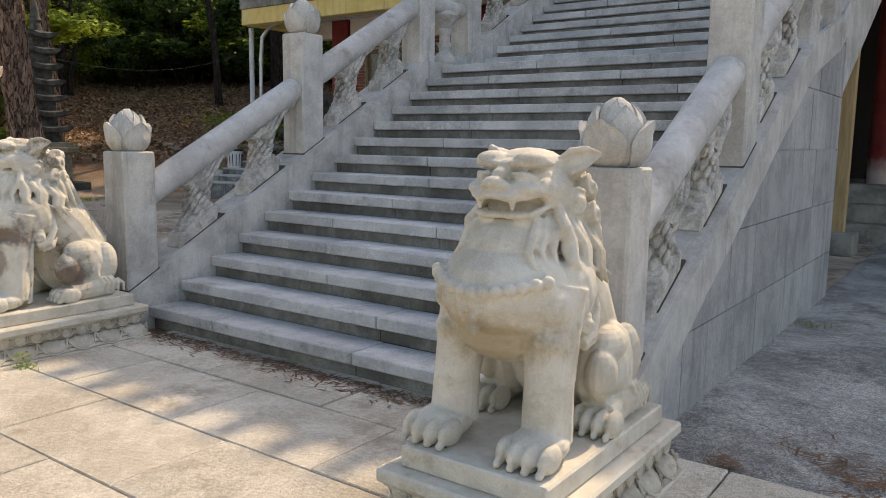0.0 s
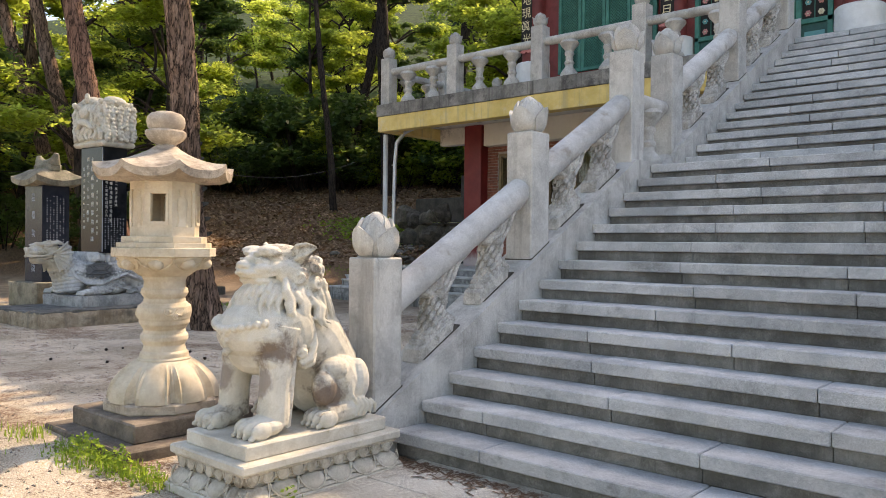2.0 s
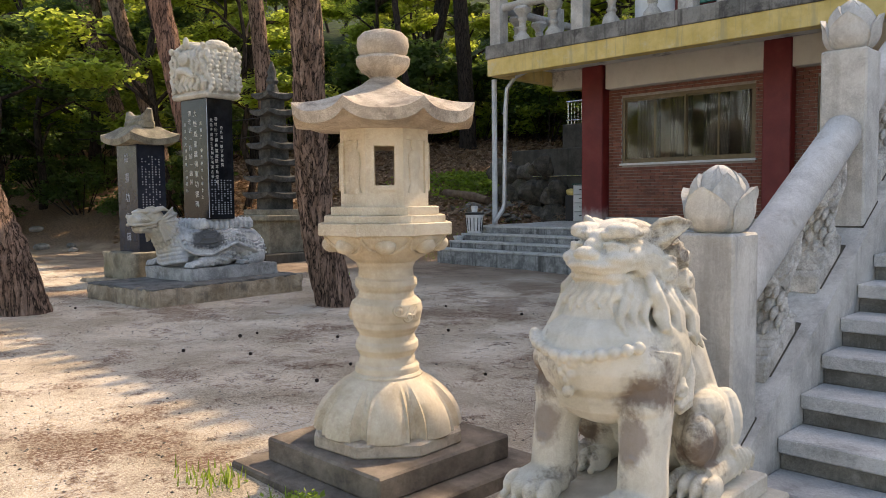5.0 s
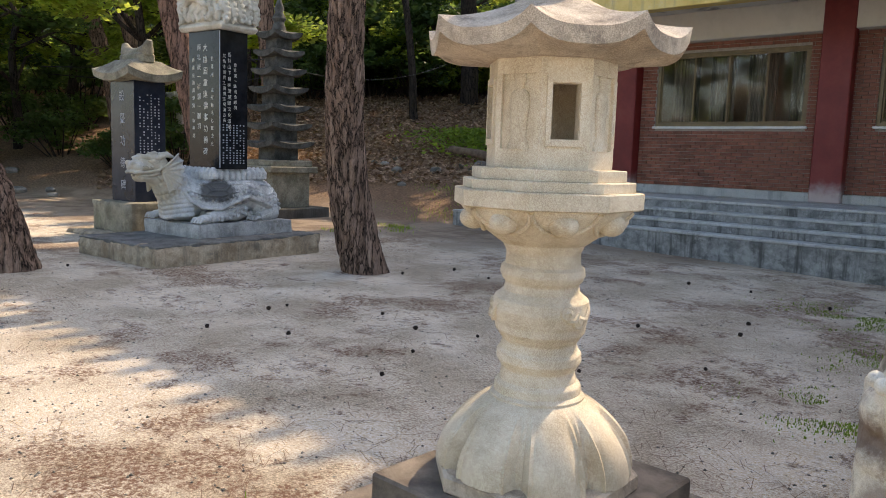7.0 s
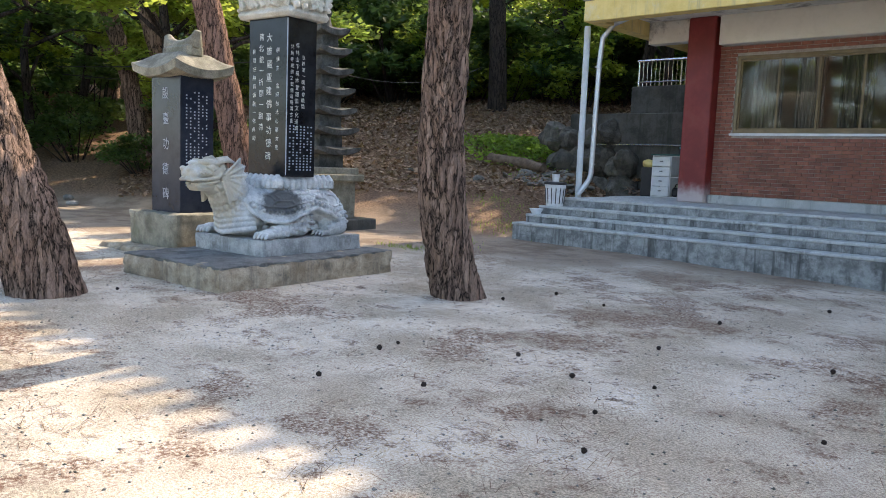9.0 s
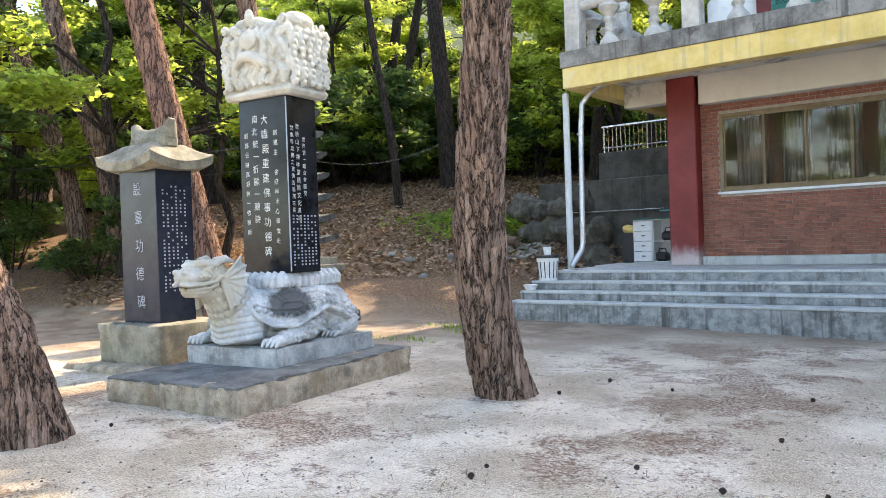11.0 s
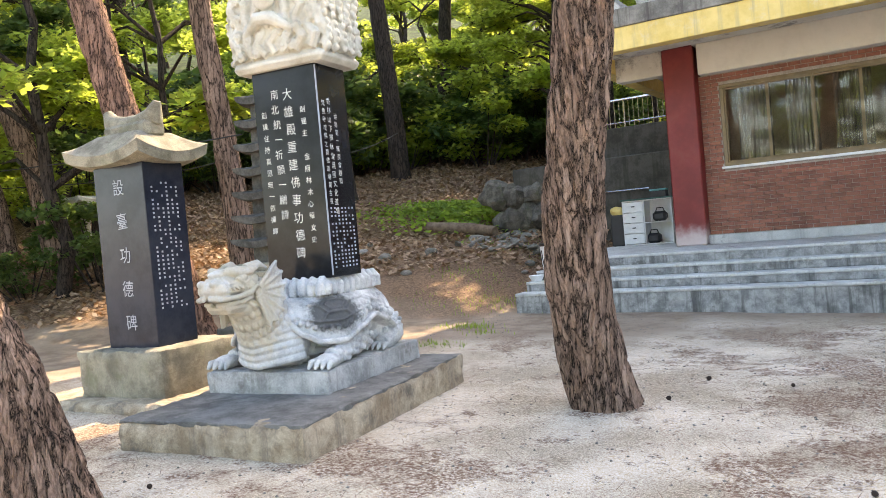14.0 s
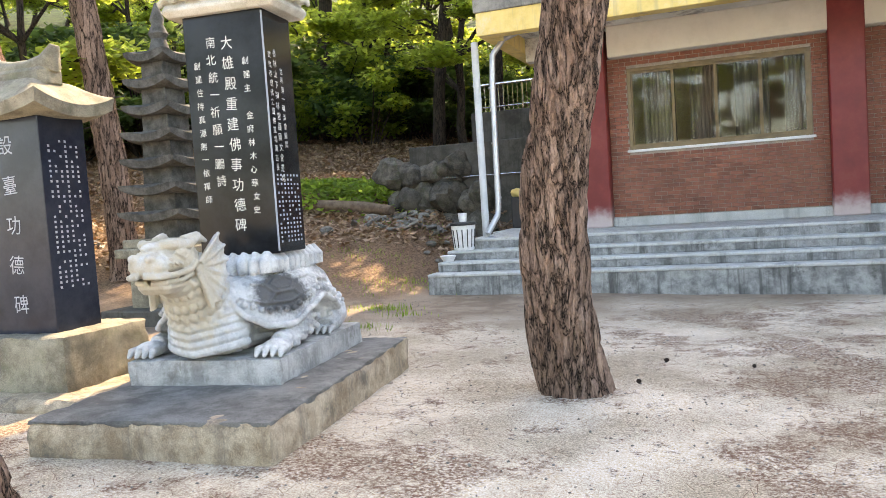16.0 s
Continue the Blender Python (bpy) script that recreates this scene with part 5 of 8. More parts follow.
    for i in range(4):
        curl(g, 0.06 * (-1) ** i, 0.46 - 0.02 * i, 0.14 + 0.09 * i, 0.045, 12, (0.3 * (-1) ** i, 1, 0))
    return g


def patina(base, name, centre, radii, colour, amount=0.86):
    """A stone with one ragged weather stain, alike on both flanks of the carving."""
    m = base.copy()
    m.name = name
    n, l = m.node_tree.nodes, m.node_tree.links
    b = n["Principled BSDF"]
    old = b.inputs["Base Color"].links[0].from_socket
    tc = n.new("ShaderNodeTexCoord")
    ab = n.new("ShaderNodeVectorMath")
    ab.operation = "ABSOLUTE"
    l.new(tc.outputs["Object"], ab.inputs[0])
    sx = n.new("ShaderNodeSeparateXYZ")
    l.new(ab.outputs[0], sx.inputs[0])
    sy = n.new("ShaderNodeSeparateXYZ")
    l.new(tc.outputs["Object"], sy.inputs[0])
    cb = n.new("ShaderNodeCombineXYZ")
    l.new(sx.outputs[0], cb.inputs[0])
    l.new(sy.outputs[1], cb.inputs[1])
    l.new(sy.outputs[2], cb.inputs[2])
    mp = n.new("ShaderNodeMapping")
    mp.inputs["Location"].default_value, mp.inputs["Scale"].default_value = tuple(-c / r for c, r in zip(centre, radii)), tuple(1 / r for r in radii)
    l.new(cb.outputs[0], mp.inputs["Vector"])
    ln_ = n.new("ShaderNodeVectorMath")
    ln_.operation = "LENGTH"
    l.new(mp.outputs["Vector"], ln_.inputs[0])
    tn = n.new("ShaderNodeTexNoise")
    tn.inputs["Scale"].default_value, tn.inputs["Detail"].default_value, tn.inputs["Roughness"].default_value = 11.0, 10.0, 0.72
    l.new(tc.outputs["Object"], tn.inputs["Vector"])
    ad = n.new("ShaderNodeMath")
    ad.operation = "MULTIPLY_ADD"
    ad.inputs[1].default_value = 1.5
    l.new(tn.outputs["Fac"], ad.inputs[0])
    l.new(ln_.outputs["Value"], ad.inputs[2])
    mr = n.new("ShaderNodeMapRange")
    mr.inputs[1].default_value, mr.inputs[2].default_value, mr.inputs[3].default_value, mr.inputs[4].default_value = 1.48, 1.86, amount, 0.0
    l.new(ad.outputs[0], mr.inputs[0])
    mx = n.new("ShaderNodeMix")
    mx.data_type = "RGBA"
    l.new(mr.outputs[0], mx.inputs[0])
    l.new(old, mx.inputs[6])
    mx.inputs[7].default_value = (*colour, 1)
    l.new(mx.outputs[2], b.inputs["Base Color"])
    return m


PLINTH_STAINED = material("stained_plinth_granite", (0.40, 0.355, 0.28), (0.60, 0.55, 0.46), 5.0, 0.85, 0.25, 260, 0.25, 110, (0.15, 0.115, 0.08), 0.8, 3.4)


def lion_plinth(x, y):
    p = thing("lion_plinth", "granite plinth with a lotus-petal band under the lion", "plinth", (x, y, 0), "lion plinths")
    part("upper_block", Geo().box(-0.315, 0.315, -0.54, 0.54, 0.385, 0.47, 0.008), CARVED, p)
    part("slab", Geo().box(-0.385, 0.385, -0.61, 0.61, 0.33, 0.385, 0.010), CARVED, p)
    g = Geo()
    g.box(-0.365, 0.365, -0.59, 0.59, 0.312, 0.335, 0.008)
    g.box(-0.345, 0.345, -0.57, 0.57, 0.255, 0.314, 0.018)
    low = Geo()

    def petals(geo, half, reach, z, n_, rise, thick, along):
        """A row of carved petals with raised outlines on two facing sides."""
        w = half / n_
        for i in range(n_):
            u = -half + (2 * i + 1) * w
            for s in (-1, 1):
                f = (lambda e, o, h: (u + e, s * (reach + o), h)) if along else (lambda e, o, h: (s * (reach + o), u + e, h))
                size = (w * 0.80, thick, rise * 0.62) if along else (thick, w * 0.80, rise * 0.62)
                geo.ball(*f(0, 0, z), *size, n=12, k=7)
                arc = [f(w * 0.95 * math.cos(math.pi * k / 8), thick * 0.55, z + rise * 0.5 - rise * 1.05 * math.sin(math.pi * k / 8)) for k in range(9)]
                geo.tube(arc, thick * 0.28, 6)

    petals(g, 0.345, 0.57, 0.292, 7, 0.07, 0.014, True)
    petals(g, 0.57, 0.345, 0.292, 11, 0.07, 0.014, False)
    for z, wx, wy in ((0.262, 0.325, 0.55), (0.235, 0.345, 0.57), (0.205, 0.375, 0.60), (0.178, 0.395, 0.62)):
        low.box(-wx, wx, -wy, wy, z - 0.030, z, 0.012)
    for along, half, reach, n_ in ((True, 0.385, 0.59, 4), (False, 0.61, 0.365, 6)):
        w = half / n_
        for i in range(n_):
            u = -half + (2 * i + 1) * w
            for s in (-1, 1):
                if along:
                    low.ball(u, s * (reach - 0.010), 0.203, w * 0.90, 0.026, 0.060, (s * 42, 0, 0), n=14, k=8)
                else:
                    low.ball(s * (reach - 0.010), u, 0.203, 0.026, w * 0.90, 0.060, (0, -s * 42, 0), n=14, k=8)
                f = (lambda e, o, h: (u + e, s * (reach + o), h)) if along else (lambda e, o, h: (s * (reach + o), u + e, h))
                low.tube([f(w * 0.97 * math.cos(math.pi * k / 8), -0.020 + 0.055 * math.sin(math.pi * k / 8), 0.245 - 0.088 * math.sin(math.pi * k / 8)) for k in range(9)], 0.007, 6)
    part("petal_band", g, PLINTH_STAINED, p)
    part("lower_petals", low, PLINTH_STAINED, p)
    part("foot", Geo().box(-0.41, 0.41, -0.635, 0.635, 0.10, 0.155, 0.010), CARVED, p)
    return p


RLX, RLY, LLX, LLY = -1.445, 2.73, -5.44, 2.68
lion_plinth(RLX, RLY)
lion_plinth(LLX, LLY)
LION_SKIN = patina(CARVED, "lion_granite", (0, -0.42, 0.43), (0.24, 0.16, 0.13), (0.30, 0.22, 0.10), 0.55)
DARK_LION = patina(CARVED_STAINED, "stained_lion_granite", (0.20, -0.26, 0.50), (0.13, 0.14, 0.12), (0.135, 0.088, 0.065), 0.85)
DARK_LION = patina(DARK_LION, "stained_lion_granite", (0.29, 0.08, 0.19), (0.12, 0.13, 0.10), (0.135, 0.088, 0.065), 0.85)
DARK_LION = patina(DARK_LION, "stained_lion_granite", (0.20, -0.36, 0.30), (0.07, 0.09, 0.10), (0.17, 0.12, 0.10), 0.7)
sculpted("lion_statue", lion_geo(True), LION_SKIN, 0.006, 0, "seated pale granite guardian lion with open mouth on a plinth", "statue", pose(-1.485, 2.735, 0.468))
sculpted("lion_statue", lion_geo(False), DARK_LION, 0.006, 0, "seated stained granite guardian lion with closed mouth on a plinth", "statue", pose(-5.495, 2.72, 0.468))

# ---- stone lantern ----


def ring(x0, x1, z0, z1, hole, y0, y1, m):
    """A flat panel with a rectangular opening through it, as one piece."""
    a, b, c, d = hole
    vs = [(x, y, z) for y in (y0, y1) for x, z in ((x0, z0), (x1, z0), (x1, z1), (x0, z1), (a, c), (b, c), (b, d), (a, d))]
    fs = []
    for i in range(4):
        j = (i + 1) % 4
        fs += [(i, j, 4 + j, 4 + i), (8 + j, 8 + i, 12 + i, 12 + j), (j, i, 8 + i, 8 + j), (4 + i, 4 + j, 12 + j, 12 + i)]
    return Geo().add(vs, fs, m)


def stone_lantern(x, y, turn):
    t = thing("stone_lantern", "tall cream granite lantern with octagonal roof, light box and lotus foot", "stone lantern", m=pose(x, y, 0, 0, 0, turn))
    sq = pose(0, 0, 0, 0, 0, -turn)
    part("lower_step", Geo().box(-0.64, 0.64, -0.64, 0.64, 0.08, 0.20, 0.012, sq), BASE_BROWN, t, "brown stained base slab")
    part("upper_step", Geo().box(-0.49, 0.49, -0.49, 0.49, 0.198, 0.335, 0.012, sq), BASE_BROWN, t, "brown stained base slab")
    part("octagon_foot", Geo().lathe([(0.425, 0.333), (0.436, 0.345), (0.436, 0.40), (0.42, 0.414)], 8), LANTERN_ROOF, t)
    g = Geo()
    n, rows, vs, fs = 160, 28, [], []
    for j in range(rows + 1):
        u = j / rows
        z = 0.412 + 0.285 * u
        r0 = 0.200 + 0.207 * math.cos(u * math.pi / 2) ** 0.70
        for i in range(n):
            a = 2 * math.pi * i / n
            w = (a * 8 / (2 * math.pi)) % 1.0
            e = min(w, 1 - w)
            lobe = math.sin(min(1.0, e * 2.6) * math.pi / 2) ** 0.55
            ridge = math.exp(-((e - 0.15) / 0.03) ** 2) * 0.026 + math.exp(-(e / 0.03) ** 2) * 0.055
            fade = math.sin(min(1.0, (1 - u) * 1.4) * math.pi / 2)
            r = r0 * (0.72 + 0.31 * lobe * fade + (1 - fade) * 0.24) + ridge * fade
            vs.append((r * math.cos(a), r * math.sin(a), z))
    for j in range(rows):
        for i in range(n):
            fs.append((j * n + i, j * n + (i + 1) % n, (j + 1) * n + (i + 1) % n, (j + 1) * n + i))
    g.add(vs, fs + [tuple(range(n))[::-1]])
    g.lathe([(0.185, 0.68), (0.198, 0.692), (0.198, 0.705), (0.18, 0.72)], 40)
    part("lotus_foot", g, LANTERN, t)
    # shaft: coiled rolls of unequal girth, each a little tilted
    prof = ((0.69, 0.185), (0.725, 0.182), (0.75, 0.180), (0.77, 0.160), (0.815, 0.153), (0.835, 0.166), (0.855, 0.178), (0.885, 0.176), (0.905, 0.160), (0.935, 0.155), (0.955, 0.170), (0.985, 0.188), (1.012, 0.188), (1.022, 0.194),
            (1.07, 0.203), (1.11, 0.196), (1.13, 0.172), (1.145, 0.157), (1.175, 0.153), (1.195, 0.168), (1.215, 0.176), (1.24, 0.172), (1.255, 0.155), (1.30, 0.153), (1.33, 0.165), (1.36, 0.190))
    g = Geo()
    rows, n, vs, fs = 110, 48, [], []
    for j in range(rows + 1):
        z = 0.70 + 0.655 * j / rows
        for i in range(n):
            a = 2 * math.pi * i / n
            zz = z + 0.010 * math.cos(a - 0.6) * math.sin(math.pi * j / rows)
            q = max(0, min(len(prof) - 2, sum(1 for p in prof if p[0] <= zz) - 1))
            f = max(0.0, min(1.0, (zz - prof[q][0]) / (prof[q + 1][0] - prof[q][0])))
            f = f * f * (3 - 2 * f)
            r = prof[q][1] + (prof[q + 1][1] - prof[q][1]) * f
            vs.append((r * math.cos(a), r * math.sin(a), z))
    for j in range(rows):
        for i in range(n):
            fs.append((j * n + i, j * n + (i + 1) % n, (j + 1) * n + (i + 1) % n, (j + 1) * n + i))
    g.add(vs, fs)
    shaft = part("twisted_shaft", g, LANTERN, t, "shaft carved as coiled bands")
    for i, deg in enumerate((40, 58, 150, 168, 270, 288)):
        a, b = radians(deg), radians(deg + 22)
        g = Geo()
        curl(g, 0.188 * math.cos(a), 0.188 * math.sin(a), 1.075 - 0.035 * (i % 2), 0.032, 16, (math.cos(a), math.sin(a), 0))
        g.tube([(0.196 * math.cos(a), 0.196 * math.sin(a), 1.05), (0.203 * math.cos((a + b) / 2), 0.203 * math.sin((a + b) / 2), 1.045), (0.200 * math.cos(b), 0.200 * math.sin(b), 1.09)], [0.012, 0.014, 0.005], 7)
        part("cloud_carving", g, LANTERN, shaft)
    g = Geo()
    cup = ((1.338, 0.175), (1.36, 0.205), (1.41, 0.275), (1.455, 0.325), (1.48, 0.345), (1.495, 0.345))
    g.lathe([(r, z) for z, r in cup], 64)

    def cup_at(ang, z, out):
        q = max(0, min(len(cup) - 2, sum(1 for p in cup if p[0] <= z) - 1))
        r = cup[q][1] + (cup[q + 1][1] - cup[q][1]) * (z - cup[q][0]) / (cup[q + 1][0] - cup[q][0]) + out
        return (r * math.cos(ang), r * math.sin(ang), z)

    cup_ob = part("lotus_cup", g, LANTERN, t)
    for k in range(8):
        mid = radians(22.5 + 45 * k)
        g = Geo().ball(*cup_at(mid, 1.437, -0.008), 0.058, 0.058, 0.047, n=14, k=9)
        g.tube([cup_at(mid + radians(22) * math.cos(math.pi * i / 14), 1.480 - 0.088 * max(0.0, math.sin(math.pi * i / 14)) ** 0.8, 0.004) for i in range(15)], 0.010, 7)
        part("petal", g, LANTERN, cup_ob)
    part("table", Geo().lathe([(0.382, 1.488), (0.391, 1.494), (0.391, 1.553), (0.386, 1.558)], 8).lathe([(0.352, 1.556), (0.356, 1.560), (0.356, 1.594), (0.352, 1.598)], 8).lathe([(0.314, 1.596), (0.318, 1.60), (0.318, 1.640), (0.314, 1.644)], 8), LANTERN, t)
    R, zb, zt = 0.258, 1.642, 2.085
    box = part("light_box", Geo().lathe([(0.254, zb - 0.004), (0.254, zb + 0.004)], 8), LANTERN, t, "octagonal light box with window openings")
    for k in range(8):
        a0, a1 = radians(45 * k), radians(45 * k + 45)
        p0, p1 = Vector((R * math.cos(a0), R * math.sin(a0), 0)), Vector((R * math.cos(a1), R * math.sin(a1), 0))
        out = (p0 + p1).normalized()
        e = (p1 - p0).normalized()
        m = Matrix(((e.x, out.x, 0, p0.x), (e.y, out.y, 0, p0.y), (0, 0, 1, 0), (0, 0, 0, 1)))
        w = (p1 - p0).length
        if k % 2 == 0:
            part("panel", ring(0, w, zb, zt, (0.046, w - 0.046, zb + 0.115, zt - 0.12), -0.055, 0.0, m), LANTERN, box, "", 30)
            part("window_moulding", ring(0.024, w - 0.024, zb + 0.088, zt - 0.093, (0.044, w - 0.044, zb + 0.112, zt - 0.117), -0.01, 0.010, m), LANTERN, box, "", 30)
        else:
            part("panel", ring(0, w, zb, zt, (0.022, w - 0.022, zb + 0.075, zt - 0.085), -0.055, 0.0, m), LANTERN, box, "", 30)
            part("niche", Geo().box(0.02, w - 0.02, -0.055, -0.014, zb + 0.06, zt - 0.07, 0.002, m), LANTERN, box, "", 30)
            figure = [(0.052, 0.0), (0.046, 0.018), (0.034, 0.05), (0.038, 0.10), (0.047, 0.17), (0.040, 0.215), (0.015, 0.23), (0.025, 0.255), (0.027, 0.28), (0.017, 0.305), (0.002, 0.312)]
            part("relief_figure", Geo().lathe(figure, 20, m @ pose(w / 2, -0.014, zb + 0.073), sy=0.42), LANTERN, box, "worn standing figure in low relief", 50)
    g = Geo()
    n, rows = 96, 14
    vs, fs = [], []
    for j in range(rows + 1):
        u = j / rows
        for i in range(n):
            a = 2 * math.pi * i / n
            octr = math.cos(math.pi / 8) / math.cos((a % (math.pi / 4)) - math.pi / 8)
            corner = max(0.0, (octr - 0.9239) / 0.0761)
            r = (0.088 + 0.439 * u) * (octr * u + (1 - u) * 0.97)
            z = 2.342 - 0.205 * u ** 0.80 + 0.050 * corner ** 1.6 * u ** 3 + 0.010 * corner * u
            vs.append((r * math.cos(a), r * math.sin(a), z))
    m0 = len(vs)
    for i in range(n):
        x_, y_, z_ = vs[rows * n + i]
        vs.append((x_ * 0.985, y_ * 0.985, z_ - 0.060))
    for i in range(n):
        x_, y_, z_ = vs[m0 + i]
        vs.append((x_ * 0.55, y_ * 0.55, 2.060))
    for j in range(rows + 2):
        for i in range(n):
            fs.append((j * n + i, (j + 1) * n + i, (j + 1) * n + (i + 1) % n, j * n + (i + 1) % n))
    fs.append(tuple(range(n)))
    fs.append(tuple((rows + 2) * n + i for i in range(n))[::-1])
    g.add(vs, fs)
    part("roof", g, LANTERN_ROOF, t, "weathered octagonal roof with upturned corners", 35)
    g = Geo()
    g.lathe([(0.080, 2.335), (0.074, 2.352), (0.088, 2.366), (0.125, 2.388), (0.152, 2.425), (0.156, 2.450), (0.146, 2.464), (0.12, 2.470)], 64, lobes=8, depth=0.07)
    g.lathe([(0.115, 2.462), (0.136, 2.490), (0.145, 2.530), (0.139, 2.568), (0.112, 2.596), (0.06, 2.612), (0.01, 2.616)], 40)
    part("jewel_finial", g, LANTERN_ROOF, t)
    return t


stone_lantern(-7.08, 2.72, -63.5)

# ---- turtle stele ----
TM = pose(-14.75, 5.75, 0, 0, 0, 6.5)


def turned(x, y, z=0.0, extra=0.0):
    return TM @ pose(x, y, z, 0, 0, extra)


def rough_block(x0, x1, y0, y1, z0, z1, step=0.06, amount=0.012, seed=0.0):
    """A weathered block: broken arrises and an uneven skin."""
    g = Geo()
    cx, cy, cz = (x0 + x1) / 2, (y0 + y1) / 2, (z0 + z1) / 2
    hx, hy, hz = (x1 - x0) / 2, (y1 - y0) / 2, (z1 - z0) / 2

    def worn(p):
        q = Vector(p)
        e = sorted((hx - abs(q.x - cx), hy - abs(q.y - cy), hz - abs(q.z - cz)))
        k = amount * noise.noise(q * 5 + Vector((seed, 0, 0))) + 0.6 * amount * noise.noise(q * 17 + Vector((0, seed, 0)))
        chip = max(0.0, 1 - e[1] / 0.035) * amount * (1.0 + 1.6 * noise.noise(q * 9 + Vector((seed, 3, 0))))
        d = Vector(((q.x - cx) / hx, (q.y - cy) / hy, (q.z - cz) / hz))
        d = Vector([math.copysign(1, v) if abs(v) > 0.93 else 0.0 for v in d])
        return tuple(q + d * (k - max(chip, 0)))

    for ax in range(3):
        lo, hi = (x0, y0, z0), (x1, y1, z1)
        a, b = (ax + 1) % 3, (ax + 2) % 3
        na, nb = max(2, int((hi[a] - lo[a]) / step)), max(2, int((hi[b] - lo[b]) / step))
        for side in (0, 1):
            vs, fs = [], []
            for j in range(nb + 1):
                for i in range(na + 1):
                    p = [0, 0, 0]
                    p[ax], p[a], p[b] = (lo, hi)[side][ax], lo[a] + (hi[a] - lo[a]) * i / na, lo[b] + (hi[b] - lo[b]) * j / nb
                    vs.append(worn(p))
            for j in range(nb):
                for i in range(na):
                    q = j * (na + 1) + i
                    f = (q, q + 1, q + na + 2, q + na + 1)
                    fs.append(f if side else f[::-1])
            g.add(vs, fs)
    return g


PLINTH_GREY = material("weathered_plinth_granite", (0.25, 0.26, 0.255), (0.52, 0.53, 0.52), 4.0, 0.85, 0.3, 220, 0.5, 80, (0.15, 0.14, 0.12), 0.7, 3.5, streak=(0.20, 0.195, 0.18), streak_amount=0.6)
PLATFORM_TOP = material("dark_cement", (0.075, 0.075, 0.07), (0.19, 0.19, 0.18), 3.0, 0.9, 0.25, 200, 0.6, 45, (0.30, 0.30, 0.28), 0.45, 4.0)
base = thing("stone_platform", "long low rough concrete base slab with a worn edge", "base slab", m=pose(-14.69, 5.50, 0, 0, 0, 6.5))
part("slab", rough_block(-0.74, 0.93, -1.32, 1.32, 0.10, 0.512, 0.05, 0.013, 2.0), CONCRETE_BROWN, base)
part("top_skin", rough_block(-0.735, 0.925, -1.315, 1.315, 0.485, 0.523, 0.05, 0.008, 5.0), PLATFORM_TOP, base, "dark cement top skin")
tp = thing("turtle_plinth", "pale granite plinth under the turtle", "plinth", m=turned(0, 0))
part("block", rough_block(-0.61, 0.61, -0.72, 0.85, 0.50, 0.705, 0.05, 0.006, 9.0), PLINTH_GREY, tp)


def shell_point(side, deg, t, out=0.0):
    """A place on the shell: degrees round from the head, then up from the rim."""
    stops = ((0, 0.50), (16, 0.46), (30, 0.26), (44, 0.175), (60, 0.165), (74, 0.25), (90, 0.325), (106, 0.25), (122, 0.165), (138, 0.20), (154, 0.34), (180, 0.38))
    k = max(i for i in range(len(stops) - 1) if stops[i][0] <= deg)
    q = (deg - stops[k][0]) / (stops[k + 1][0] - stops[k][0])
    q = q * q * (3 - 2 * q)
    rim = stops[k][1] + (stops[k + 1][1] - stops[k][1]) * q
    a = radians(deg)
    c, d = math.cos(a), math.sin(a)
    r = (abs(c) ** 2.6 + abs(d) ** 2.6) ** (-1 / 2.6)
    r *= 1 - 0.09 * t - 0.23 * t * t + out
    z = rim + (0.545 - rim) * math.sin(t * math.pi / 2) ** 0.85 + out * 0.5
    return Vector((side * 0.585 * r * d, 0.06 - 0.73 * r * c, z))


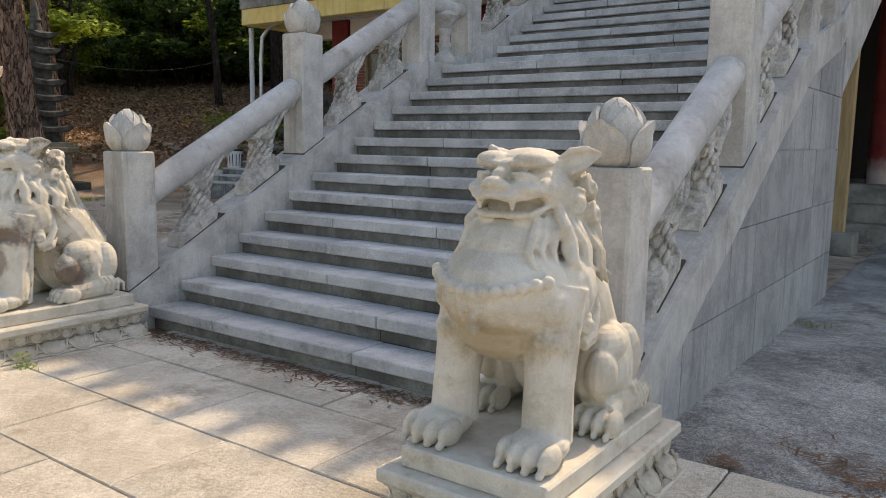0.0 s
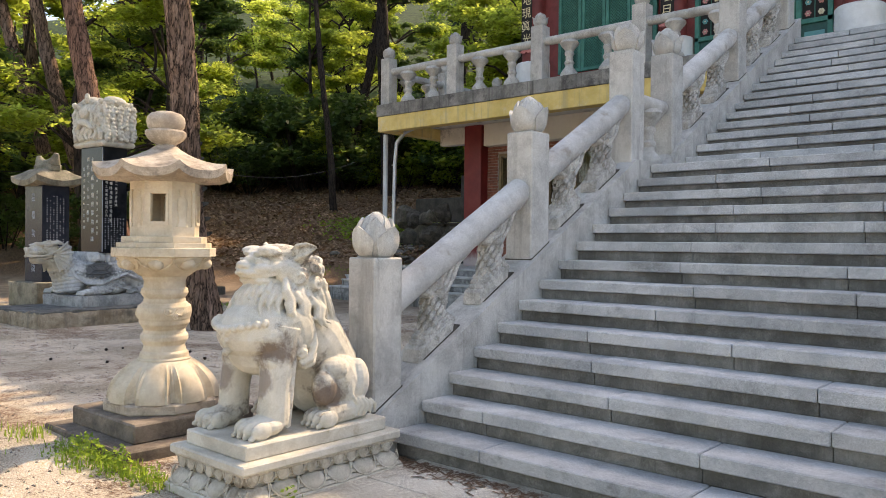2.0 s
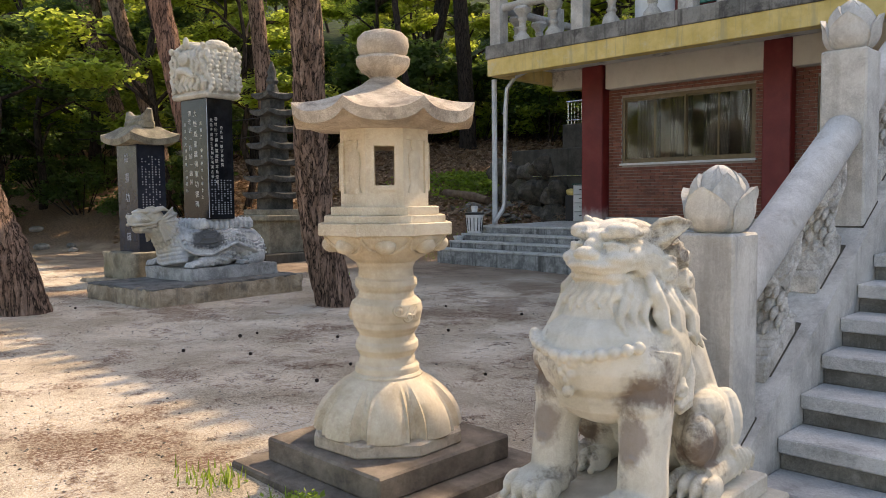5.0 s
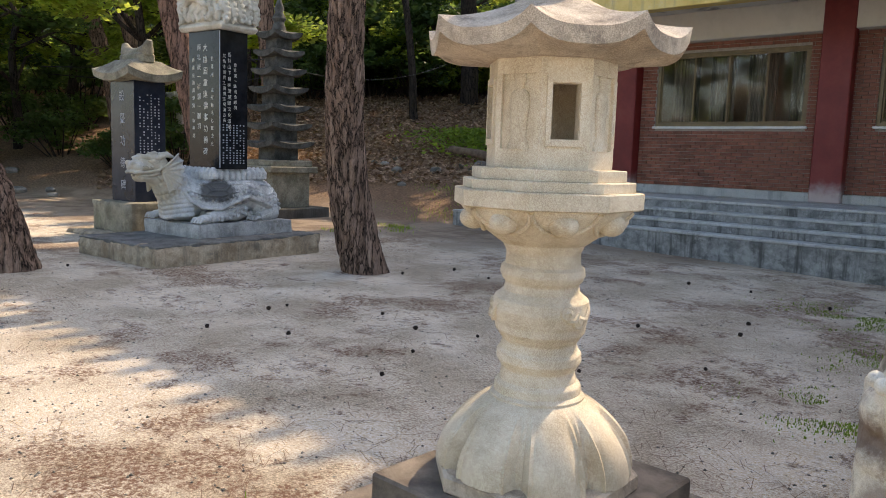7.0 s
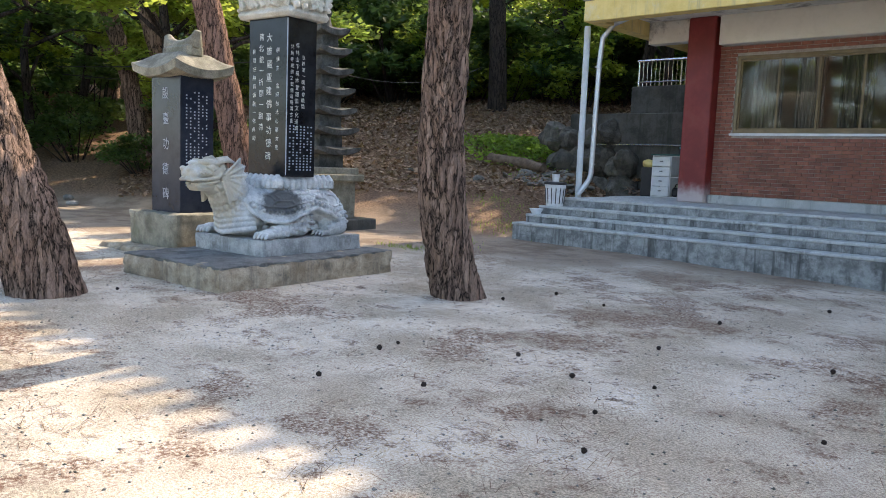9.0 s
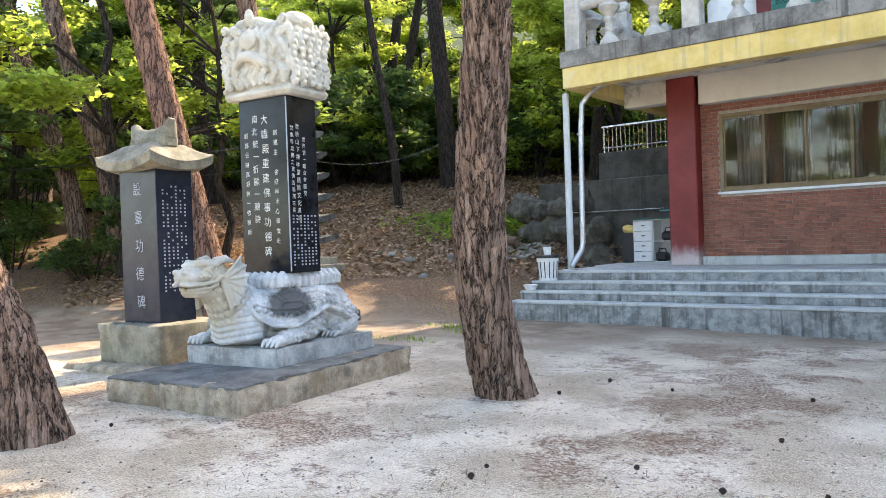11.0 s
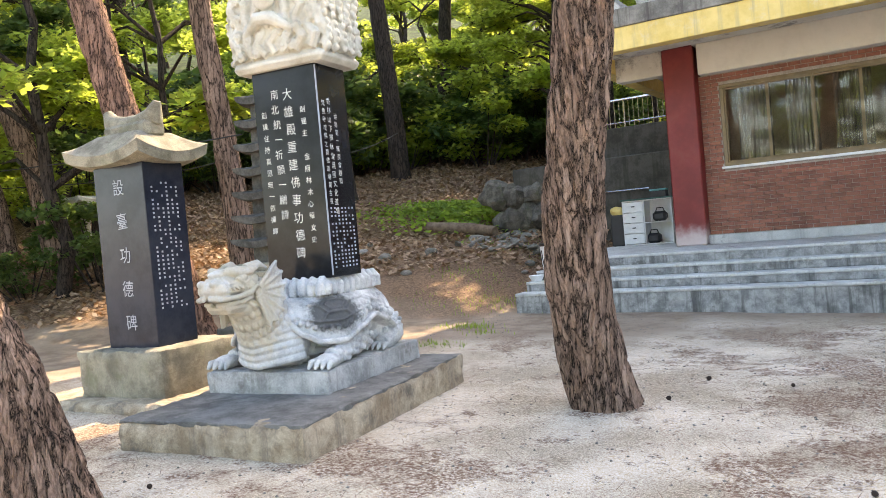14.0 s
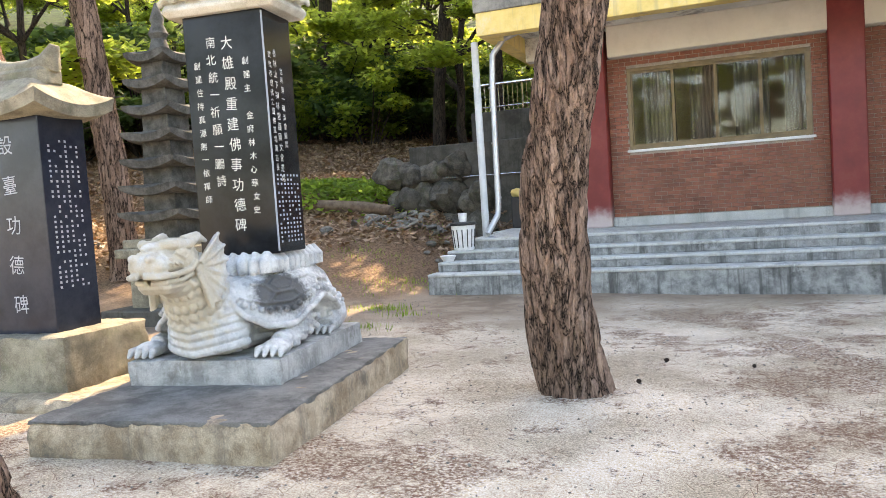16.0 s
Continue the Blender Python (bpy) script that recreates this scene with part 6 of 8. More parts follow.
def turtle_geo():
    g = Geo()
    g.ball(0, 0.12, 0.22, 0.42, 0.58, 0.25)
    g.ball(0, 0.10, 0.10, 0.44, 0.66, 0.12)
    # shell
    rings, cols = 10, 72
    vs, fs = [], []
    for i in range(rings + 1):
        for j in range(cols):
            a = 360.0 * j / cols
            vs.append(shell_point(1 if a <= 180 else -1, a if a <= 180 else 360 - a, i / rings))
    for i in range(rings):
        for j in range(cols):
            fs.append((i * cols + j, i * cols + (j + 1) % cols, (i + 1) * cols + (j + 1) % cols, (i + 1) * cols + j))
    fs.append(tuple(rings * cols + j for j in range(cols)))
    base = len(vs)
    vs += [(v.x * 0.86, 0.06 + (v.y - 0.06) * 0.86, v.z) for v in vs[:cols]]
    for j in range(cols):
        k = (j + 1) % cols
        fs.append((k, j, base + j, base + k))
    fs.append(tuple(base + j for j in range(cols - 1, -1, -1)))
    g.add(vs, fs)
    for s in (-1, 1):
        g.tube([shell_point(s, 6 * k, 0.0, 0.045) for k in range(2, 29)], 0.024, 9)
        for k in range(30):
            g.ball(*shell_point(s, 14 + 5.2 * k, 0.17, 0.020), 0.024, n=9, k=7)
        g.tube([shell_point(s, 6 * k, 0.27, 0.012) for k in range(2, 29)], 0.010, 7)
        # hexagon scutes, double lined, with ridges out to the rim
        for cd in (57, 100, 142):
            for dw, tw, r in ((15, 0.24, 0.013), (9.5, 0.14, 0.008)):
                hexa = [shell_point(s, cd + dw * math.cos(math.pi * k / 3), 0.60 + tw * math.sin(math.pi * k / 3) * 0.9, 0.010) for k in range(7)]
                g.tube(hexa, r, 6)
            for k in range(6):
                c, d = math.cos(math.pi * k / 3), math.sin(math.pi * k / 3)
                g.tube([shell_point(s, cd + 15 * c, 0.60 + 0.216 * d, 0.010), shell_point(s, cd + 23 * c, max(0.28, min(0.98, 0.60 + 0.40 * d)), 0.010)], 0.013, 6)
        # foreleg under its arch, scaled, with claws
        g.ball(s * 0.41, -0.02, 0.17, 0.13, 0.19, 0.17, (25, 0, 0))
        g.tube([(s * 0.43, -0.04, 0.16), (s * 0.48, -0.28, 0.10), (s * 0.50, -0.50, 0.065)], [0.13, 0.090, 0.080], 14)
        g.ball(s * 0.51, -0.57, 0.055, 0.11, 0.10, 0.06)
        for i in range(4):
            g.tube([(s * 0.51 + (i - 1.5) * 0.055, -0.60, 0.06), (s * 0.51 + (i - 1.5) * 0.06, -0.675, 0.055), (s * 0.51 + (i - 1.5) * 0.062, -0.715, 0.012)], [0.028, 0.030, 0.012], 8)
        for i in range(8):
            for k in range(6):
                a = radians(-25 + 29 * k + 14 * (i % 2))
                y = 0.06 - 0.066 * i
                r = 0.136 - 0.010 * i
                zc = 0.165 - 0.015 * i
                g.ball(s * (0.415 + 0.012 * i + r * math.cos(a)), y, zc + r * math.sin(a) * 1.1, 0.026, 0.034, 0.026, n=7, k=5)
        g.ball(s * 0.40, 0.50, 0.17, 0.15, 0.24, 0.17)
        g.tube([(s * 0.45, 0.58, 0.12), (s * 0.50, 0.42, 0.07), (s * 0.51, 0.30, 0.05)], [0.13, 0.09, 0.07], 12)
        for i in range(4):
            g.tube([(s * 0.51 + (i - 1.5) * 0.05, 0.27, 0.05), (s * 0.51 + (i - 1.5) * 0.055, 0.20, 0.05), (s * 0.51 + (i - 1.5) * 0.056, 0.165, 0.01)], [0.026, 0.026, 0.01], 8)
        for i in range(5):
            for k in range(5):
                a = radians(-10 + 30 * k + 15 * (i % 2))
                e = math.sqrt(max(0.1, 1 - ((0.075 * i - 0.14) / 0.24) ** 2))
                g.ball(s * (0.42 + 0.135 * e * math.cos(a)), 0.36 + 0.075 * i, 0.18 + 0.160 * e * math.sin(a), 0.024, 0.034, 0.024, n=7, k=5)
    # chest and neck
    neck = [Vector(p) for p in ((0, -0.25, 0.24), (0, -0.48, 0.27), (0, -0.66, 0.40), (0, -0.79, 0.55), (0, -0.87, 0.69))]
    rads = [0.29, 0.275, 0.24, 0.20, 0.165]
    g.tube(neck, rads, 22)
    g.ball(0, -0.56, 0.19, 0.31, 0.24, 0.19)
    for i in range(5):
        z, r = 0.055 + 0.058 * i, 0.305 - 0.010 * i
        g.tube([(r * math.sin(radians(q)), -0.53 - (0.275 + 0.010 * i) * math.cos(radians(q)), z + 0.05 * abs(math.sin(radians(q)))) for q in range(-80, 81, 16)], 0.033, 8)
    for i in range(9):
        u = 0.6 + i * 0.36
        k = min(3, int(u))
        c = neck[k].lerp(neck[k + 1], u - k)
        r = rads[k] + (rads[k + 1] - rads[k]) * (u - k)
        d = (neck[k + 1] - neck[k]).normalized()
        up = Vector((1, 0, 0)).cross(d)
        n_ = 22
        for j in range(n_):
            a = 2 * math.pi * (j + 0.5 * (i % 2)) / n_
            q = c + (Vector((1, 0, 0)) * math.cos(a) + up * math.sin(a)) * r * 0.93
            g.ball(*q, r * 0.16, r * 0.16, r * 0.15 + 0.012, n=8, k=5)
    # head: blunt snout, heavy brow, scaly fan behind the jaw
    dz = -0.065
    g.ball(0, -0.97, 0.80 + dz, 0.17, 0.20, 0.14)
    g.box(-0.135, 0.135, -1.25, -0.92, 0.70 + dz, 0.865 + dz, 0.05)
    g.ball(0, -1.22, 0.775 + dz, 0.14, 0.095, 0.085)
    g.box(-0.125, 0.125, -1.22, -0.86, 0.585 + dz, 0.685 + dz, 0.04)
    g.ball(0, -1.10, 0.885 + dz, 0.075, 0.17, 0.040)
    g.ball(0, -0.93, 0.64 + dz, 0.15, 0.15, 0.11)
    for s in (-1, 1):
        fan = []
        for i in range(25):
            deg = -78 + 5.2 * i
            a = radians(deg)
            reach = 0.27 + 0.022 * abs(math.cos(math.pi * i / 4))
            fan.append((reach * math.cos(a), reach * math.sin(a)))
        c = Vector((s * 0.15, -0.96, 0.735 + dz))
        M = Matrix(((0, 0, s, c.x), (1, 0, 0, c.y), (0, 1, 0, c.z), (0, 0, 0, 1)))
        vs = [(0, 0, 0), (0, 0, 0.03)] + [(y, z, 0.055) for y, z in fan] + [(y, z, 0.085) for y, z in fan]
        fs = []
        for i in range(24):
            fs += [(0, 2 + i + 1, 2 + i), (1, 27 + i, 27 + i + 1), (2 + i, 2 + i + 1, 27 + i + 1, 27 + i)]
        fs += [(0, 2, 27, 1), (0, 1, 51, 26)]
        g.add(vs, fs if s > 0 else [f[::-1] for f in fs], M)
        for i in range(0, 25, 4):
            y, z = fan[i]
            g.tube([M @ Vector((y * 0.15, z * 0.15, 0.035)), M @ Vector((y * 0.6, z * 0.6, 0.068)), M @ Vector((y * 1.02, z * 1.02, 0.088))], [0.020, 0.016, 0.014], 7)
        g.ball(s * 0.135, -1.05, 0.845 + dz, 0.034, 0.050, 0.036)
        g.tube([(s * 0.13, -1.12, 0.855 + dz), (s * 0.155, -1.05, 0.808 + dz), (s * 0.155, -0.98, 0.85 + dz)], 0.013, 7)
        g.tube([(s * 0.05, -1.16, 0.90 + dz), (s * 0.125, -1.09, 0.905 + dz), (s * 0.16, -0.99, 0.895 + dz), (s * 0.15, -0.88, 0.92 + dz)], [0.028, 0.036, 0.034, 0.014], 8)
        g.tube([(s * 0.10, -0.97, 0.91 + dz), (s * 0.13, -0.86, 0.935 + dz), (s * 0.14, -0.76, 0.90 + dz)], [0.045, 0.040, 0.012], 9)
        g.ball(s * 0.06, -1.285, 0.825 + dz, 0.036, 0.034, 0.030)
        g.tube([(s * 0.02, -1.315, 0.715 + dz), (s * 0.11, -1.275, 0.705 + dz), (s * 0.15, -1.15, 0.71 + dz), (s * 0.165, -1.00, 0.73 + dz), (s * 0.18, -0.95, 0.78 + dz)], 0.021, 8)
        g.tube([(s * 0.02, -1.235, 0.665 + dz), (s * 0.11, -1.20, 0.665 + dz), (s * 0.145, -1.08, 0.67 + dz), (s * 0.16, -0.98, 0.70 + dz)], 0.018, 7)
        for i in range(5):
            g.tube([(s * (0.15 - 0.006 * i), -1.20 + 0.05 * i, 0.79 + dz), (s * 0.155, -1.17 + 0.05 * i, 0.765 + dz)], 0.010, 6)
            g.tube([(s * 0.13, -1.00 + 0.03 * i, 0.66 + dz), (s * 0.15, -0.96 + 0.03 * i, 0.62 + dz), (s * 0.13, -0.93 + 0.03 * i, 0.57 + dz)], [0.018, 0.020, 0.006], 7)
    # ribbed saddle under the stele
    g.box(-0.405, 0.405, -0.37, 0.52, 0.53, 0.70, 0.05)
    for i in range(9):
        x = -0.36 + 0.09 * i
        for y, d in ((-0.375, 1), (0.525, -1)):
            g.tube([(x, y, 0.56), (x, y + 0.005 * d, 0.64), (x, y + 0.05 * d, 0.71)], [0.036, 0.042, 0.026], 9)
    for i in range(10):
        y = -0.33 + 0.09 * i
        for s in (-1, 1):
            g.tube([(s * 0.41, y, 0.56), (s * 0.408, y, 0.64), (s * 0.36, y, 0.71)], [0.036, 0.042, 0.026], 9)
    return g


TURTLE_SKIN = patina(TURTLE, "weathered_turtle_granite", (0.47, -0.34, 0.41), (0.24, 0.27, 0.17), (0.05, 0.053, 0.055), 0.9)
TURTLE_SKIN = patina(TURTLE_SKIN, "warm_stained_turtle_granite", (0.0, -1.0, 0.55), (0.40, 0.40, 0.50), (0.50, 0.42, 0.27), 0.6)
sculpted("turtle_statue", turtle_geo(), TURTLE_SKIN, 0.0075, 0, "crouching granite dragon-headed turtle that bears a stele", "statue", turned(0, 0.02, 0.703))

SM = pose(-14.62, 5.72, 0, 0, 0, 6.5)
stele = thing("stele", "tall polished black stele with white engraved characters", "stele", m=SM)
part("slab", Geo().box(-0.325, 0.325, -0.225, 0.225, 1.40, 3.19, 0.006), STELE, stele)
for s, (words, size, x, z) in enumerate((("大雄殿重建佛事功德碑", 0.105, 0.03, 2.93), ("南北統一祈願一鵬詩", 0.088, -0.105, 2.95), ("創建主 金府林木心華女史", 0.062, 0.17, 2.80), ("創建住持真源無一依禪師", 0.062, -0.225, 2.80))):
    lettering(words, size, pose(x, -0.2275, z, 90, 0, 0), LETTER, stele, 1.42 if s == 0 else (1.45 if s == 1 else 1.60), "white engraved characters")
for k, (words, size, y, z) in enumerate((("世界第一曠濟會顧問", 0.055, 0.02, 2.74), ("香林山下禪林堂護國文化道場", 0.062, -0.075, 2.86), ("梵魚寺成佛之寶佛道場萬古長", 0.055, -0.155, 2.84))):
    lettering(words, size, pose(0.3275, y, z, 90, 0, 90), LETTER, stele, 1.25, "white engraved characters")
bars = Geo()
r3 = random.Random(5)
for j in range(7):
    for i in range(16):
        y, z = -0.17 + 0.055 * j, 1.98 - 0.033 * i
        if r3.random() < 0.85:
            bars.box(0.3255, 0.3268, y - 0.012, y + 0.012, z - 0.010, z + 0.006, 0.0004)
part("small_writing", bars, LETTER_GREY, stele, "rows of small illegible characters", 0)["kind"] = "stuff"
bars = Geo()
bars.box(0.315, 0.3265, -0.2262, -0.2175, 1.42, 3.17, 0.0005)
part("edge_line", bars, LETTER_GREY, stele, "thin pale line along one edge", 0)


def capstone_geo():
    """Coiled dragons in high relief on a rounded block."""
    g = Geo()
    g.box(-0.50, 0.50, -0.33, 0.33, 0.05, 0.72, 0.10)
    g.box(-0.51, 0.51, -0.34, 0.34, 0.0, 0.10, 0.04)
    r = random.Random(11)
    for i in range(7):
        x = -0.42 + 0.14 * i
        for s in (-1, 1):
            pts = [(x + 0.05 * math.sin(2.3 * k + i), s * (0.32 + 0.02 * math.sin(k * 1.7)), 0.12 + 0.09 * k) for k in range(7)]
            g.tube(pts + [(x * 0.9, s * 0.15, 0.78)], [0.04, 0.05, 0.05, 0.055, 0.05, 0.045, 0.04, 0.05], 8)
    for i in range(5):
        y = -0.26 + 0.13 * i
        for s in (-1, 1):
            pts = [(s * (0.49 + 0.02 * math.sin(k * 1.7)), y + 0.035 * math.sin(2.0 * k + i), 0.12 + 0.09 * k) for k in range(7)]
            g.tube(pts + [(s * 0.34, y, 0.77)], [0.045, 0.05, 0.06, 0.06, 0.055, 0.05, 0.045, 0.05], 8)
            for k in range(9):
                g.ball(s * 0.545, y + 0.03 * math.sin(k), 0.12 + 0.065 * k, 0.022, 0.04, 0.03, n=7, k=5)
    for _ in range(46):
        x, z = r.uniform(-0.46, 0.46), r.uniform(0.1, 0.75)
        curl(g, x, -0.345, z, r.uniform(0.028, 0.05), 11, (0, -1, 0))
    for _ in range(26):
        y, z = r.uniform(-0.28, 0.28), r.uniform(0.1, 0.75)
        curl(g, 0.52, y, z, r.uniform(0.025, 0.045), 11, (1, 0, 0))
    g.tube([(-0.30, -0.36, 0.30), (-0.12, -0.40, 0.42), (0.05, -0.40, 0.40), (0.25, -0.37, 0.28)], [0.03, 0.06, 0.06, 0.03], 9)
    g.ball(-0.02, -0.40, 0.58, 0.13, 0.06, 0.10)
    for i in range(9):
        g.ball(-0.42 + 0.105 * i, -0.05, 0.77 + 0.05 * math.sin(i * 0.8), 0.10, 0.24, 0.09, n=9, k=6)
    g.ball(-0.12, -0.27, 0.86, 0.055, 0.05, 0.08)
    return g


sculpted("dragon_capstone", capstone_geo(), CAPSTONE, 0.008, 0, "white carved dragon capstone on the black stele", "capstone", SM @ pose(0, 0, 3.185) @ Matrix.Diagonal((0.90, 0.92, 0.98, 1)))

# ---- second stele ----
S2 = pose(-16.74, 5.62, 0, 0, 0, 3.0)
pl2 = thing("stone_platform", "mossy granite block on a flat slab under the blue-black stele", "base slab", m=S2)
part("slab", rough_block(-1.0, 1.0, -0.70, 0.95, 0.12, 0.38, 0.06, 0.025, 1.0), CONCRETE_BROWN, pl2)
part("block", rough_block(-0.60, 0.60, -0.45, 0.55, 0.36, 0.83, 0.05, 0.012, 3.0), MOSSY, pl2)
st2 = thing("stele", "blue-black stele with engraved characters under a stone roof", "stele", m=S2)
part("slab", Geo().box(-0.35, 0.35, -0.25, 0.25, 0.825, 2.62, 0.006), STELE_BLUE, st2)
lettering("設臺功德碑", 0.17, pose(0.0, -0.2525, 2.34, 90, 0, 0), LETTER_GREY, st2, 1.95, "pale engraved characters")
bars = Geo()
for j in range(6):
    for i in range(30):
        y, z = -0.16 + 0.06 * j, 2.42 - 0.042 * i
        if r3.random() < 0.8 - 0.05 * j:
            bars.box(0.3505, 0.352, y - 0.011, y + 0.011, z - 0.012, z + 0.008, 0.0004)
part("small_writing", bars, LETTER_GREY, st2, "rows of small illegible characters", 0)["kind"] = "stuff"


def stone_roof(w, d, h, z0):
    """A hipped stone roof with upturned eaves and a ridge block."""
    g = Geo()
    n = 25
    vs, fs = [], []
    for j in range(n):
        for i in range(n):
            u, v = -1 + 2 * i / (n - 1), -1 + 2 * j / (n - 1)
            e = max(abs(u), abs(v))
            z = z0 + h * (1 - e) ** 1.0 * 0.85 + 0.10 * (u * v) ** 2 * 1.0 + 0.10
            vs.append((u * w, v * d, min(z, z0 + h * 0.62)))
    m = len(vs)
    for j in range(n):
        for i in range(n):
            u, v = -1 + 2 * i / (n - 1), -1 + 2 * j / (n - 1)
            vs.append((u * w * 0.97, v * d * 0.97, z0 + 0.09 * (u * v) ** 2))
    for j in range(n - 1):
        for i in range(n - 1):
            q = j * n + i
            fs.append((q, q + 1, q + n + 1, q + n))
            fs.append((m + q, m + q + n, m + q + n + 1, m + q + 1))
    rim = list(range(n)) + [j * n + n - 1 for j in range(1, n)] + [(n - 1) * n + i for i in range(n - 2, -1, -1)] + [j * n for j in range(n - 2, 0, -1)]
    for a, b in zip(rim, rim[1:] + rim[:1]):
        fs.append((b, a, m + a, m + b))
    g.add(vs, fs)
    return g


roof2 = thing("stele_roof", "mossy stone roof with upturned eaves on the stele", "stone roof", m=S2)
g = stone_roof(0.54, 0.44, 0.52, 2.61)
part("eaves", g, MOSSY, roof2, smooth=50)
g = Geo()
g.tube([(-0.36, 0, 3.20), (-0.30, 0, 3.08), (-0.10, 0, 3.03), (0.10, 0, 3.03), (0.30, 0, 3.08), (0.36, 0, 3.22)], [0.05, 0.10, 0.10, 0.10, 0.10, 0.04], 12)
g.box(-0.33, 0.33, -0.13, 0.13, 2.86, 3.06, 0.05)
part("ridge", g, MOSSY, roof2)

# ---- pagoda and small lantern ----
PAGODA = material("dark_weathered_stone", (0.04, 0.04, 0.036), (0.12, 0.12, 0.11), 5.0, 0.95, 0.25, 200, 0.5, 50, (0.03, 0.032, 0.028), 0.6, 4.0)
pg = thing("stone_pagoda", "slim dark weathered stone pagoda of many storeys", "pagoda", (-18.5, 9.4, 0.25))
part("foot", Geo().box(-0.75, 0.75, -0.75, 0.75, -0.1, 0.28, 0.02), WALL_CONCRETE, pg)
part("pedestal", Geo().box(-0.46, 0.46, -0.46, 0.46, 0.27, 0.98, 0.02).box(-0.58, 0.58, -0.58, 0.58, 0.97, 1.10, 0.02).box(-0.50, 0.50, -0.50, 0.50, 1.09, 1.22, 0.02), MOSSY, pg)
for k in range(7):
    w, z = 0.52 - 0.030 * k, 1.45 + 0.36 * k
    part("body", Geo().box(-w * 0.55, w * 0.55, -w * 0.55, w * 0.55, z - 0.24, z + 0.01, 0.01), PAGODA, pg)
    g = stone_roof(w, w, 0.24, z)
    part("storey_roof", g, PAGODA, pg, smooth=50)
part("finial", Geo().lathe([(0.16, 3.75), (0.10, 3.95), (0.14, 4.02), (0.08, 4.15), (0.10, 4.22), (0.02, 4.45)], 12), PAGODA, pg)

sl = thing("stone_lantern", "small pale stone lantern among the trees", "stone lantern", (-26.6, 11.6, height(-26.6, 11.6)))
part("foot", Geo().box(-0.3, 0.3, -0.3, 0.3, -0.1, 0.45, 0.02), MOSSY, sl)
part("shaft", Geo().lathe([(0.12, 0.44), (0.10, 1.0), (0.2, 1.1)], 12), GRANITE, sl)
part("light_box", Geo().box(-0.16, 0.16, -0.16, 0.16, 1.09, 1.45, 0.02), GRANITE, sl)
part("roof", stone_roof(0.36, 0.36, 0.3, 1.44), GRANITE, sl, smooth=50)

# ---- woods ----
E0 = height(-19.8, 8.8)
pine("pine_tree", "tall leaning red pine behind the steles", [(-19.8, 8.8, E0), (-20.2, 8.5, 2.5), (-20.75, 8.1, 5.5), (-21.3, 7.8, 9.0), (-21.5, 7.8, 13.5)], [0.30, 0.27, 0.25, 0.2, 0.07], BARK_RED, 3, 64, 0.05, 0.02, 0.08)
for k, (x, y, lx, ly, r, bark) in enumerate(((-21.05, 11.1, -0.3, -0.3, 0.25, BARK), (-27.3, 10.2, -1.4, -0.9, 0.25, BARK), (-26.1, 10.57, -1.2, -0.8, 0.27, BARK), (-25.6, 23.36, -0.3, -0.1, 0.36, BARK_DARK),
                                             (-24.9, 19.6, -1.2, 0.3, 0.14, BARK_DARK), (-27.5, 29.74, 0.4, 0.3, 0.34, BARK_DARK), (-29.0, 24.0, 1.0, 0.5, 0.22, BARK_DARK), (-31.5, 17.0, -1.0, 0.4, 0.26, BARK_DARK),
                                             (-34.0, 12.5, -0.6, -0.5, 0.28, BARK), (-37.5, 20.5, 0.8, 0.2, 0.25, BARK_DARK), (-20.5, 25.0, 0.6, 0.2, 0.22, BARK_DARK), (-18.3, 30.0, -0.4, 0.5, 0.25, BARK_DARK),
                                             (-33.0, 28.0, 0.5, 0.6, 0.28, BARK_DARK), (-40.0, 9.0, -0.8, -0.3, 0.28, BARK))):
    z = height(x, y)
    pine("pine_tree", "tall dark pine trunk on the wooded slope" if bark is BARK_DARK else "tall grey-brown pine at the edge of the wood", [(x, y, z), (x + lx * 0.25, y + ly * 0.25, z + 2.4), (x + lx, y + ly, z + 6.0), (x + lx * 1.6, y + ly * 1.6, z + 10), (x + lx * 1.8, y + ly * 1.8, z + 14)],
         [r, r * 0.9, r * 0.8, r * 0.6, 0.05], bark, 20 + k, 24, 0.12, 0.02, 0.08, pads=20, per=110)


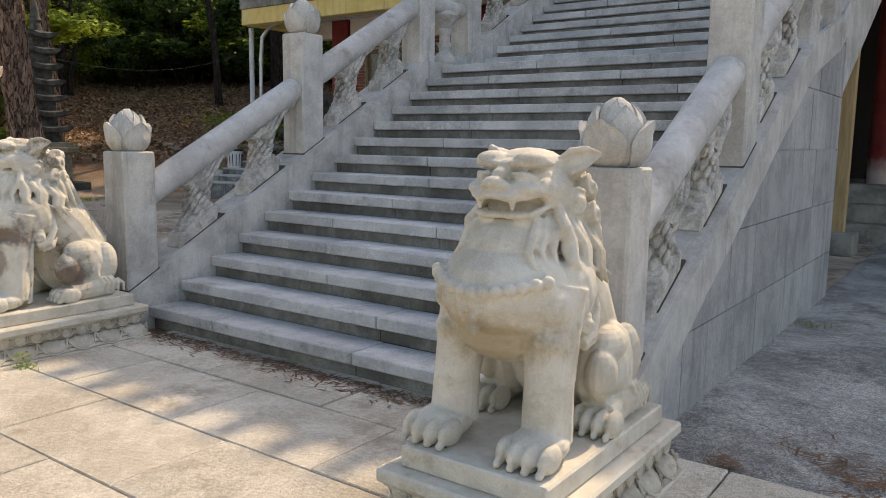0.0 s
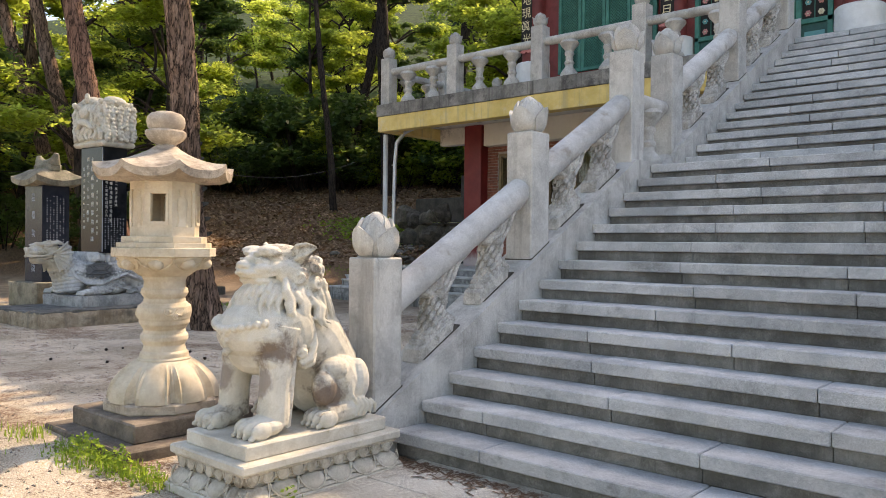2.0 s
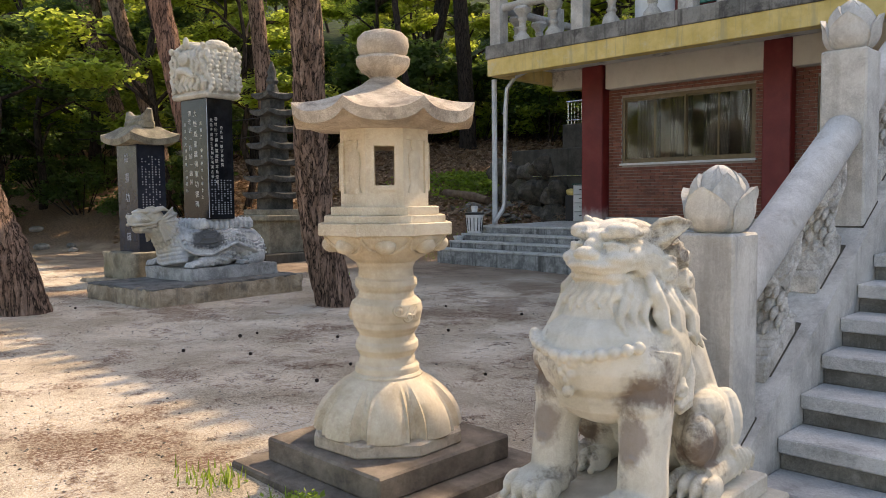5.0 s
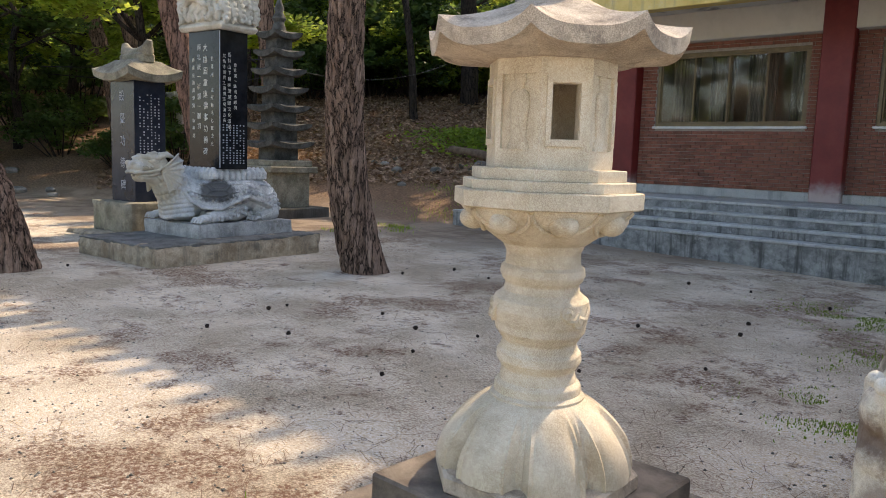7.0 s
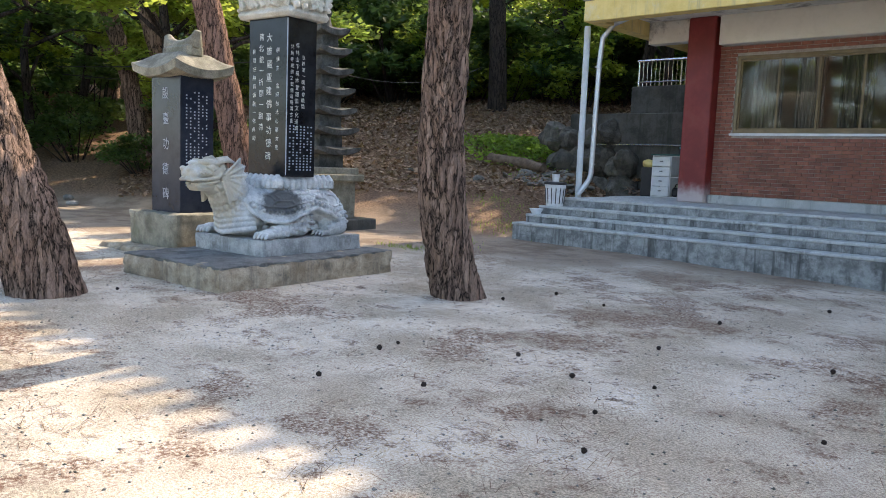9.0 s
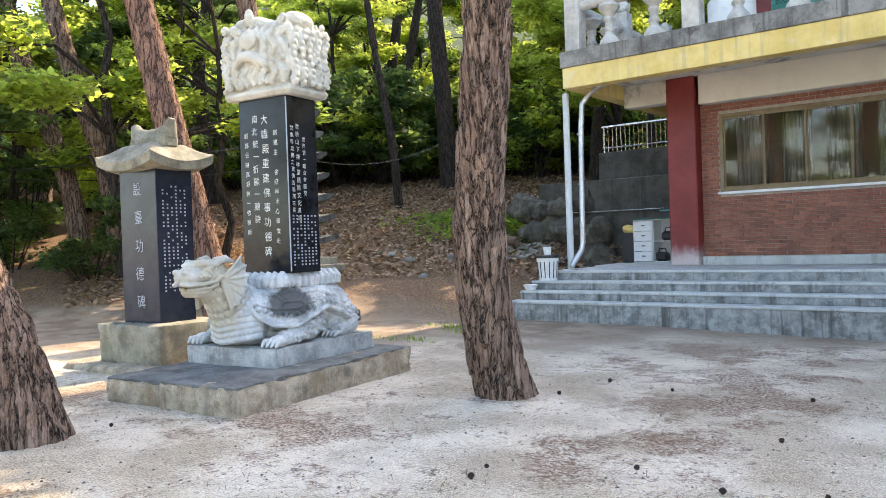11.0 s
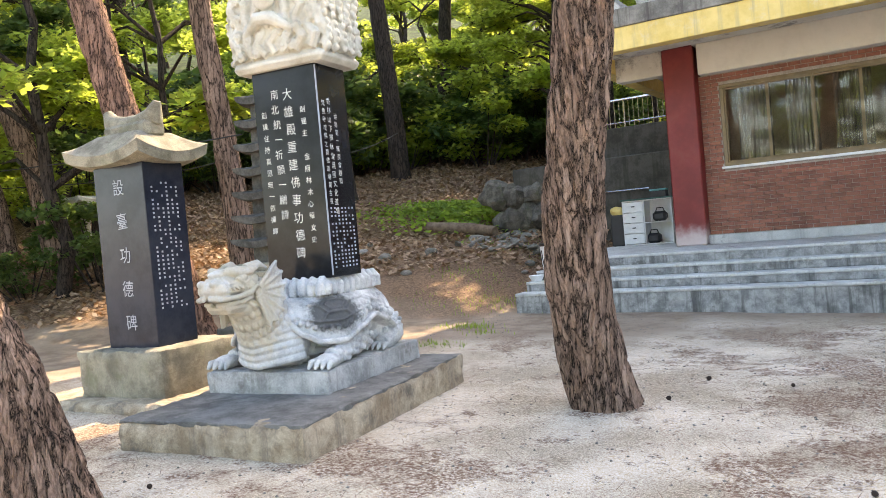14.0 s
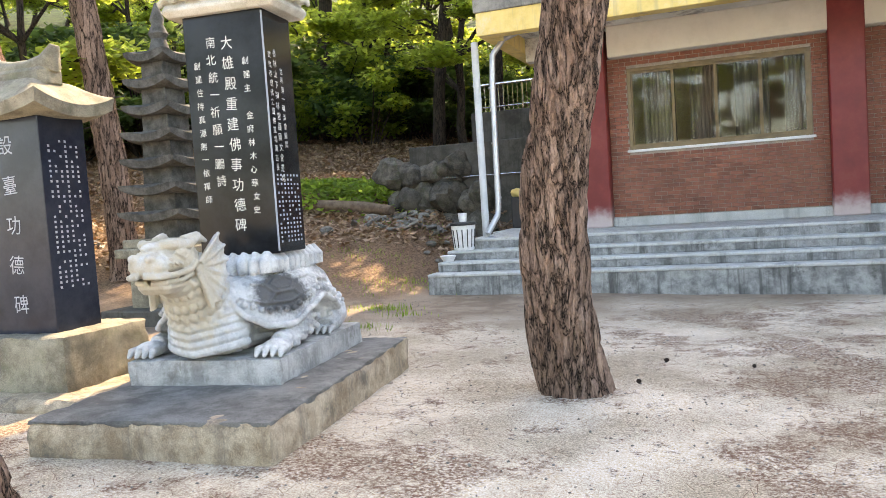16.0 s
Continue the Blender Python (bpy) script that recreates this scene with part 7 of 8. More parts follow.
def broadleaf(seed, tall, leaf, per, size, first):
    """One forked woodland tree at the origin: trunk, limbs, twigs and layered sprays of leaves."""
    r = random.Random(seed)
    t = new("broadleaf_tree")
    t.empty_display_size = 0.1
    tagged(t, "slender woodland tree with layered bright green leaves" if leaf is LEAF else "dense dark green woodland tree", "tree", "woodland trees")
    wood, tips = Geo(), []
    h = tall * 0.8
    line = [Vector((0, 0, -0.2))]
    for i in range(1, 9):
        line.append(Vector((line[-1].x + r.uniform(-0.28, 0.28), line[-1].y + r.uniform(-0.28, 0.28), h * i / 8)))
    wood.tube(line, [0.13 * (1 - 0.1 * i) for i in range(9)], 9)
    part("trunk", wood, BARK_DARK, t)
    limbs = Geo()
    for k in range(13):
        j = r.randint(first, 8)
        p = line[j]
        a, ln = r.uniform(0, 2 * math.pi), r.uniform(1.3, 3.0) * (1.15 - 0.06 * j)
        q = p + Vector((math.cos(a) * ln, math.sin(a) * ln, r.uniform(0.3, 1.2)))
        mid = (p + q) / 2 + Vector((0, 0, 0.3))
        limbs.tube([p, mid, q], [0.055, 0.035, 0.012], 6)
        for e in range(3):
            b = a + r.uniform(-0.9, 0.9)
            w = mid.lerp(q, r.uniform(0.2, 1.0)) + Vector((math.cos(b) * r.uniform(0.4, 1.0), math.sin(b) * r.uniform(0.4, 1.0), r.uniform(-0.25, 0.35)))
            limbs.tube([mid.lerp(q, 0.5), w], [0.02, 0.006], 4)
            tips.append(tuple(w))
        tips.append(tuple(q))
    part("branchwork", limbs, BARK_DARK, t)["kind"] = "stuff"
    v, q = foliage_pads(tips, per, 0.72, 0.20, size, 0.7)
    part("crown", sheet("crown", v, q, leaf), None, t)
    return t


KINDS = [broadleaf(1, 9.0, LEAF, 190, 0.105, 2), broadleaf(2, 11.0, LEAF, 190, 0.105, 3), broadleaf(3, 8.0, LEAF_DEEP, 200, 0.11, 1), broadleaf(4, 6.0, LEAF, 190, 0.10, 2), broadleaf(5, 10.0, LEAF_DEEP, 200, 0.12, 2)]
wr = random.Random(42)
spots = []


def clear(x, y):
    """Keeps the open slope beside the building, the court and the pines free of young trees."""
    d = -0.5 * x + 0.866 * y
    if d < 20.5 and x > -26:
        return False
    b = math.degrees(math.atan2(-(x + 9.9), y - 0.5))
    far = math.hypot(x + 9.9, y - 0.5)
    if 18 < b < 50 and far < 31:
        return False
    if x > -16.5 and y < 34:
        return False
    if -31 < x < -15 and y > 26 and (len(spots) % 3):
        return False
    return all(math.hypot(x - a, y - c) > 2.0 for a, c in spots)


tries = 0
while len(spots) < 96 and tries < 6000:
    tries += 1
    b, far = radians(wr.uniform(6, 88)), 17 + 46 * wr.random() ** 1.15
    x, y = -9.9 - math.sin(b) * far, 0.5 + math.cos(b) * far
    if clear(x, y):
        spots.append((x, y))
for i, (x, y) in enumerate(spots):
    k = KINDS[wr.choice((0, 1, 1, 2, 3, 4, 0))]
    s = wr.uniform(0.85, 1.35)
    m = pose(x, y, height(x, y) - 0.1, wr.uniform(-4, 4), wr.uniform(-4, 4), wr.uniform(0, 360)) @ Matrix.Diagonal((s, s, s, 1))
    if i < len(KINDS):
        KINDS[i].matrix_basis = m
    else:
        o = copy_thing(k, pose(0, 0, 0))
        o.matrix_basis = m


# Added trees: five to shade the slope; those south, unseen, darken window reflections.
for x, y, k, s in ((-17.8, 23.5, 1, 1.2), (-19.6, 25.2, 0, 1.3), (-21.6, 29.5, 1, 1.25), (-17.6, 31.0, 1, 1.3), (-25.6, 30.5, 0, 1.3), (-34, -24, 1, 1.3), (-29, -27, 2, 1.3), (-24, -24, 4, 1.3), (-19, -28, 0, 1.4), (-14, -25, 1, 1.3), (-9, -27, 4, 1.3), (-4, -24, 0, 1.3), (1, -28, 2, 1.4), (7, -25, 1, 1.3), (-39, -20, 4, 1.3), (13, -26, 4, 1.4), (-44, -12, 1, 1.3), (-46, -4, 2, 1.4), (-31, -32, 0, 1.5), (-26, -33, 1, 1.5), (-21.5, -34, 2, 1.6), (-16.5, -32, 1, 1.5), (-11.5, -33, 0, 1.5), (-6.5, -34, 1, 1.6), (-1.5, -32, 4, 1.5), (4, -33, 0, 1.5), (10, -33, 2, 1.5), (-36.5, -29, 4, 1.5)):
    o = copy_thing(KINDS[k], pose(0, 0, 0))
    o.matrix_basis = pose(x, y, height(x, y) - 0.1, 0, 0, 37 * x) @ Matrix.Diagonal((s, s, s, 1))


def shrub(seed, leaf, n, r, h, size):
    t = new("shrub")
    t.empty_display_size = 0.1
    tagged(t, "low leafy shrub under the trees", "shrub", "undergrowth")
    q = random.Random(seed)
    tips = [(q.uniform(-r, r), q.uniform(-r, r), q.uniform(0.25, 1.0) * h) for _ in range(14)]
    st = Geo()
    for p in tips:
        st.tube([(p[0] * 0.2, p[1] * 0.2, -0.1), (p[0] * 0.7, p[1] * 0.7, p[2] * 0.6), p], [0.02, 0.014, 0.005], 5)
    part("stemwork", st, BARK_DARK, t)["kind"] = "stuff"
    v, f = foliage_pads(tips, n, 0.45, 0.2, size, 0.5)
    part("foliage", sheet("foliage", v, f, leaf), None, t)
    return t


SHRUBS = [shrub(1, LEAF, 150, 0.9, 1.5, 0.085), shrub(2, LEAF_DEEP, 170, 1.0, 1.9, 0.09), shrub(3, LEAF_DEEP, 150, 0.8, 1.2, 0.08)]
bushes = []
tries = 0
while len(bushes) < 100 and tries < 6000:
    tries += 1
    b, far = radians(wr.uniform(12, 85)), 17 + 32 * wr.random()
    x, y = -9.9 - math.sin(b) * far, 0.5 + math.cos(b) * far
    d = -0.5 * x + 0.866 * y
    if (d < 19.5 and x > -27) or (18 < math.degrees(b) < 48 and far < 30) or (x > -17 and y < 30):
        continue
    bushes.append((x, y))
while len(bushes) < 138:
    b, far = radians(wr.uniform(16, 52)), wr.uniform(29.5, 35.5)
    bushes.append((-9.9 - math.sin(b) * far, 0.5 + math.cos(b) * far))
for i, (x, y) in enumerate(bushes):
    s = wr.uniform(0.8, 1.6) if i < 100 else wr.uniform(1.7, 2.5)
    m = pose(x, y, height(x, y) - 0.05, 0, 0, wr.uniform(0, 360)) @ Matrix.Diagonal((s, s, s, 1))
    if i < 3:
        SHRUBS[i].matrix_basis = m
    else:
        o = copy_thing(SHRUBS[i % 3], pose(0, 0, 0))
        o.matrix_basis = m

# bright ground cover beside the slope path
pts = []
while len(pts) < 2600:
    u, v = wr.gauss(0, 1), wr.gauss(0, 1)
    x, y = -20.3 + 1.25 * u, 18.3 + 0.75 * v
    pts.append((x, y, height(x, y) + 0.08 + 0.38 * wr.random() * math.exp(-0.3 * (u * u + v * v))))
v, q = leaves(np.array(pts), 0.10, 0.5)
tagged(new("ground_cover", sheet("ground_cover", v, q, GRASS)), "patch of bright green low plants on the slope", "plants", kind="stuff")

# fallen leaves on the slope
pts = []
while len(pts) < 42000:
    b, far = radians(wr.uniform(14, 62)), 15.5 + 20 * wr.random() ** 0.8
    x, y = -9.9 - math.sin(b) * far, 0.5 + math.cos(b) * far
    d = -0.5 * x + 0.866 * y
    if d < 16.5 + 4 * wr.random() ** 0.5 + 3 * noise.noise((x * 0.4, y * 0.4, 3)) or x > -15.8:
        continue
    pts.append((x, y, height(x, y) + 0.05 + 0.04 * wr.random() + (0.5 * noise.noise((x * 0.1, y * 0.1, 2.0)) if d > 24 else 0)))
v, q = leaves(np.array(pts), 0.085, 0.8)
tagged(new("fallen_leaves", sheet("fallen_leaves", v, q, LITTER)), "brown fallen leaves strewn over the wooded slope", "leaves", kind="stuff")

# ---- court floor and east yard ----
pave = thing("pavement", "large pale granite paving slabs before the stairs", "pavement", (0, 0, 0), kind="structure")
pr = random.Random(9)
row, y = 0, -4.6
while y < 3.5:
    y1 = min(y + 0.63, 3.50) if abs(y - 2.96) > 0.05 else 3.50
    x = -5.06 + (0.0 if row % 2 else -0.0)
    first = 0.58 if row % 2 else 1.06
    while x < 0.2:
        x1 = min(x + (first if x < -5.05 else 1.04), 0.25)
        part("paving_slab", Geo().box(x + 0.004, x1 - 0.004, y + 0.004, y1 - 0.004, 0.05, 0.148 + pr.uniform(-0.004, 0.003), 0.006), PAVING, pave)
        x = x1
    y, row = y1, row + 1
    if y >= 3.49:
        break
structure("paving_bed", Geo().box(-5.07, 0.26, -4.6, 3.5, 0.02, 0.118, 0.004), BASE_BROWN, "dark dirt in the joints of the paving", "pavement")
gy_ = Geo()
ys_ = [3.32 + 0.45 * i for i in range(60)]
xs_ = [-1.36 + 0.5 * i for i in range(30)]
vs = [(x, y, 0.135 + 0.02 * noise.noise((x * 0.7, y * 0.7, 1.0)) - 0.03 * max(0, 1 - (y - 3.3) / 0.6)) for y in ys_ for x in xs_]
fs = [(j * 30 + i, j * 30 + i + 1, (j + 1) * 30 + i + 1, (j + 1) * 30 + i) for j in range(59) for i in range(29)]
gy_.add(vs, fs)
structure("yard", gy_, ASPHALT, "worn grey concrete yard beside the stairs", "yard")
cr = Geo()
for k in range(7):
    x, y = pr.uniform(-0.9, 2.5), pr.uniform(4.0, 9.5)
    a = pr.uniform(0, math.pi)
    pts = []
    for i in range(12):
        pts.append((x, y, 0.138 + 0.02 * noise.noise((x * 0.7, y * 0.7, 1.0))))
        a += pr.uniform(-0.7, 0.7)
        x, y = x + 0.11 * math.cos(a), y + 0.11 * math.sin(a)
    cr.tube(pts, 0.005, 4)
tagged(part("ground_cracks", cr, BLACK), "dark cracks and scraps on the concrete yard", "cracks", kind="stuff")

# stone facing of the east side of the stairs
FACING = material("facing_stone", (0.27, 0.275, 0.27), (0.44, 0.44, 0.43), 2.0, 0.85, 0.3, 260, 0.3, 80, (0.16, 0.155, 0.14), 0.5, 2.0, vary=0.14, streak=(0.17, 0.165, 0.15), streak_amount=0.55)
facing = thing("stair_facing", "grey stone panels on the side wall of the stairs", "wall", (0, 0, 0), kind="structure")


def clip_under(poly, f):
    """The part of a polygon in (y, z) that lies under the line z = f(y)."""
    out = []
    for (ya, za), (yb, zb) in zip(poly, poly[1:] + poly[:1]):
        da, db = f(ya) - za, f(yb) - zb
        if da >= 0:
            out.append((ya, za))
        if da * db < 0:
            u = da / (da - db)
            out.append((ya + (yb - ya) * u, za + (zb - za) * u))
    return out


def under(y):
    return 0.4806 + SLOPE * (y - 3.734) + 0.20 - 0.33


zrow, k = 0.09, 0
while zrow < 2.6:
    y = 3.34 - (0.4 if k % 2 else 0.0)
    while y < 8.44:
        w = pr.uniform(0.55, 0.85)
        a, b = max(y, 3.34), min(y + w, 8.44)
        if b - a > 0.06:
            poly = clip_under([(a + 0.003, zrow + 0.003), (b - 0.003, zrow + 0.003), (b - 0.003, zrow + 0.497), (a + 0.003, zrow + 0.497)], under)
            if len(poly) > 2:
                n = len(poly)
                xo = -1.318 + pr.uniform(0, 0.004)
                vs = [(-1.345, p, q) for p, q in poly] + [(xo, p, q) for p, q in poly]
                fs = [tuple(range(n, 2 * n)), tuple(range(n))[::-1]] + [(i, (i + 1) % n, n + (i + 1) % n, n + i) for i in range(n)]
                part("panel", Geo().add(vs, fs), FACING, facing, smooth=0)
        y += w
    zrow, k = zrow + 0.5, k + 1
band = Geo()
y = 3.34
while y < 8.4:
    b = min(y + pr.uniform(1.0, 1.5), 8.44)
    if y < 6.985 < b:
        b = 6.985
    za, zb = string_top(y) - 0.31, string_top(b) - 0.31
    ta, tb = string_top(y) - 0.01, string_top(b) - 0.01
    vs = [(-1.345, y + 0.003, za), (-1.345, b - 0.003, zb), (-1.345, b - 0.003, tb), (-1.345, y + 0.003, ta)]
    vs += [(-1.308, p, q) for _, p, q in vs]
    part("string_block", Geo().add(vs, [(4, 5, 6, 7), (3, 2, 1, 0), (0, 1, 5, 4), (1, 2, 6, 5), (2, 3, 7, 6), (3, 0, 4, 7)]), GRANITE, facing, smooth=0)
    y = b

# east wing seen under the upper flight
east_post = thing("timber_post", "tan painted timber post on a concrete block", "post", (-1.80, 12.1, 0.1))
part("post", Geo().box(-0.085, 0.085, -0.085, 0.085, 0.30, 4.5, 0.01), TIMBER, east_post)
part("block", Geo().box(-0.24, 0.24, -0.24, 0.24, 0.0, 0.33, 0.02), CONCRETE, east_post, "rough concrete foot")
structure("terrace_slab_east", Geo().box(SX1 + 0.45, 12.0, TY, 24.0, 4.62, 4.90, 0.012), SLAB_GREY, "weathered grey concrete terrace slab", "terrace")
structure("terrace_beam_east", Geo().box(SX1 + 0.452, 12.0, TY + 0.03, TY + 0.30, 4.26, 4.619, 0.01), YELLOW, "faded yellow painted edge beam", "beam")
structure("column_3", Geo().lathe([(0.27, 1.0), (0.27, 4.6)], 32, pose(-1.62, 15.2, 0)), RED, "round red painted column", "column")
for k, (y, z) in enumerate(((13.6, 0.42), (14.0, 0.70), (14.4, 1.0))):
    structure("east_step_%d" % (k + 1), Geo().box(-2.6, 8.0, y, y + (0.42 if k < 2 else 4.0), 0.05, z, 0.015), CONCRETE, "low grey concrete step", "steps")
# Plain closing walls; the darkness there is put into their near-black colour.
structure("wall_east_room", Geo().box(-3.4, 8.0, 17.2, 17.4, 0.1, 4.6, 0.01), DARK, "near-black wall standing in for the shade of the east wing", "wall")
structure("wall_under_stairs", Geo().box(-5.74, -3.4, 12.4, 12.6, 0.1, 4.5, 0.01), DARK, "near-black wall standing in for the dark under the upper flight", "wall")

# ---- slope side of the lower building ----
structure("porch_floor", Geo().box(-15.6, -13.4, 14.9, 17.3, 0.0, PORCH - 0.004, 0.01), STEP_CONCRETE, "grey concrete floor at the side of the building", "floor")
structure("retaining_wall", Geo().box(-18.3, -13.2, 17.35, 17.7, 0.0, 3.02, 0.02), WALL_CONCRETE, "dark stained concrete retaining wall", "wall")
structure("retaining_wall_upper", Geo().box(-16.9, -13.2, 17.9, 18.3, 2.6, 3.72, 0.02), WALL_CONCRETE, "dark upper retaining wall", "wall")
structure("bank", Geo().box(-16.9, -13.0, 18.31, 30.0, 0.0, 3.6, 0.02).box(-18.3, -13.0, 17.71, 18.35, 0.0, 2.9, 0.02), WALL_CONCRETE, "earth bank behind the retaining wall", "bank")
rail = thing("metal_railing", "stainless steel railing with thin bars on the retaining wall", "railing", (0, 0, 0))
part("top_rail", Geo().tube([(-16.85, 18.05, 4.36), (-13.4, 18.05, 4.36)], 0.03, 10), CHROME, rail)
part("low_rail", Geo().tube([(-16.85, 18.05, 3.84), (-13.4, 18.05, 3.84)], 0.018, 8), CHROME, rail)
for i in range(31):
    part("bar", Geo().tube([(-16.8 + 0.112 * i, 18.05, 3.71), (-16.8 + 0.112 * i, 18.05, 4.35)], 0.026 if i % 10 == 0 else 0.011, 8), CHROME, rail)
part("pipe_rail", Geo().tube([(-17.4, 17.2, 2.25), (-15.0, 17.25, 2.25)], 0.02, 8), CHROME, rail)
for i in range(30):
    x, y = pr.gauss(-18.0, 0.5), pr.gauss(17.0, 0.35)
    s = pr.uniform(0.13, 0.34)
    rg_ = Geo().ball(0, 0, 0, s, s * 0.8, s * 0.62, n=9, k=6)
    rg_.v = [tuple(Vector(v) * (1 + 0.32 * noise.noise(Vector(v) * 5 + Vector((i, 0, 0))))) for v in rg_.v]
    tagged(part("rock", rg_, ROCK, None, "", 25, pose(x, y, max(0.35, 0.25 + 1.9 * max(0, (y - 16.4)) / 1.2 * pr.random()) + s * 0.3, 0, 0, pr.uniform(0, 360))), "rough grey field stone piled by the retaining wall", "rock", "rocks by the wall")
for i in range(26):
    b = radians(pr.uniform(25, 70))
    far = pr.uniform(14.5, 18.5)
    x, y = -9.9 - math.sin(b) * far, 0.5 + math.cos(b) * far
    if x > -16 or (abs(x + 16.7) < 1.6 and abs(y - 5.6) < 1.5):
        continue
    s = pr.uniform(0.07, 0.2)
    rg_ = Geo().ball(0, 0, 0, s, s * 0.8, s * 0.55, n=9, k=6)
    rg_.v = [tuple(Vector(v) * (1 + 0.3 * noise.noise(Vector(v) * 6 + Vector((i, 3, 0))))) for v in rg_.v]
    tagged(part("rock", rg_, ROCK, None, "", 25, pose(x, y, height(x, y) + s * 0.25, 0, 0, pr.uniform(0, 360))), "small grey stone at the foot of the slope", "rock", "stones on the slope")
for i in range(34):
    u, lev = i % 9, i // 9
    x, y, z = -18.75 + 0.27 * u + pr.uniform(-0.1, 0.1), 17.02 + 0.16 * lev + pr.uniform(-0.08, 0.08), 0.55 + 0.62 * lev + pr.uniform(-0.12, 0.12)
    s = pr.uniform(0.26, 0.46)
    rg_ = Geo().ball(0, 0, 0, s * 1.15, s * 0.8, s * 0.85, n=16, k=11)
    rg_.v = [tuple(Vector(v) * (1 + 0.38 * noise.noise(Vector(v) * 3.2 + Vector((i * 3.1, 0, 0))) + 0.14 * noise.noise(Vector(v) * 9 + Vector((0, i, 0))))) for v in rg_.v]
    tagged(part("rock", rg_, ROCK_DARK, None, "", 30, pose(x, y, z, pr.uniform(-20, 20), pr.uniform(-20, 20), pr.uniform(0, 360))), "dark rough boulder in the rock face of the bank", "rock", "boulders of the bank")
for i in range(46):
    x, y = pr.gauss(-17.91, 0.55), pr.gauss(16.07, 0.45)
    if x > -15.75:
        continue
    w, d, e = pr.uniform(0.06, 0.20), pr.uniform(0.05, 0.14), pr.uniform(0.015, 0.04)
    rg_ = Geo().box(-w, w, -d, d, -e, e, 0.010)
    rg_.v = [tuple(Vector(v) * (1 + 0.30 * noise.noise(Vector(v) * 9 + Vector((i * 2.3, 0, 0))))) for v in rg_.v]
    tagged(part("rubble", rg_, ROCK, None, "", 20, pose(x, y, height(x, y) + 0.03, pr.uniform(-25, 25), pr.uniform(-25, 25), pr.uniform(0, 360))), "flat broken grey slab among weeds beside the porch", "rubble", "rubble by the porch")
yb = thing("bundle", "crumpled yellow cloth bundle beside the cabinet", "bundle", (-15.42, 16.3, PORCH + 0.72))
bg = Geo().ball(0, 0, 0, 0.16, 0.12, 0.10, n=18, k=12)
bg.v = [tuple(Vector(v) * (1 + 0.35 * noise.noise(Vector(v) * 11))) for v in bg.v]
part("cloth", bg, YELLOW, yb)
part("stack", Geo().box(-0.14, 0.14, -0.12, 0.14, -0.724, -0.07, 0.02), BLACK, yb, "dark box under the cloth")
tb = thing("toolbox", "small dark toolbox on the cabinet top", "toolbox", (-14.55, 16.35, PORCH + 0.944))
part("body", Geo().box(-0.17, 0.17, -0.09, 0.09, 0.0, 0.13, 0.012), BLACK, tb)
part("lid", Geo().box(-0.175, 0.175, -0.095, 0.095, 0.131, 0.17, 0.012), FLOWER_TEAL, tb, "blue-green lid")
part("handle", Geo().tube([(-0.06, 0, 0.17), (-0.05, 0, 0.21), (0.05, 0, 0.21), (0.06, 0, 0.17)], 0.010, 7), BLACK, tb)
lg = thing("log", "fallen weathered log along the foot of the slope", "log", (0, 0, 0))
part("stem", Geo().tube([(-20.4, 16.7, height(-20.4, 16.7) + 0.13), (-19.2, 16.6, height(-19.2, 16.6) + 0.16), (-18.4, 16.4, height(-18.4, 16.4) + 0.17)], [0.13, 0.15, 0.11], 12), DEAD_WOOD, lg)

pole = thing("support_pole", "grey painted steel pole under the terrace corner", "pole", (-15.06, 12.86, PORCH - 0.005))
part("tube", Geo().tube([(0, 0, 0), (0, 0, 3.2)], 0.06, 18), PIPE, pole)
part("foot_plate", Geo().box(-0.11, 0.11, -0.11, 0.11, 0.0, 0.02, 0.004), STEEL, pole)
dp = thing("downpipe", "shiny metal downpipe with bent ends beside the pole", "pipe", (0, 0, 0))
part("pipe", Geo().tube([(-14.30, 13.2, 4.45), (-14.62, 13.05, 4.30), (-14.80, 12.98, 4.05), (-14.82, 12.95, 3.6), (-14.84, 12.92, 1.55), (-14.86, 12.90, 1.42), (-15.0, 12.76, 1.14)], 0.05, 14), STEEL, dp)
for z in (1.7, 2.6, 3.5):
    part("bracket", Geo().lathe([(0.058, z), (0.058, z + 0.03)], 16, pose(-14.835, 12.93, 0)), STEEL, dp)

bk = thing("bucket", "white plastic bucket with dark stripes and a lid", "bucket", (-15.32, 12.47, 0.904))
part("body", Geo().lathe([(0.155, 0.0), (0.165, 0.02), (0.20, 0.40), (0.205, 0.41)], 28), PLASTIC, bk)
for i in range(14):
    a = 2 * math.pi * i / 14
    part("stripe", Geo().tube([(0.166 * math.cos(a), 0.166 * math.sin(a), 0.05), (0.195 * math.cos(a), 0.195 * math.sin(a), 0.34)], 0.010, 5), BLACK, bk)
part("lid", Geo().lathe([(0.215, 0.405), (0.22, 0.42), (0.21, 0.45), (0.05, 0.46)], 28), BLACK, bk, "dark lid")
part("cup", Geo().lathe([(0.06, 0.46), (0.075, 0.60), (0.07, 0.60), (0.055, 0.47)], 18), PLASTIC, bk, "white cup on the lid")
wb = thing("basin", "small white plastic basin beside the bucket", "basin", (-15.48, 12.12, 0.754))
part("bowl", Geo().lathe([(0.08, 0.0), (0.13, 0.09), (0.135, 0.095), (0.12, 0.09), (0.07, 0.015)], 20), PLASTIC, wb)

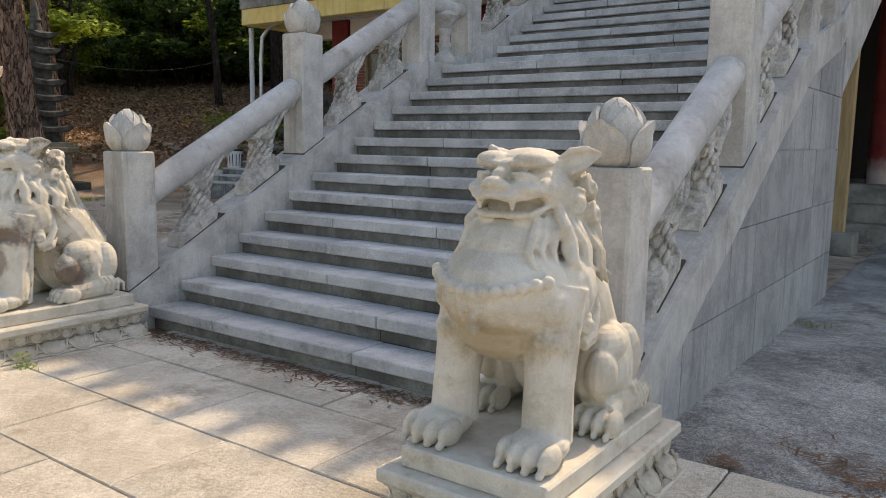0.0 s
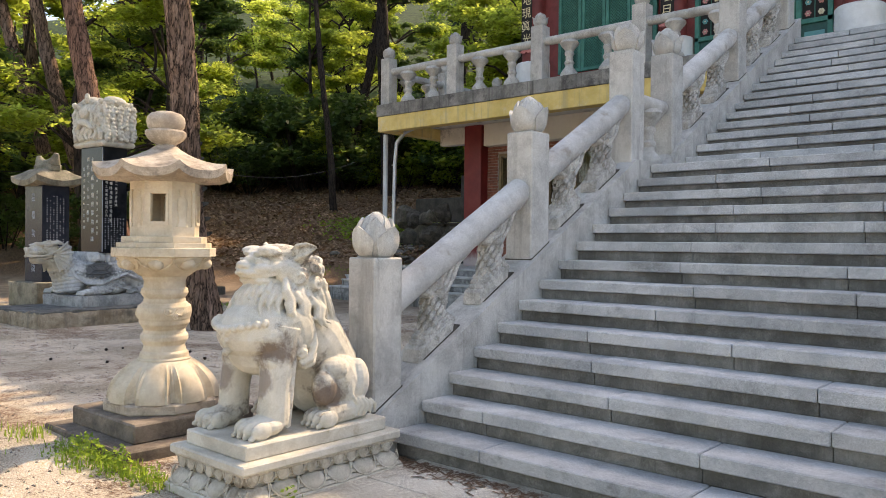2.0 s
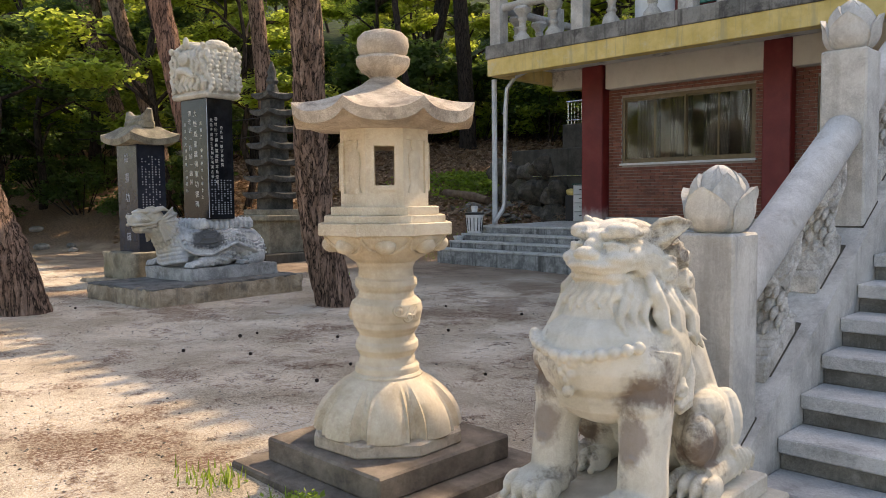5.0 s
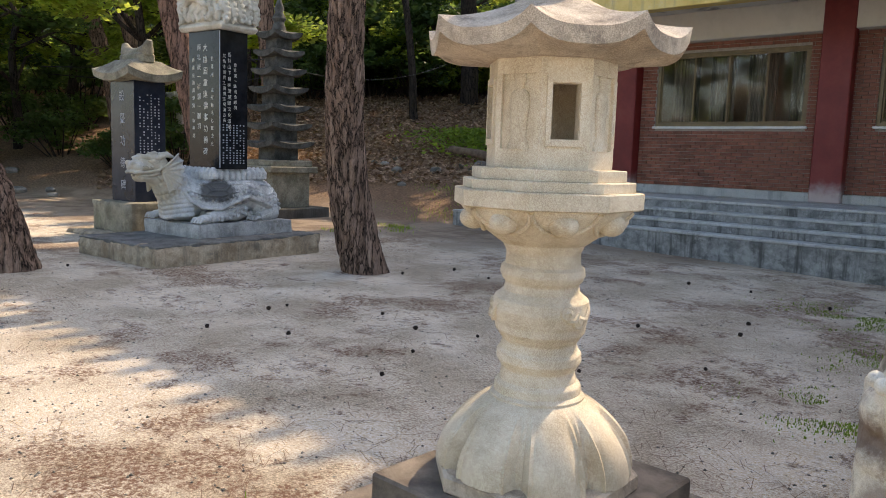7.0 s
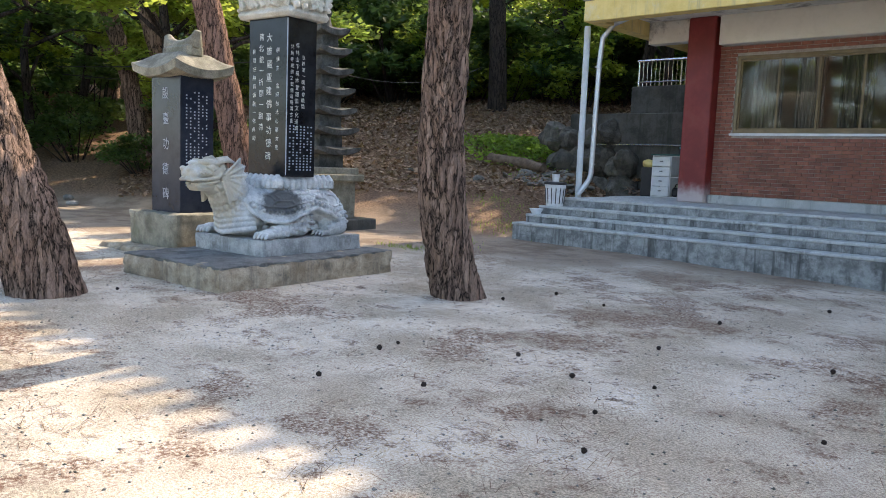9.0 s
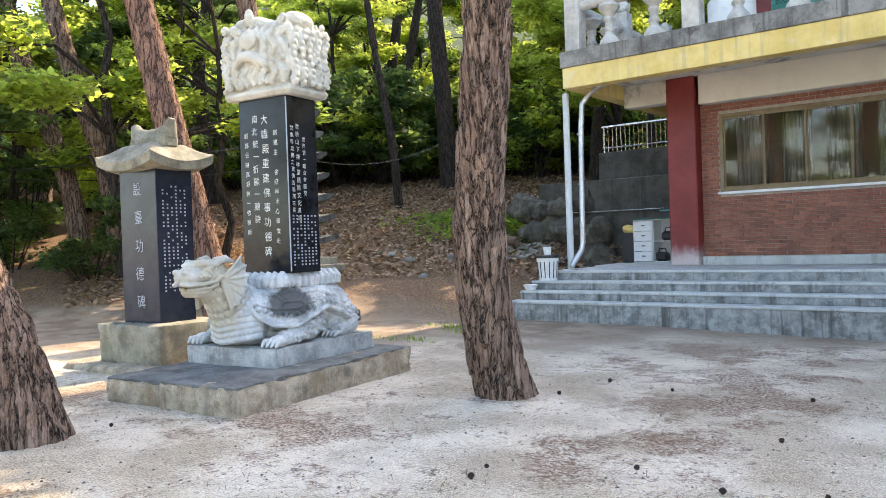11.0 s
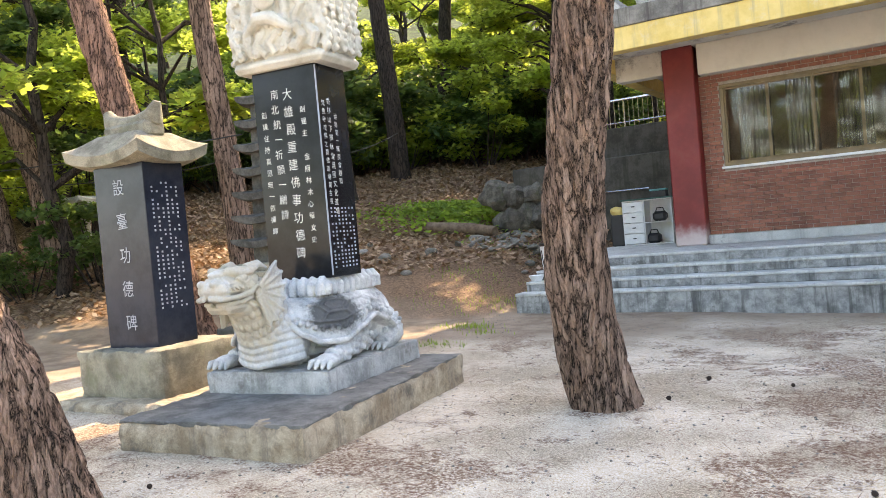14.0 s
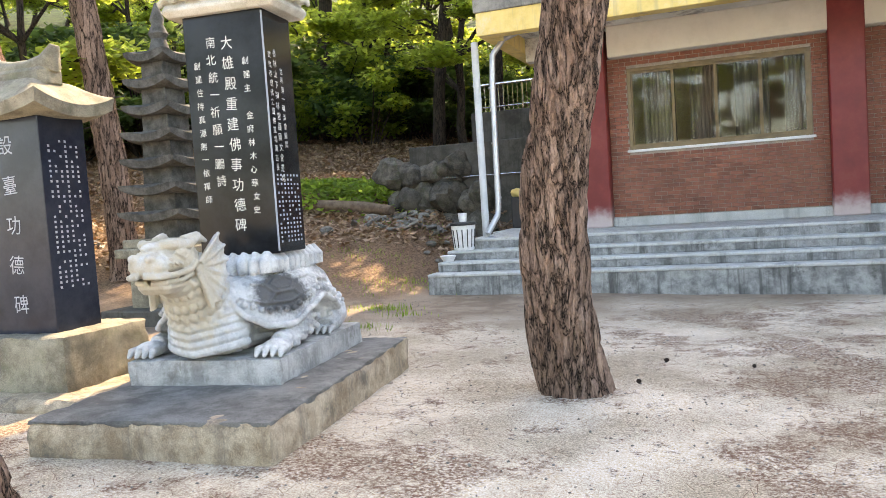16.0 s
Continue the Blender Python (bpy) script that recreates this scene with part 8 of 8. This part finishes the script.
cb = thing("cabinet", "white cabinet with four drawers and open shelves", "cabinet", (-15.28, 16.15, PORCH - 0.004))
W, D, Hh = 1.02, 0.42, 0.92
for kind_, b in (("side_panel", (0, 0.02, 0, D, 0, Hh)), ("side_panel", (W - 0.02, W, 0, D, 0, Hh)), ("divider", (0.44, 0.46, 0.003, D, 0.021, Hh - 0.021)), ("bottom_panel", (0.0205, W - 0.0205, 0, D, 0, 0.02)),
                 ("top_panel", (0.0205, W - 0.0205, 0, D, Hh - 0.02, Hh)), ("shelf", (0.461, W - 0.0205, 0.01, D, 0.44, 0.46)), ("back_panel", (0.0205, W - 0.0205, D - 0.015, D - 0.001, 0.021, Hh - 0.021))):
    part(kind_, Geo().box(*b, 0.003), WHITE, cb)
part("worktop", Geo().box(-0.03, W + 0.03, -0.03, D + 0.01, Hh, Hh + 0.03, 0.006), GREEN_DARK, cb, "pale green edged top")
for i in range(4):
    dr = part("drawer", Geo().box(0.025, 0.437, -0.018, 0.0, 0.03 + 0.218 * i, 0.235 + 0.218 * i, 0.005), WHITE, cb)
    part("handle", Geo().tube([(0.20, -0.035, 0.14 + 0.218 * i), (0.27, -0.035, 0.14 + 0.218 * i)], 0.01, 8), BLACK, dr)
for x, z in ((-14.70, 0.02), (-14.55, 0.46)):
    bag = thing("bag", "small black bag on the cabinet shelf", "bag", (x, 16.22, PORCH + z - 0.003))
    part("body", Geo().box(-0.14, 0.14, 0.0, 0.2, 0.0, 0.20, 0.05), BLACK, bag)
    part("strap", Geo().tube([(-0.09, 0.1, 0.19), (-0.06, 0.1, 0.27), (0.06, 0.1, 0.27), (0.09, 0.1, 0.19)], 0.012, 7), BLACK, bag)
for i in range(9):
    a = pr.uniform(0, math.pi)
    x, y = -15.55 + pr.uniform(-0.4, 0.1), 16.6 + pr.uniform(-0.5, 0.3)
    tw = thing("branch", "dry brown branch in a heap by the cabinet", "branch", (x, y, PORCH + 0.03), "heap of branches")
    part("stick", Geo().tube([(0, 0, 0.0), (0.3 * math.cos(a), 0.2 * math.sin(a), 0.10), (0.6 * math.cos(a), 0.4 * math.sin(a), 0.03 + 0.25 * pr.random())], [0.02, 0.016, 0.006], 6), DEAD_WOOD, tw)

for k, pts in enumerate((((-30.0, 9.0, 3.9), (-24.0, 9.5, 3.55), (-20.3, 10.6, 3.75)), ((-21.0, 11.0, 3.7), (-22.0, 15.0, 3.3), (-22.1, 18.2, 4.5)), ((-30.0, 9.2, 3.7), (-25.0, 12.0, 3.3), (-21.1, 10.9, 3.4)))):
    w = thing("cable", "thin sagging black cable between the trees", "cable", (0, 0, 0), "cables")
    a, b, c = (Vector(p) for p in pts)
    part("wire", Geo().tube([a * (1 - u) ** 2 + b * 2 * u * (1 - u) + c * u * u for u in [i / 20 for i in range(21)]], 0.012, 5), WIRE, w)

# ---- litter on the court ----


def cone_mesh():
    g = Geo()
    g.ball(0, 0, 0.022, 0.02, 0.02, 0.028, n=8, k=6)
    for r in range(5):
        for i in range(7):
            a = 2 * math.pi * (i + 0.5 * (r % 2)) / 7
            k = math.sin((r + 0.7) / 5.4 * math.pi)
            g.ball(0.024 * k * math.cos(a), 0.024 * k * math.sin(a), 0.006 + 0.010 * r, 0.010, 0.010, 0.005, (0, 0, 0), n=5, k=4)
    return g.mesh("pine_cone", CONE, 30)


CONE_MESH = cone_mesh()
cspots = [(-10.4, 4.9), (-9.3, 4.2), (-9.8, 6.0), (-8.2, 4.8), (-9.0, 3.6), (-8.6, 6.4), (-11.2, 4.4), (-10.9, 3.4), (-7.6, 5.6)]
while len(cspots) < 27:
    x, y = pr.uniform(-14.5, -6.3), pr.uniform(1.4, 10.5)
    if math.hypot(x + 7.1, y - 2.7) > 1.0 and math.hypot(x + 12.25, y - 6.2) > 0.5 and not (-15.8 < x < -13.5 and 4.0 < y < 7.0) and math.hypot(x + 14.5, y - 3) > 0.5:
        cspots.append((x, y))
for x, y in cspots:
    s = pr.uniform(0.5, 0.8)
    o = tagged(part("pine_cone", CONE_MESH, None), "small dark fallen pine cone on the sand", "pine cone", "pine cones")
    o.matrix_basis = pose(x, y, height(x, y) + 0.035 * noise.noise((x * 0.35, y * 0.35, 0.3)) + 0.012 * noise.noise((x * 1.4, y * 1.4, 5.0)) + 0.004, 70 * pr.random(), 0, pr.uniform(0, 360)) @ Matrix.Diagonal((s, s, s, 1))


def ground_z(x, y):
    b = 0.035 * noise.noise((x * 0.35, y * 0.35, 0.3)) + 0.012 * noise.noise((x * 1.4, y * 1.4, 5.0))
    return height(x, y) + (b * 0.1 if x > -5.3 and y > -4 else b)


pts = []
while len(pts) < 9000:
    x, y = pr.uniform(-16.5, -5.4), 1.2 + 10.3 * pr.random() ** 1.1
    if noise.noise((x * 0.8, y * 0.8, 4.0)) + 0.35 * noise.noise((x * 3, y * 3, 1.0)) < pr.uniform(-0.25, 0.45):
        continue
    pts.append((x, y, ground_z(x, y) + 0.006))
c = np.array(pts)
ang = rng.uniform(0, 2 * math.pi, len(c))
dirs = np.stack([np.cos(ang), np.sin(ang), rng.uniform(-0.05, 0.08, len(c))], 1)
ln = rng.uniform(0.03, 0.075, (len(c), 1))
side = np.stack([-np.sin(ang), np.cos(ang), np.zeros(len(c))], 1) * 0.0016
v = np.stack([c - dirs * ln - side, c - dirs * ln + side, c + dirs * ln + side, c + dirs * ln - side], 1).reshape(-1, 3)
tagged(new("needle_litter", sheet("needle_litter", v, np.arange(4 * len(c)).reshape(-1, 4), NEEDLE_LITTER)), "dry brown pine needles drifted over the sand", "needles", kind="stuff")

# needles and dirt swept against the paving and the stair foot
pts = []
while len(pts) < 5200:
    u = pr.random()
    if u < 0.55:
        x, y = pr.uniform(-1.0, 2.6), 3.52 + abs(pr.gauss(0, 0.22)) + 0.12 * noise.noise((pr.random() * 3, 1.0, 2.0))
    elif u < 0.8:
        x, y = pr.uniform(-5.2, -1.2), 3.42 - abs(pr.gauss(0, 0.10))
    else:
        x, y = 0.27 + abs(pr.gauss(0, 0.15)), pr.uniform(-1.0, 3.5)
    if u >= 0.55 or noise.noise((x * 1.5, y * 1.5, 8.0)) > -0.15:
        pts.append((x, y, 0.154 if y < 3.5 and x < 0.25 else (0.15 if y > 3.5 else ground_z(x, y) + 0.01)))
c = np.array(pts)
ang = rng.uniform(0, 2 * math.pi, len(c))
dirs = np.stack([np.cos(ang), np.sin(ang), rng.uniform(-0.05, 0.08, len(c))], 1)
ln = rng.uniform(0.012, 0.05, (len(c), 1))
side = np.stack([-np.sin(ang), np.cos(ang), np.zeros(len(c))], 1) * rng.choice([0.0015, 0.0015, 0.006], (len(c), 1))
v = np.stack([c - dirs * ln - side, c - dirs * ln + side, c + dirs * ln + side, c + dirs * ln - side], 1).reshape(-1, 3)
tagged(new("swept_litter", sheet("swept_litter", v, np.arange(4 * len(c)).reshape(-1, 4), NEEDLE_LITTER)), "dry needles and bits of bark along the paving edge", "needles", kind="stuff")

pts = []
while len(pts) < 9000:
    x, y = pr.uniform(-16.5, -5.3), 0.9 + 10.6 * pr.random() ** 1.3
    pts.append((x, y, ground_z(x, y) + 0.002))
c = np.array(pts)
s = (rng.random((len(c), 1)) ** 3) * 0.011 + 0.0035
octa = np.array([(1, 0, 0), (0, 1, 0), (-1, 0, 0), (0, -1, 0), (0, 0, 0.7), (0, 0, -0.5)], float)
rot = rng.uniform(0, 2 * math.pi, len(c))
ca, sa_ = np.cos(rot)[:, None], np.sin(rot)[:, None]
o = octa[None] * s[:, :, None] * rng.uniform(0.6, 1.3, (len(c), 6, 1))
v = np.stack([o[..., 0] * ca - o[..., 1] * sa_, o[..., 0] * sa_ + o[..., 1] * ca, o[..., 2]], 2) + c[:, None]
tri = np.array([(0, 1, 4), (1, 2, 4), (2, 3, 4), (3, 0, 4), (1, 0, 5), (2, 1, 5), (3, 2, 5), (0, 3, 5)])
f = (tri[None] + 6 * np.arange(len(c))[:, None, None]).reshape(-1, 3)
tagged(new("gravel", sheet("gravel", v.reshape(-1, 3), f, ROCK)), "fine loose grit and pebbles on the sandy court", "gravel", kind="stuff")


def blades(name, label, centres, h, mat):
    c = np.array(centres)
    a = rng.uniform(0, 2 * math.pi, len(c))
    w = np.stack([np.cos(a), np.sin(a), np.zeros(len(c))], 1) * 0.006
    lean = np.stack([-np.sin(a), np.cos(a), np.zeros(len(c))], 1) * rng.uniform(-0.5, 0.5, (len(c), 1)) * h
    up = np.array([0, 0, 1.0]) * rng.uniform(0.5, 1.2, (len(c), 1)) * h
    v = np.stack([c - w, c + w, c + lean + up + w * 0.2, c + lean + up - w * 0.2], 1).reshape(-1, 3)
    return tagged(new(name, sheet(name, v, np.arange(4 * len(c)).reshape(-1, 4), mat)), label, "grass", kind="stuff")


pts = []
for cx, cy, sp, n in ((-6.75, 1.98, 0.20, 260), (-6.30, 2.02, 0.12, 150), (-5.95, 2.05, 0.10, 110), (-4.98, 2.35, 0.08, 90), (-7.6, 1.9, 0.12, 90), (-15.2, 9.6, 0.2, 60), (-17.0, 11.8, 0.7, 120), (-1.1, 6.9, 0.1, 70), (-16.2, 12.6, 0.5, 260), (-17.6, 13.6, 0.5, 200), (-15.4, 8.6, 0.25, 120), (-15.68, 10.08, 0.22, 200), (-17.91, 16.07, 0.6, 500)):
    for _ in range(n):
        x, y = pr.gauss(cx, sp), pr.gauss(cy, sp * 0.55)
        pts.append((x, y, max(ground_z(x, y), 0.10) - 0.004))
blades("grass", "sparse yellow-green weeds at the foot of the stones", pts, 0.065, GRASS)

pts = []
for cx, cy, sp, n in ((-6.5, 5.3, 0.30, 2600), (-7.1, 8.9, 0.50, 3600), (-6.3, 7.0, 0.40, 2600)):
    for _ in range(n):
        x, y = pr.gauss(cx, sp), pr.gauss(cy, sp * 0.8)
        if noise.noise((x * 2.2, y * 2.2, 6.0)) > -0.1:
            pts.append((x, y, ground_z(x, y) - 0.002))
blades("low_grass", "thin film of short green grass on the sandy court", pts, 0.020, GRASS)

pts = []
for cx, cy, sx_, sy_, n in ((-6.75, 1.97, 0.20, 0.07, 420), (-6.32, 2.0, 0.12, 0.05, 220), (-5.95, 2.03, 0.07, 0.04, 90), (-4.98, 2.33, 0.05, 0.03, 60)):
    for _ in range(n):
        u, v_ = pr.gauss(0, 1), pr.gauss(0, 1)
        x, y = cx + sx_ * u, cy + sy_ * v_
        pts.append((x, y, max(ground_z(x, y), 0.09) + 0.01 + 0.17 * pr.random() * math.exp(-0.4 * (u * u + v_ * v_))))
v, q = leaves(np.array(pts), 0.022, 0.3)
tagged(new("weeds", sheet("weeds", v, q, GRASS)), "low yellow-green leafy weeds at the lantern base", "weeds", kind="stuff")

# ---- bricks, last ----
BL, BH, BJ = 0.195, 0.057, 0.010
full, half_b = Geo().box(0, BL, 0, 0.02, 0, BH, 0.003).mesh("brick", BRICK, 0), Geo().box(0, BL / 2 - BJ / 2, 0, 0.02, 0, BH, 0.003).mesh("brick", BRICK, 0)
rest, count = Geo(), 0
rowz, k = 1.238, 0
while rowz + BH < 3.985:
    x = -13.195
    first = True
    while x < -5.9:
        w = BL / 2 - BJ / 2 if (first and k % 2) else BL
        first = False
        pieces = [(x, x + w)]
        for h in ((W0 - 0.005, W1 + 0.005, WZ0 - 0.05, WZ1 + 0.005), (W2[0] - 0.005, W2[1] + 0.005, WZ0 - 0.05, WZ1 + 0.005)):
            if rowz + BH > h[2] and rowz < h[3]:
                nxt = []
                for a, b in pieces:
                    if b <= h[0] or a >= h[1]:
                        nxt.append((a, b))
                    else:
                        if a < h[0] - 0.03:
                            nxt.append((a, h[0]))
                        if b > h[1] + 0.03:
                            nxt.append((h[1], b))
                pieces = nxt
        for a, b in pieces:
            near_part = a < -10.9 and count < 300 and rowz < 3.2
            if near_part and abs(b - a - BL) < 1e-6:
                part("brick", full, None, brick_wall, m=pose(a, BY - 0.006, rowz))
                count += 1
            elif near_part and abs(b - a - (BL / 2 - BJ / 2)) < 1e-6:
                part("brick", half_b, None, brick_wall, m=pose(a, BY - 0.006, rowz))
                count += 1
            else:
                rest.box(a, b, BY - 0.006, BY + 0.013, rowz, rowz + BH, 0.003)
        x += w + BJ
    rowz, k = rowz + BH + BJ, k + 1
BRICK_REST = material("brick_rest", (0.20, 0.075, 0.05), (0.33, 0.13, 0.085), 9.0, 0.9, 0.15, 250, 0.4, 90, (0.13, 0.06, 0.045), 0.55, 9.0)
o = part("brickwork", rest, BRICK_REST, brick_wall, "rest of the red brickwork", 0)
o["kind"] = "stuff"
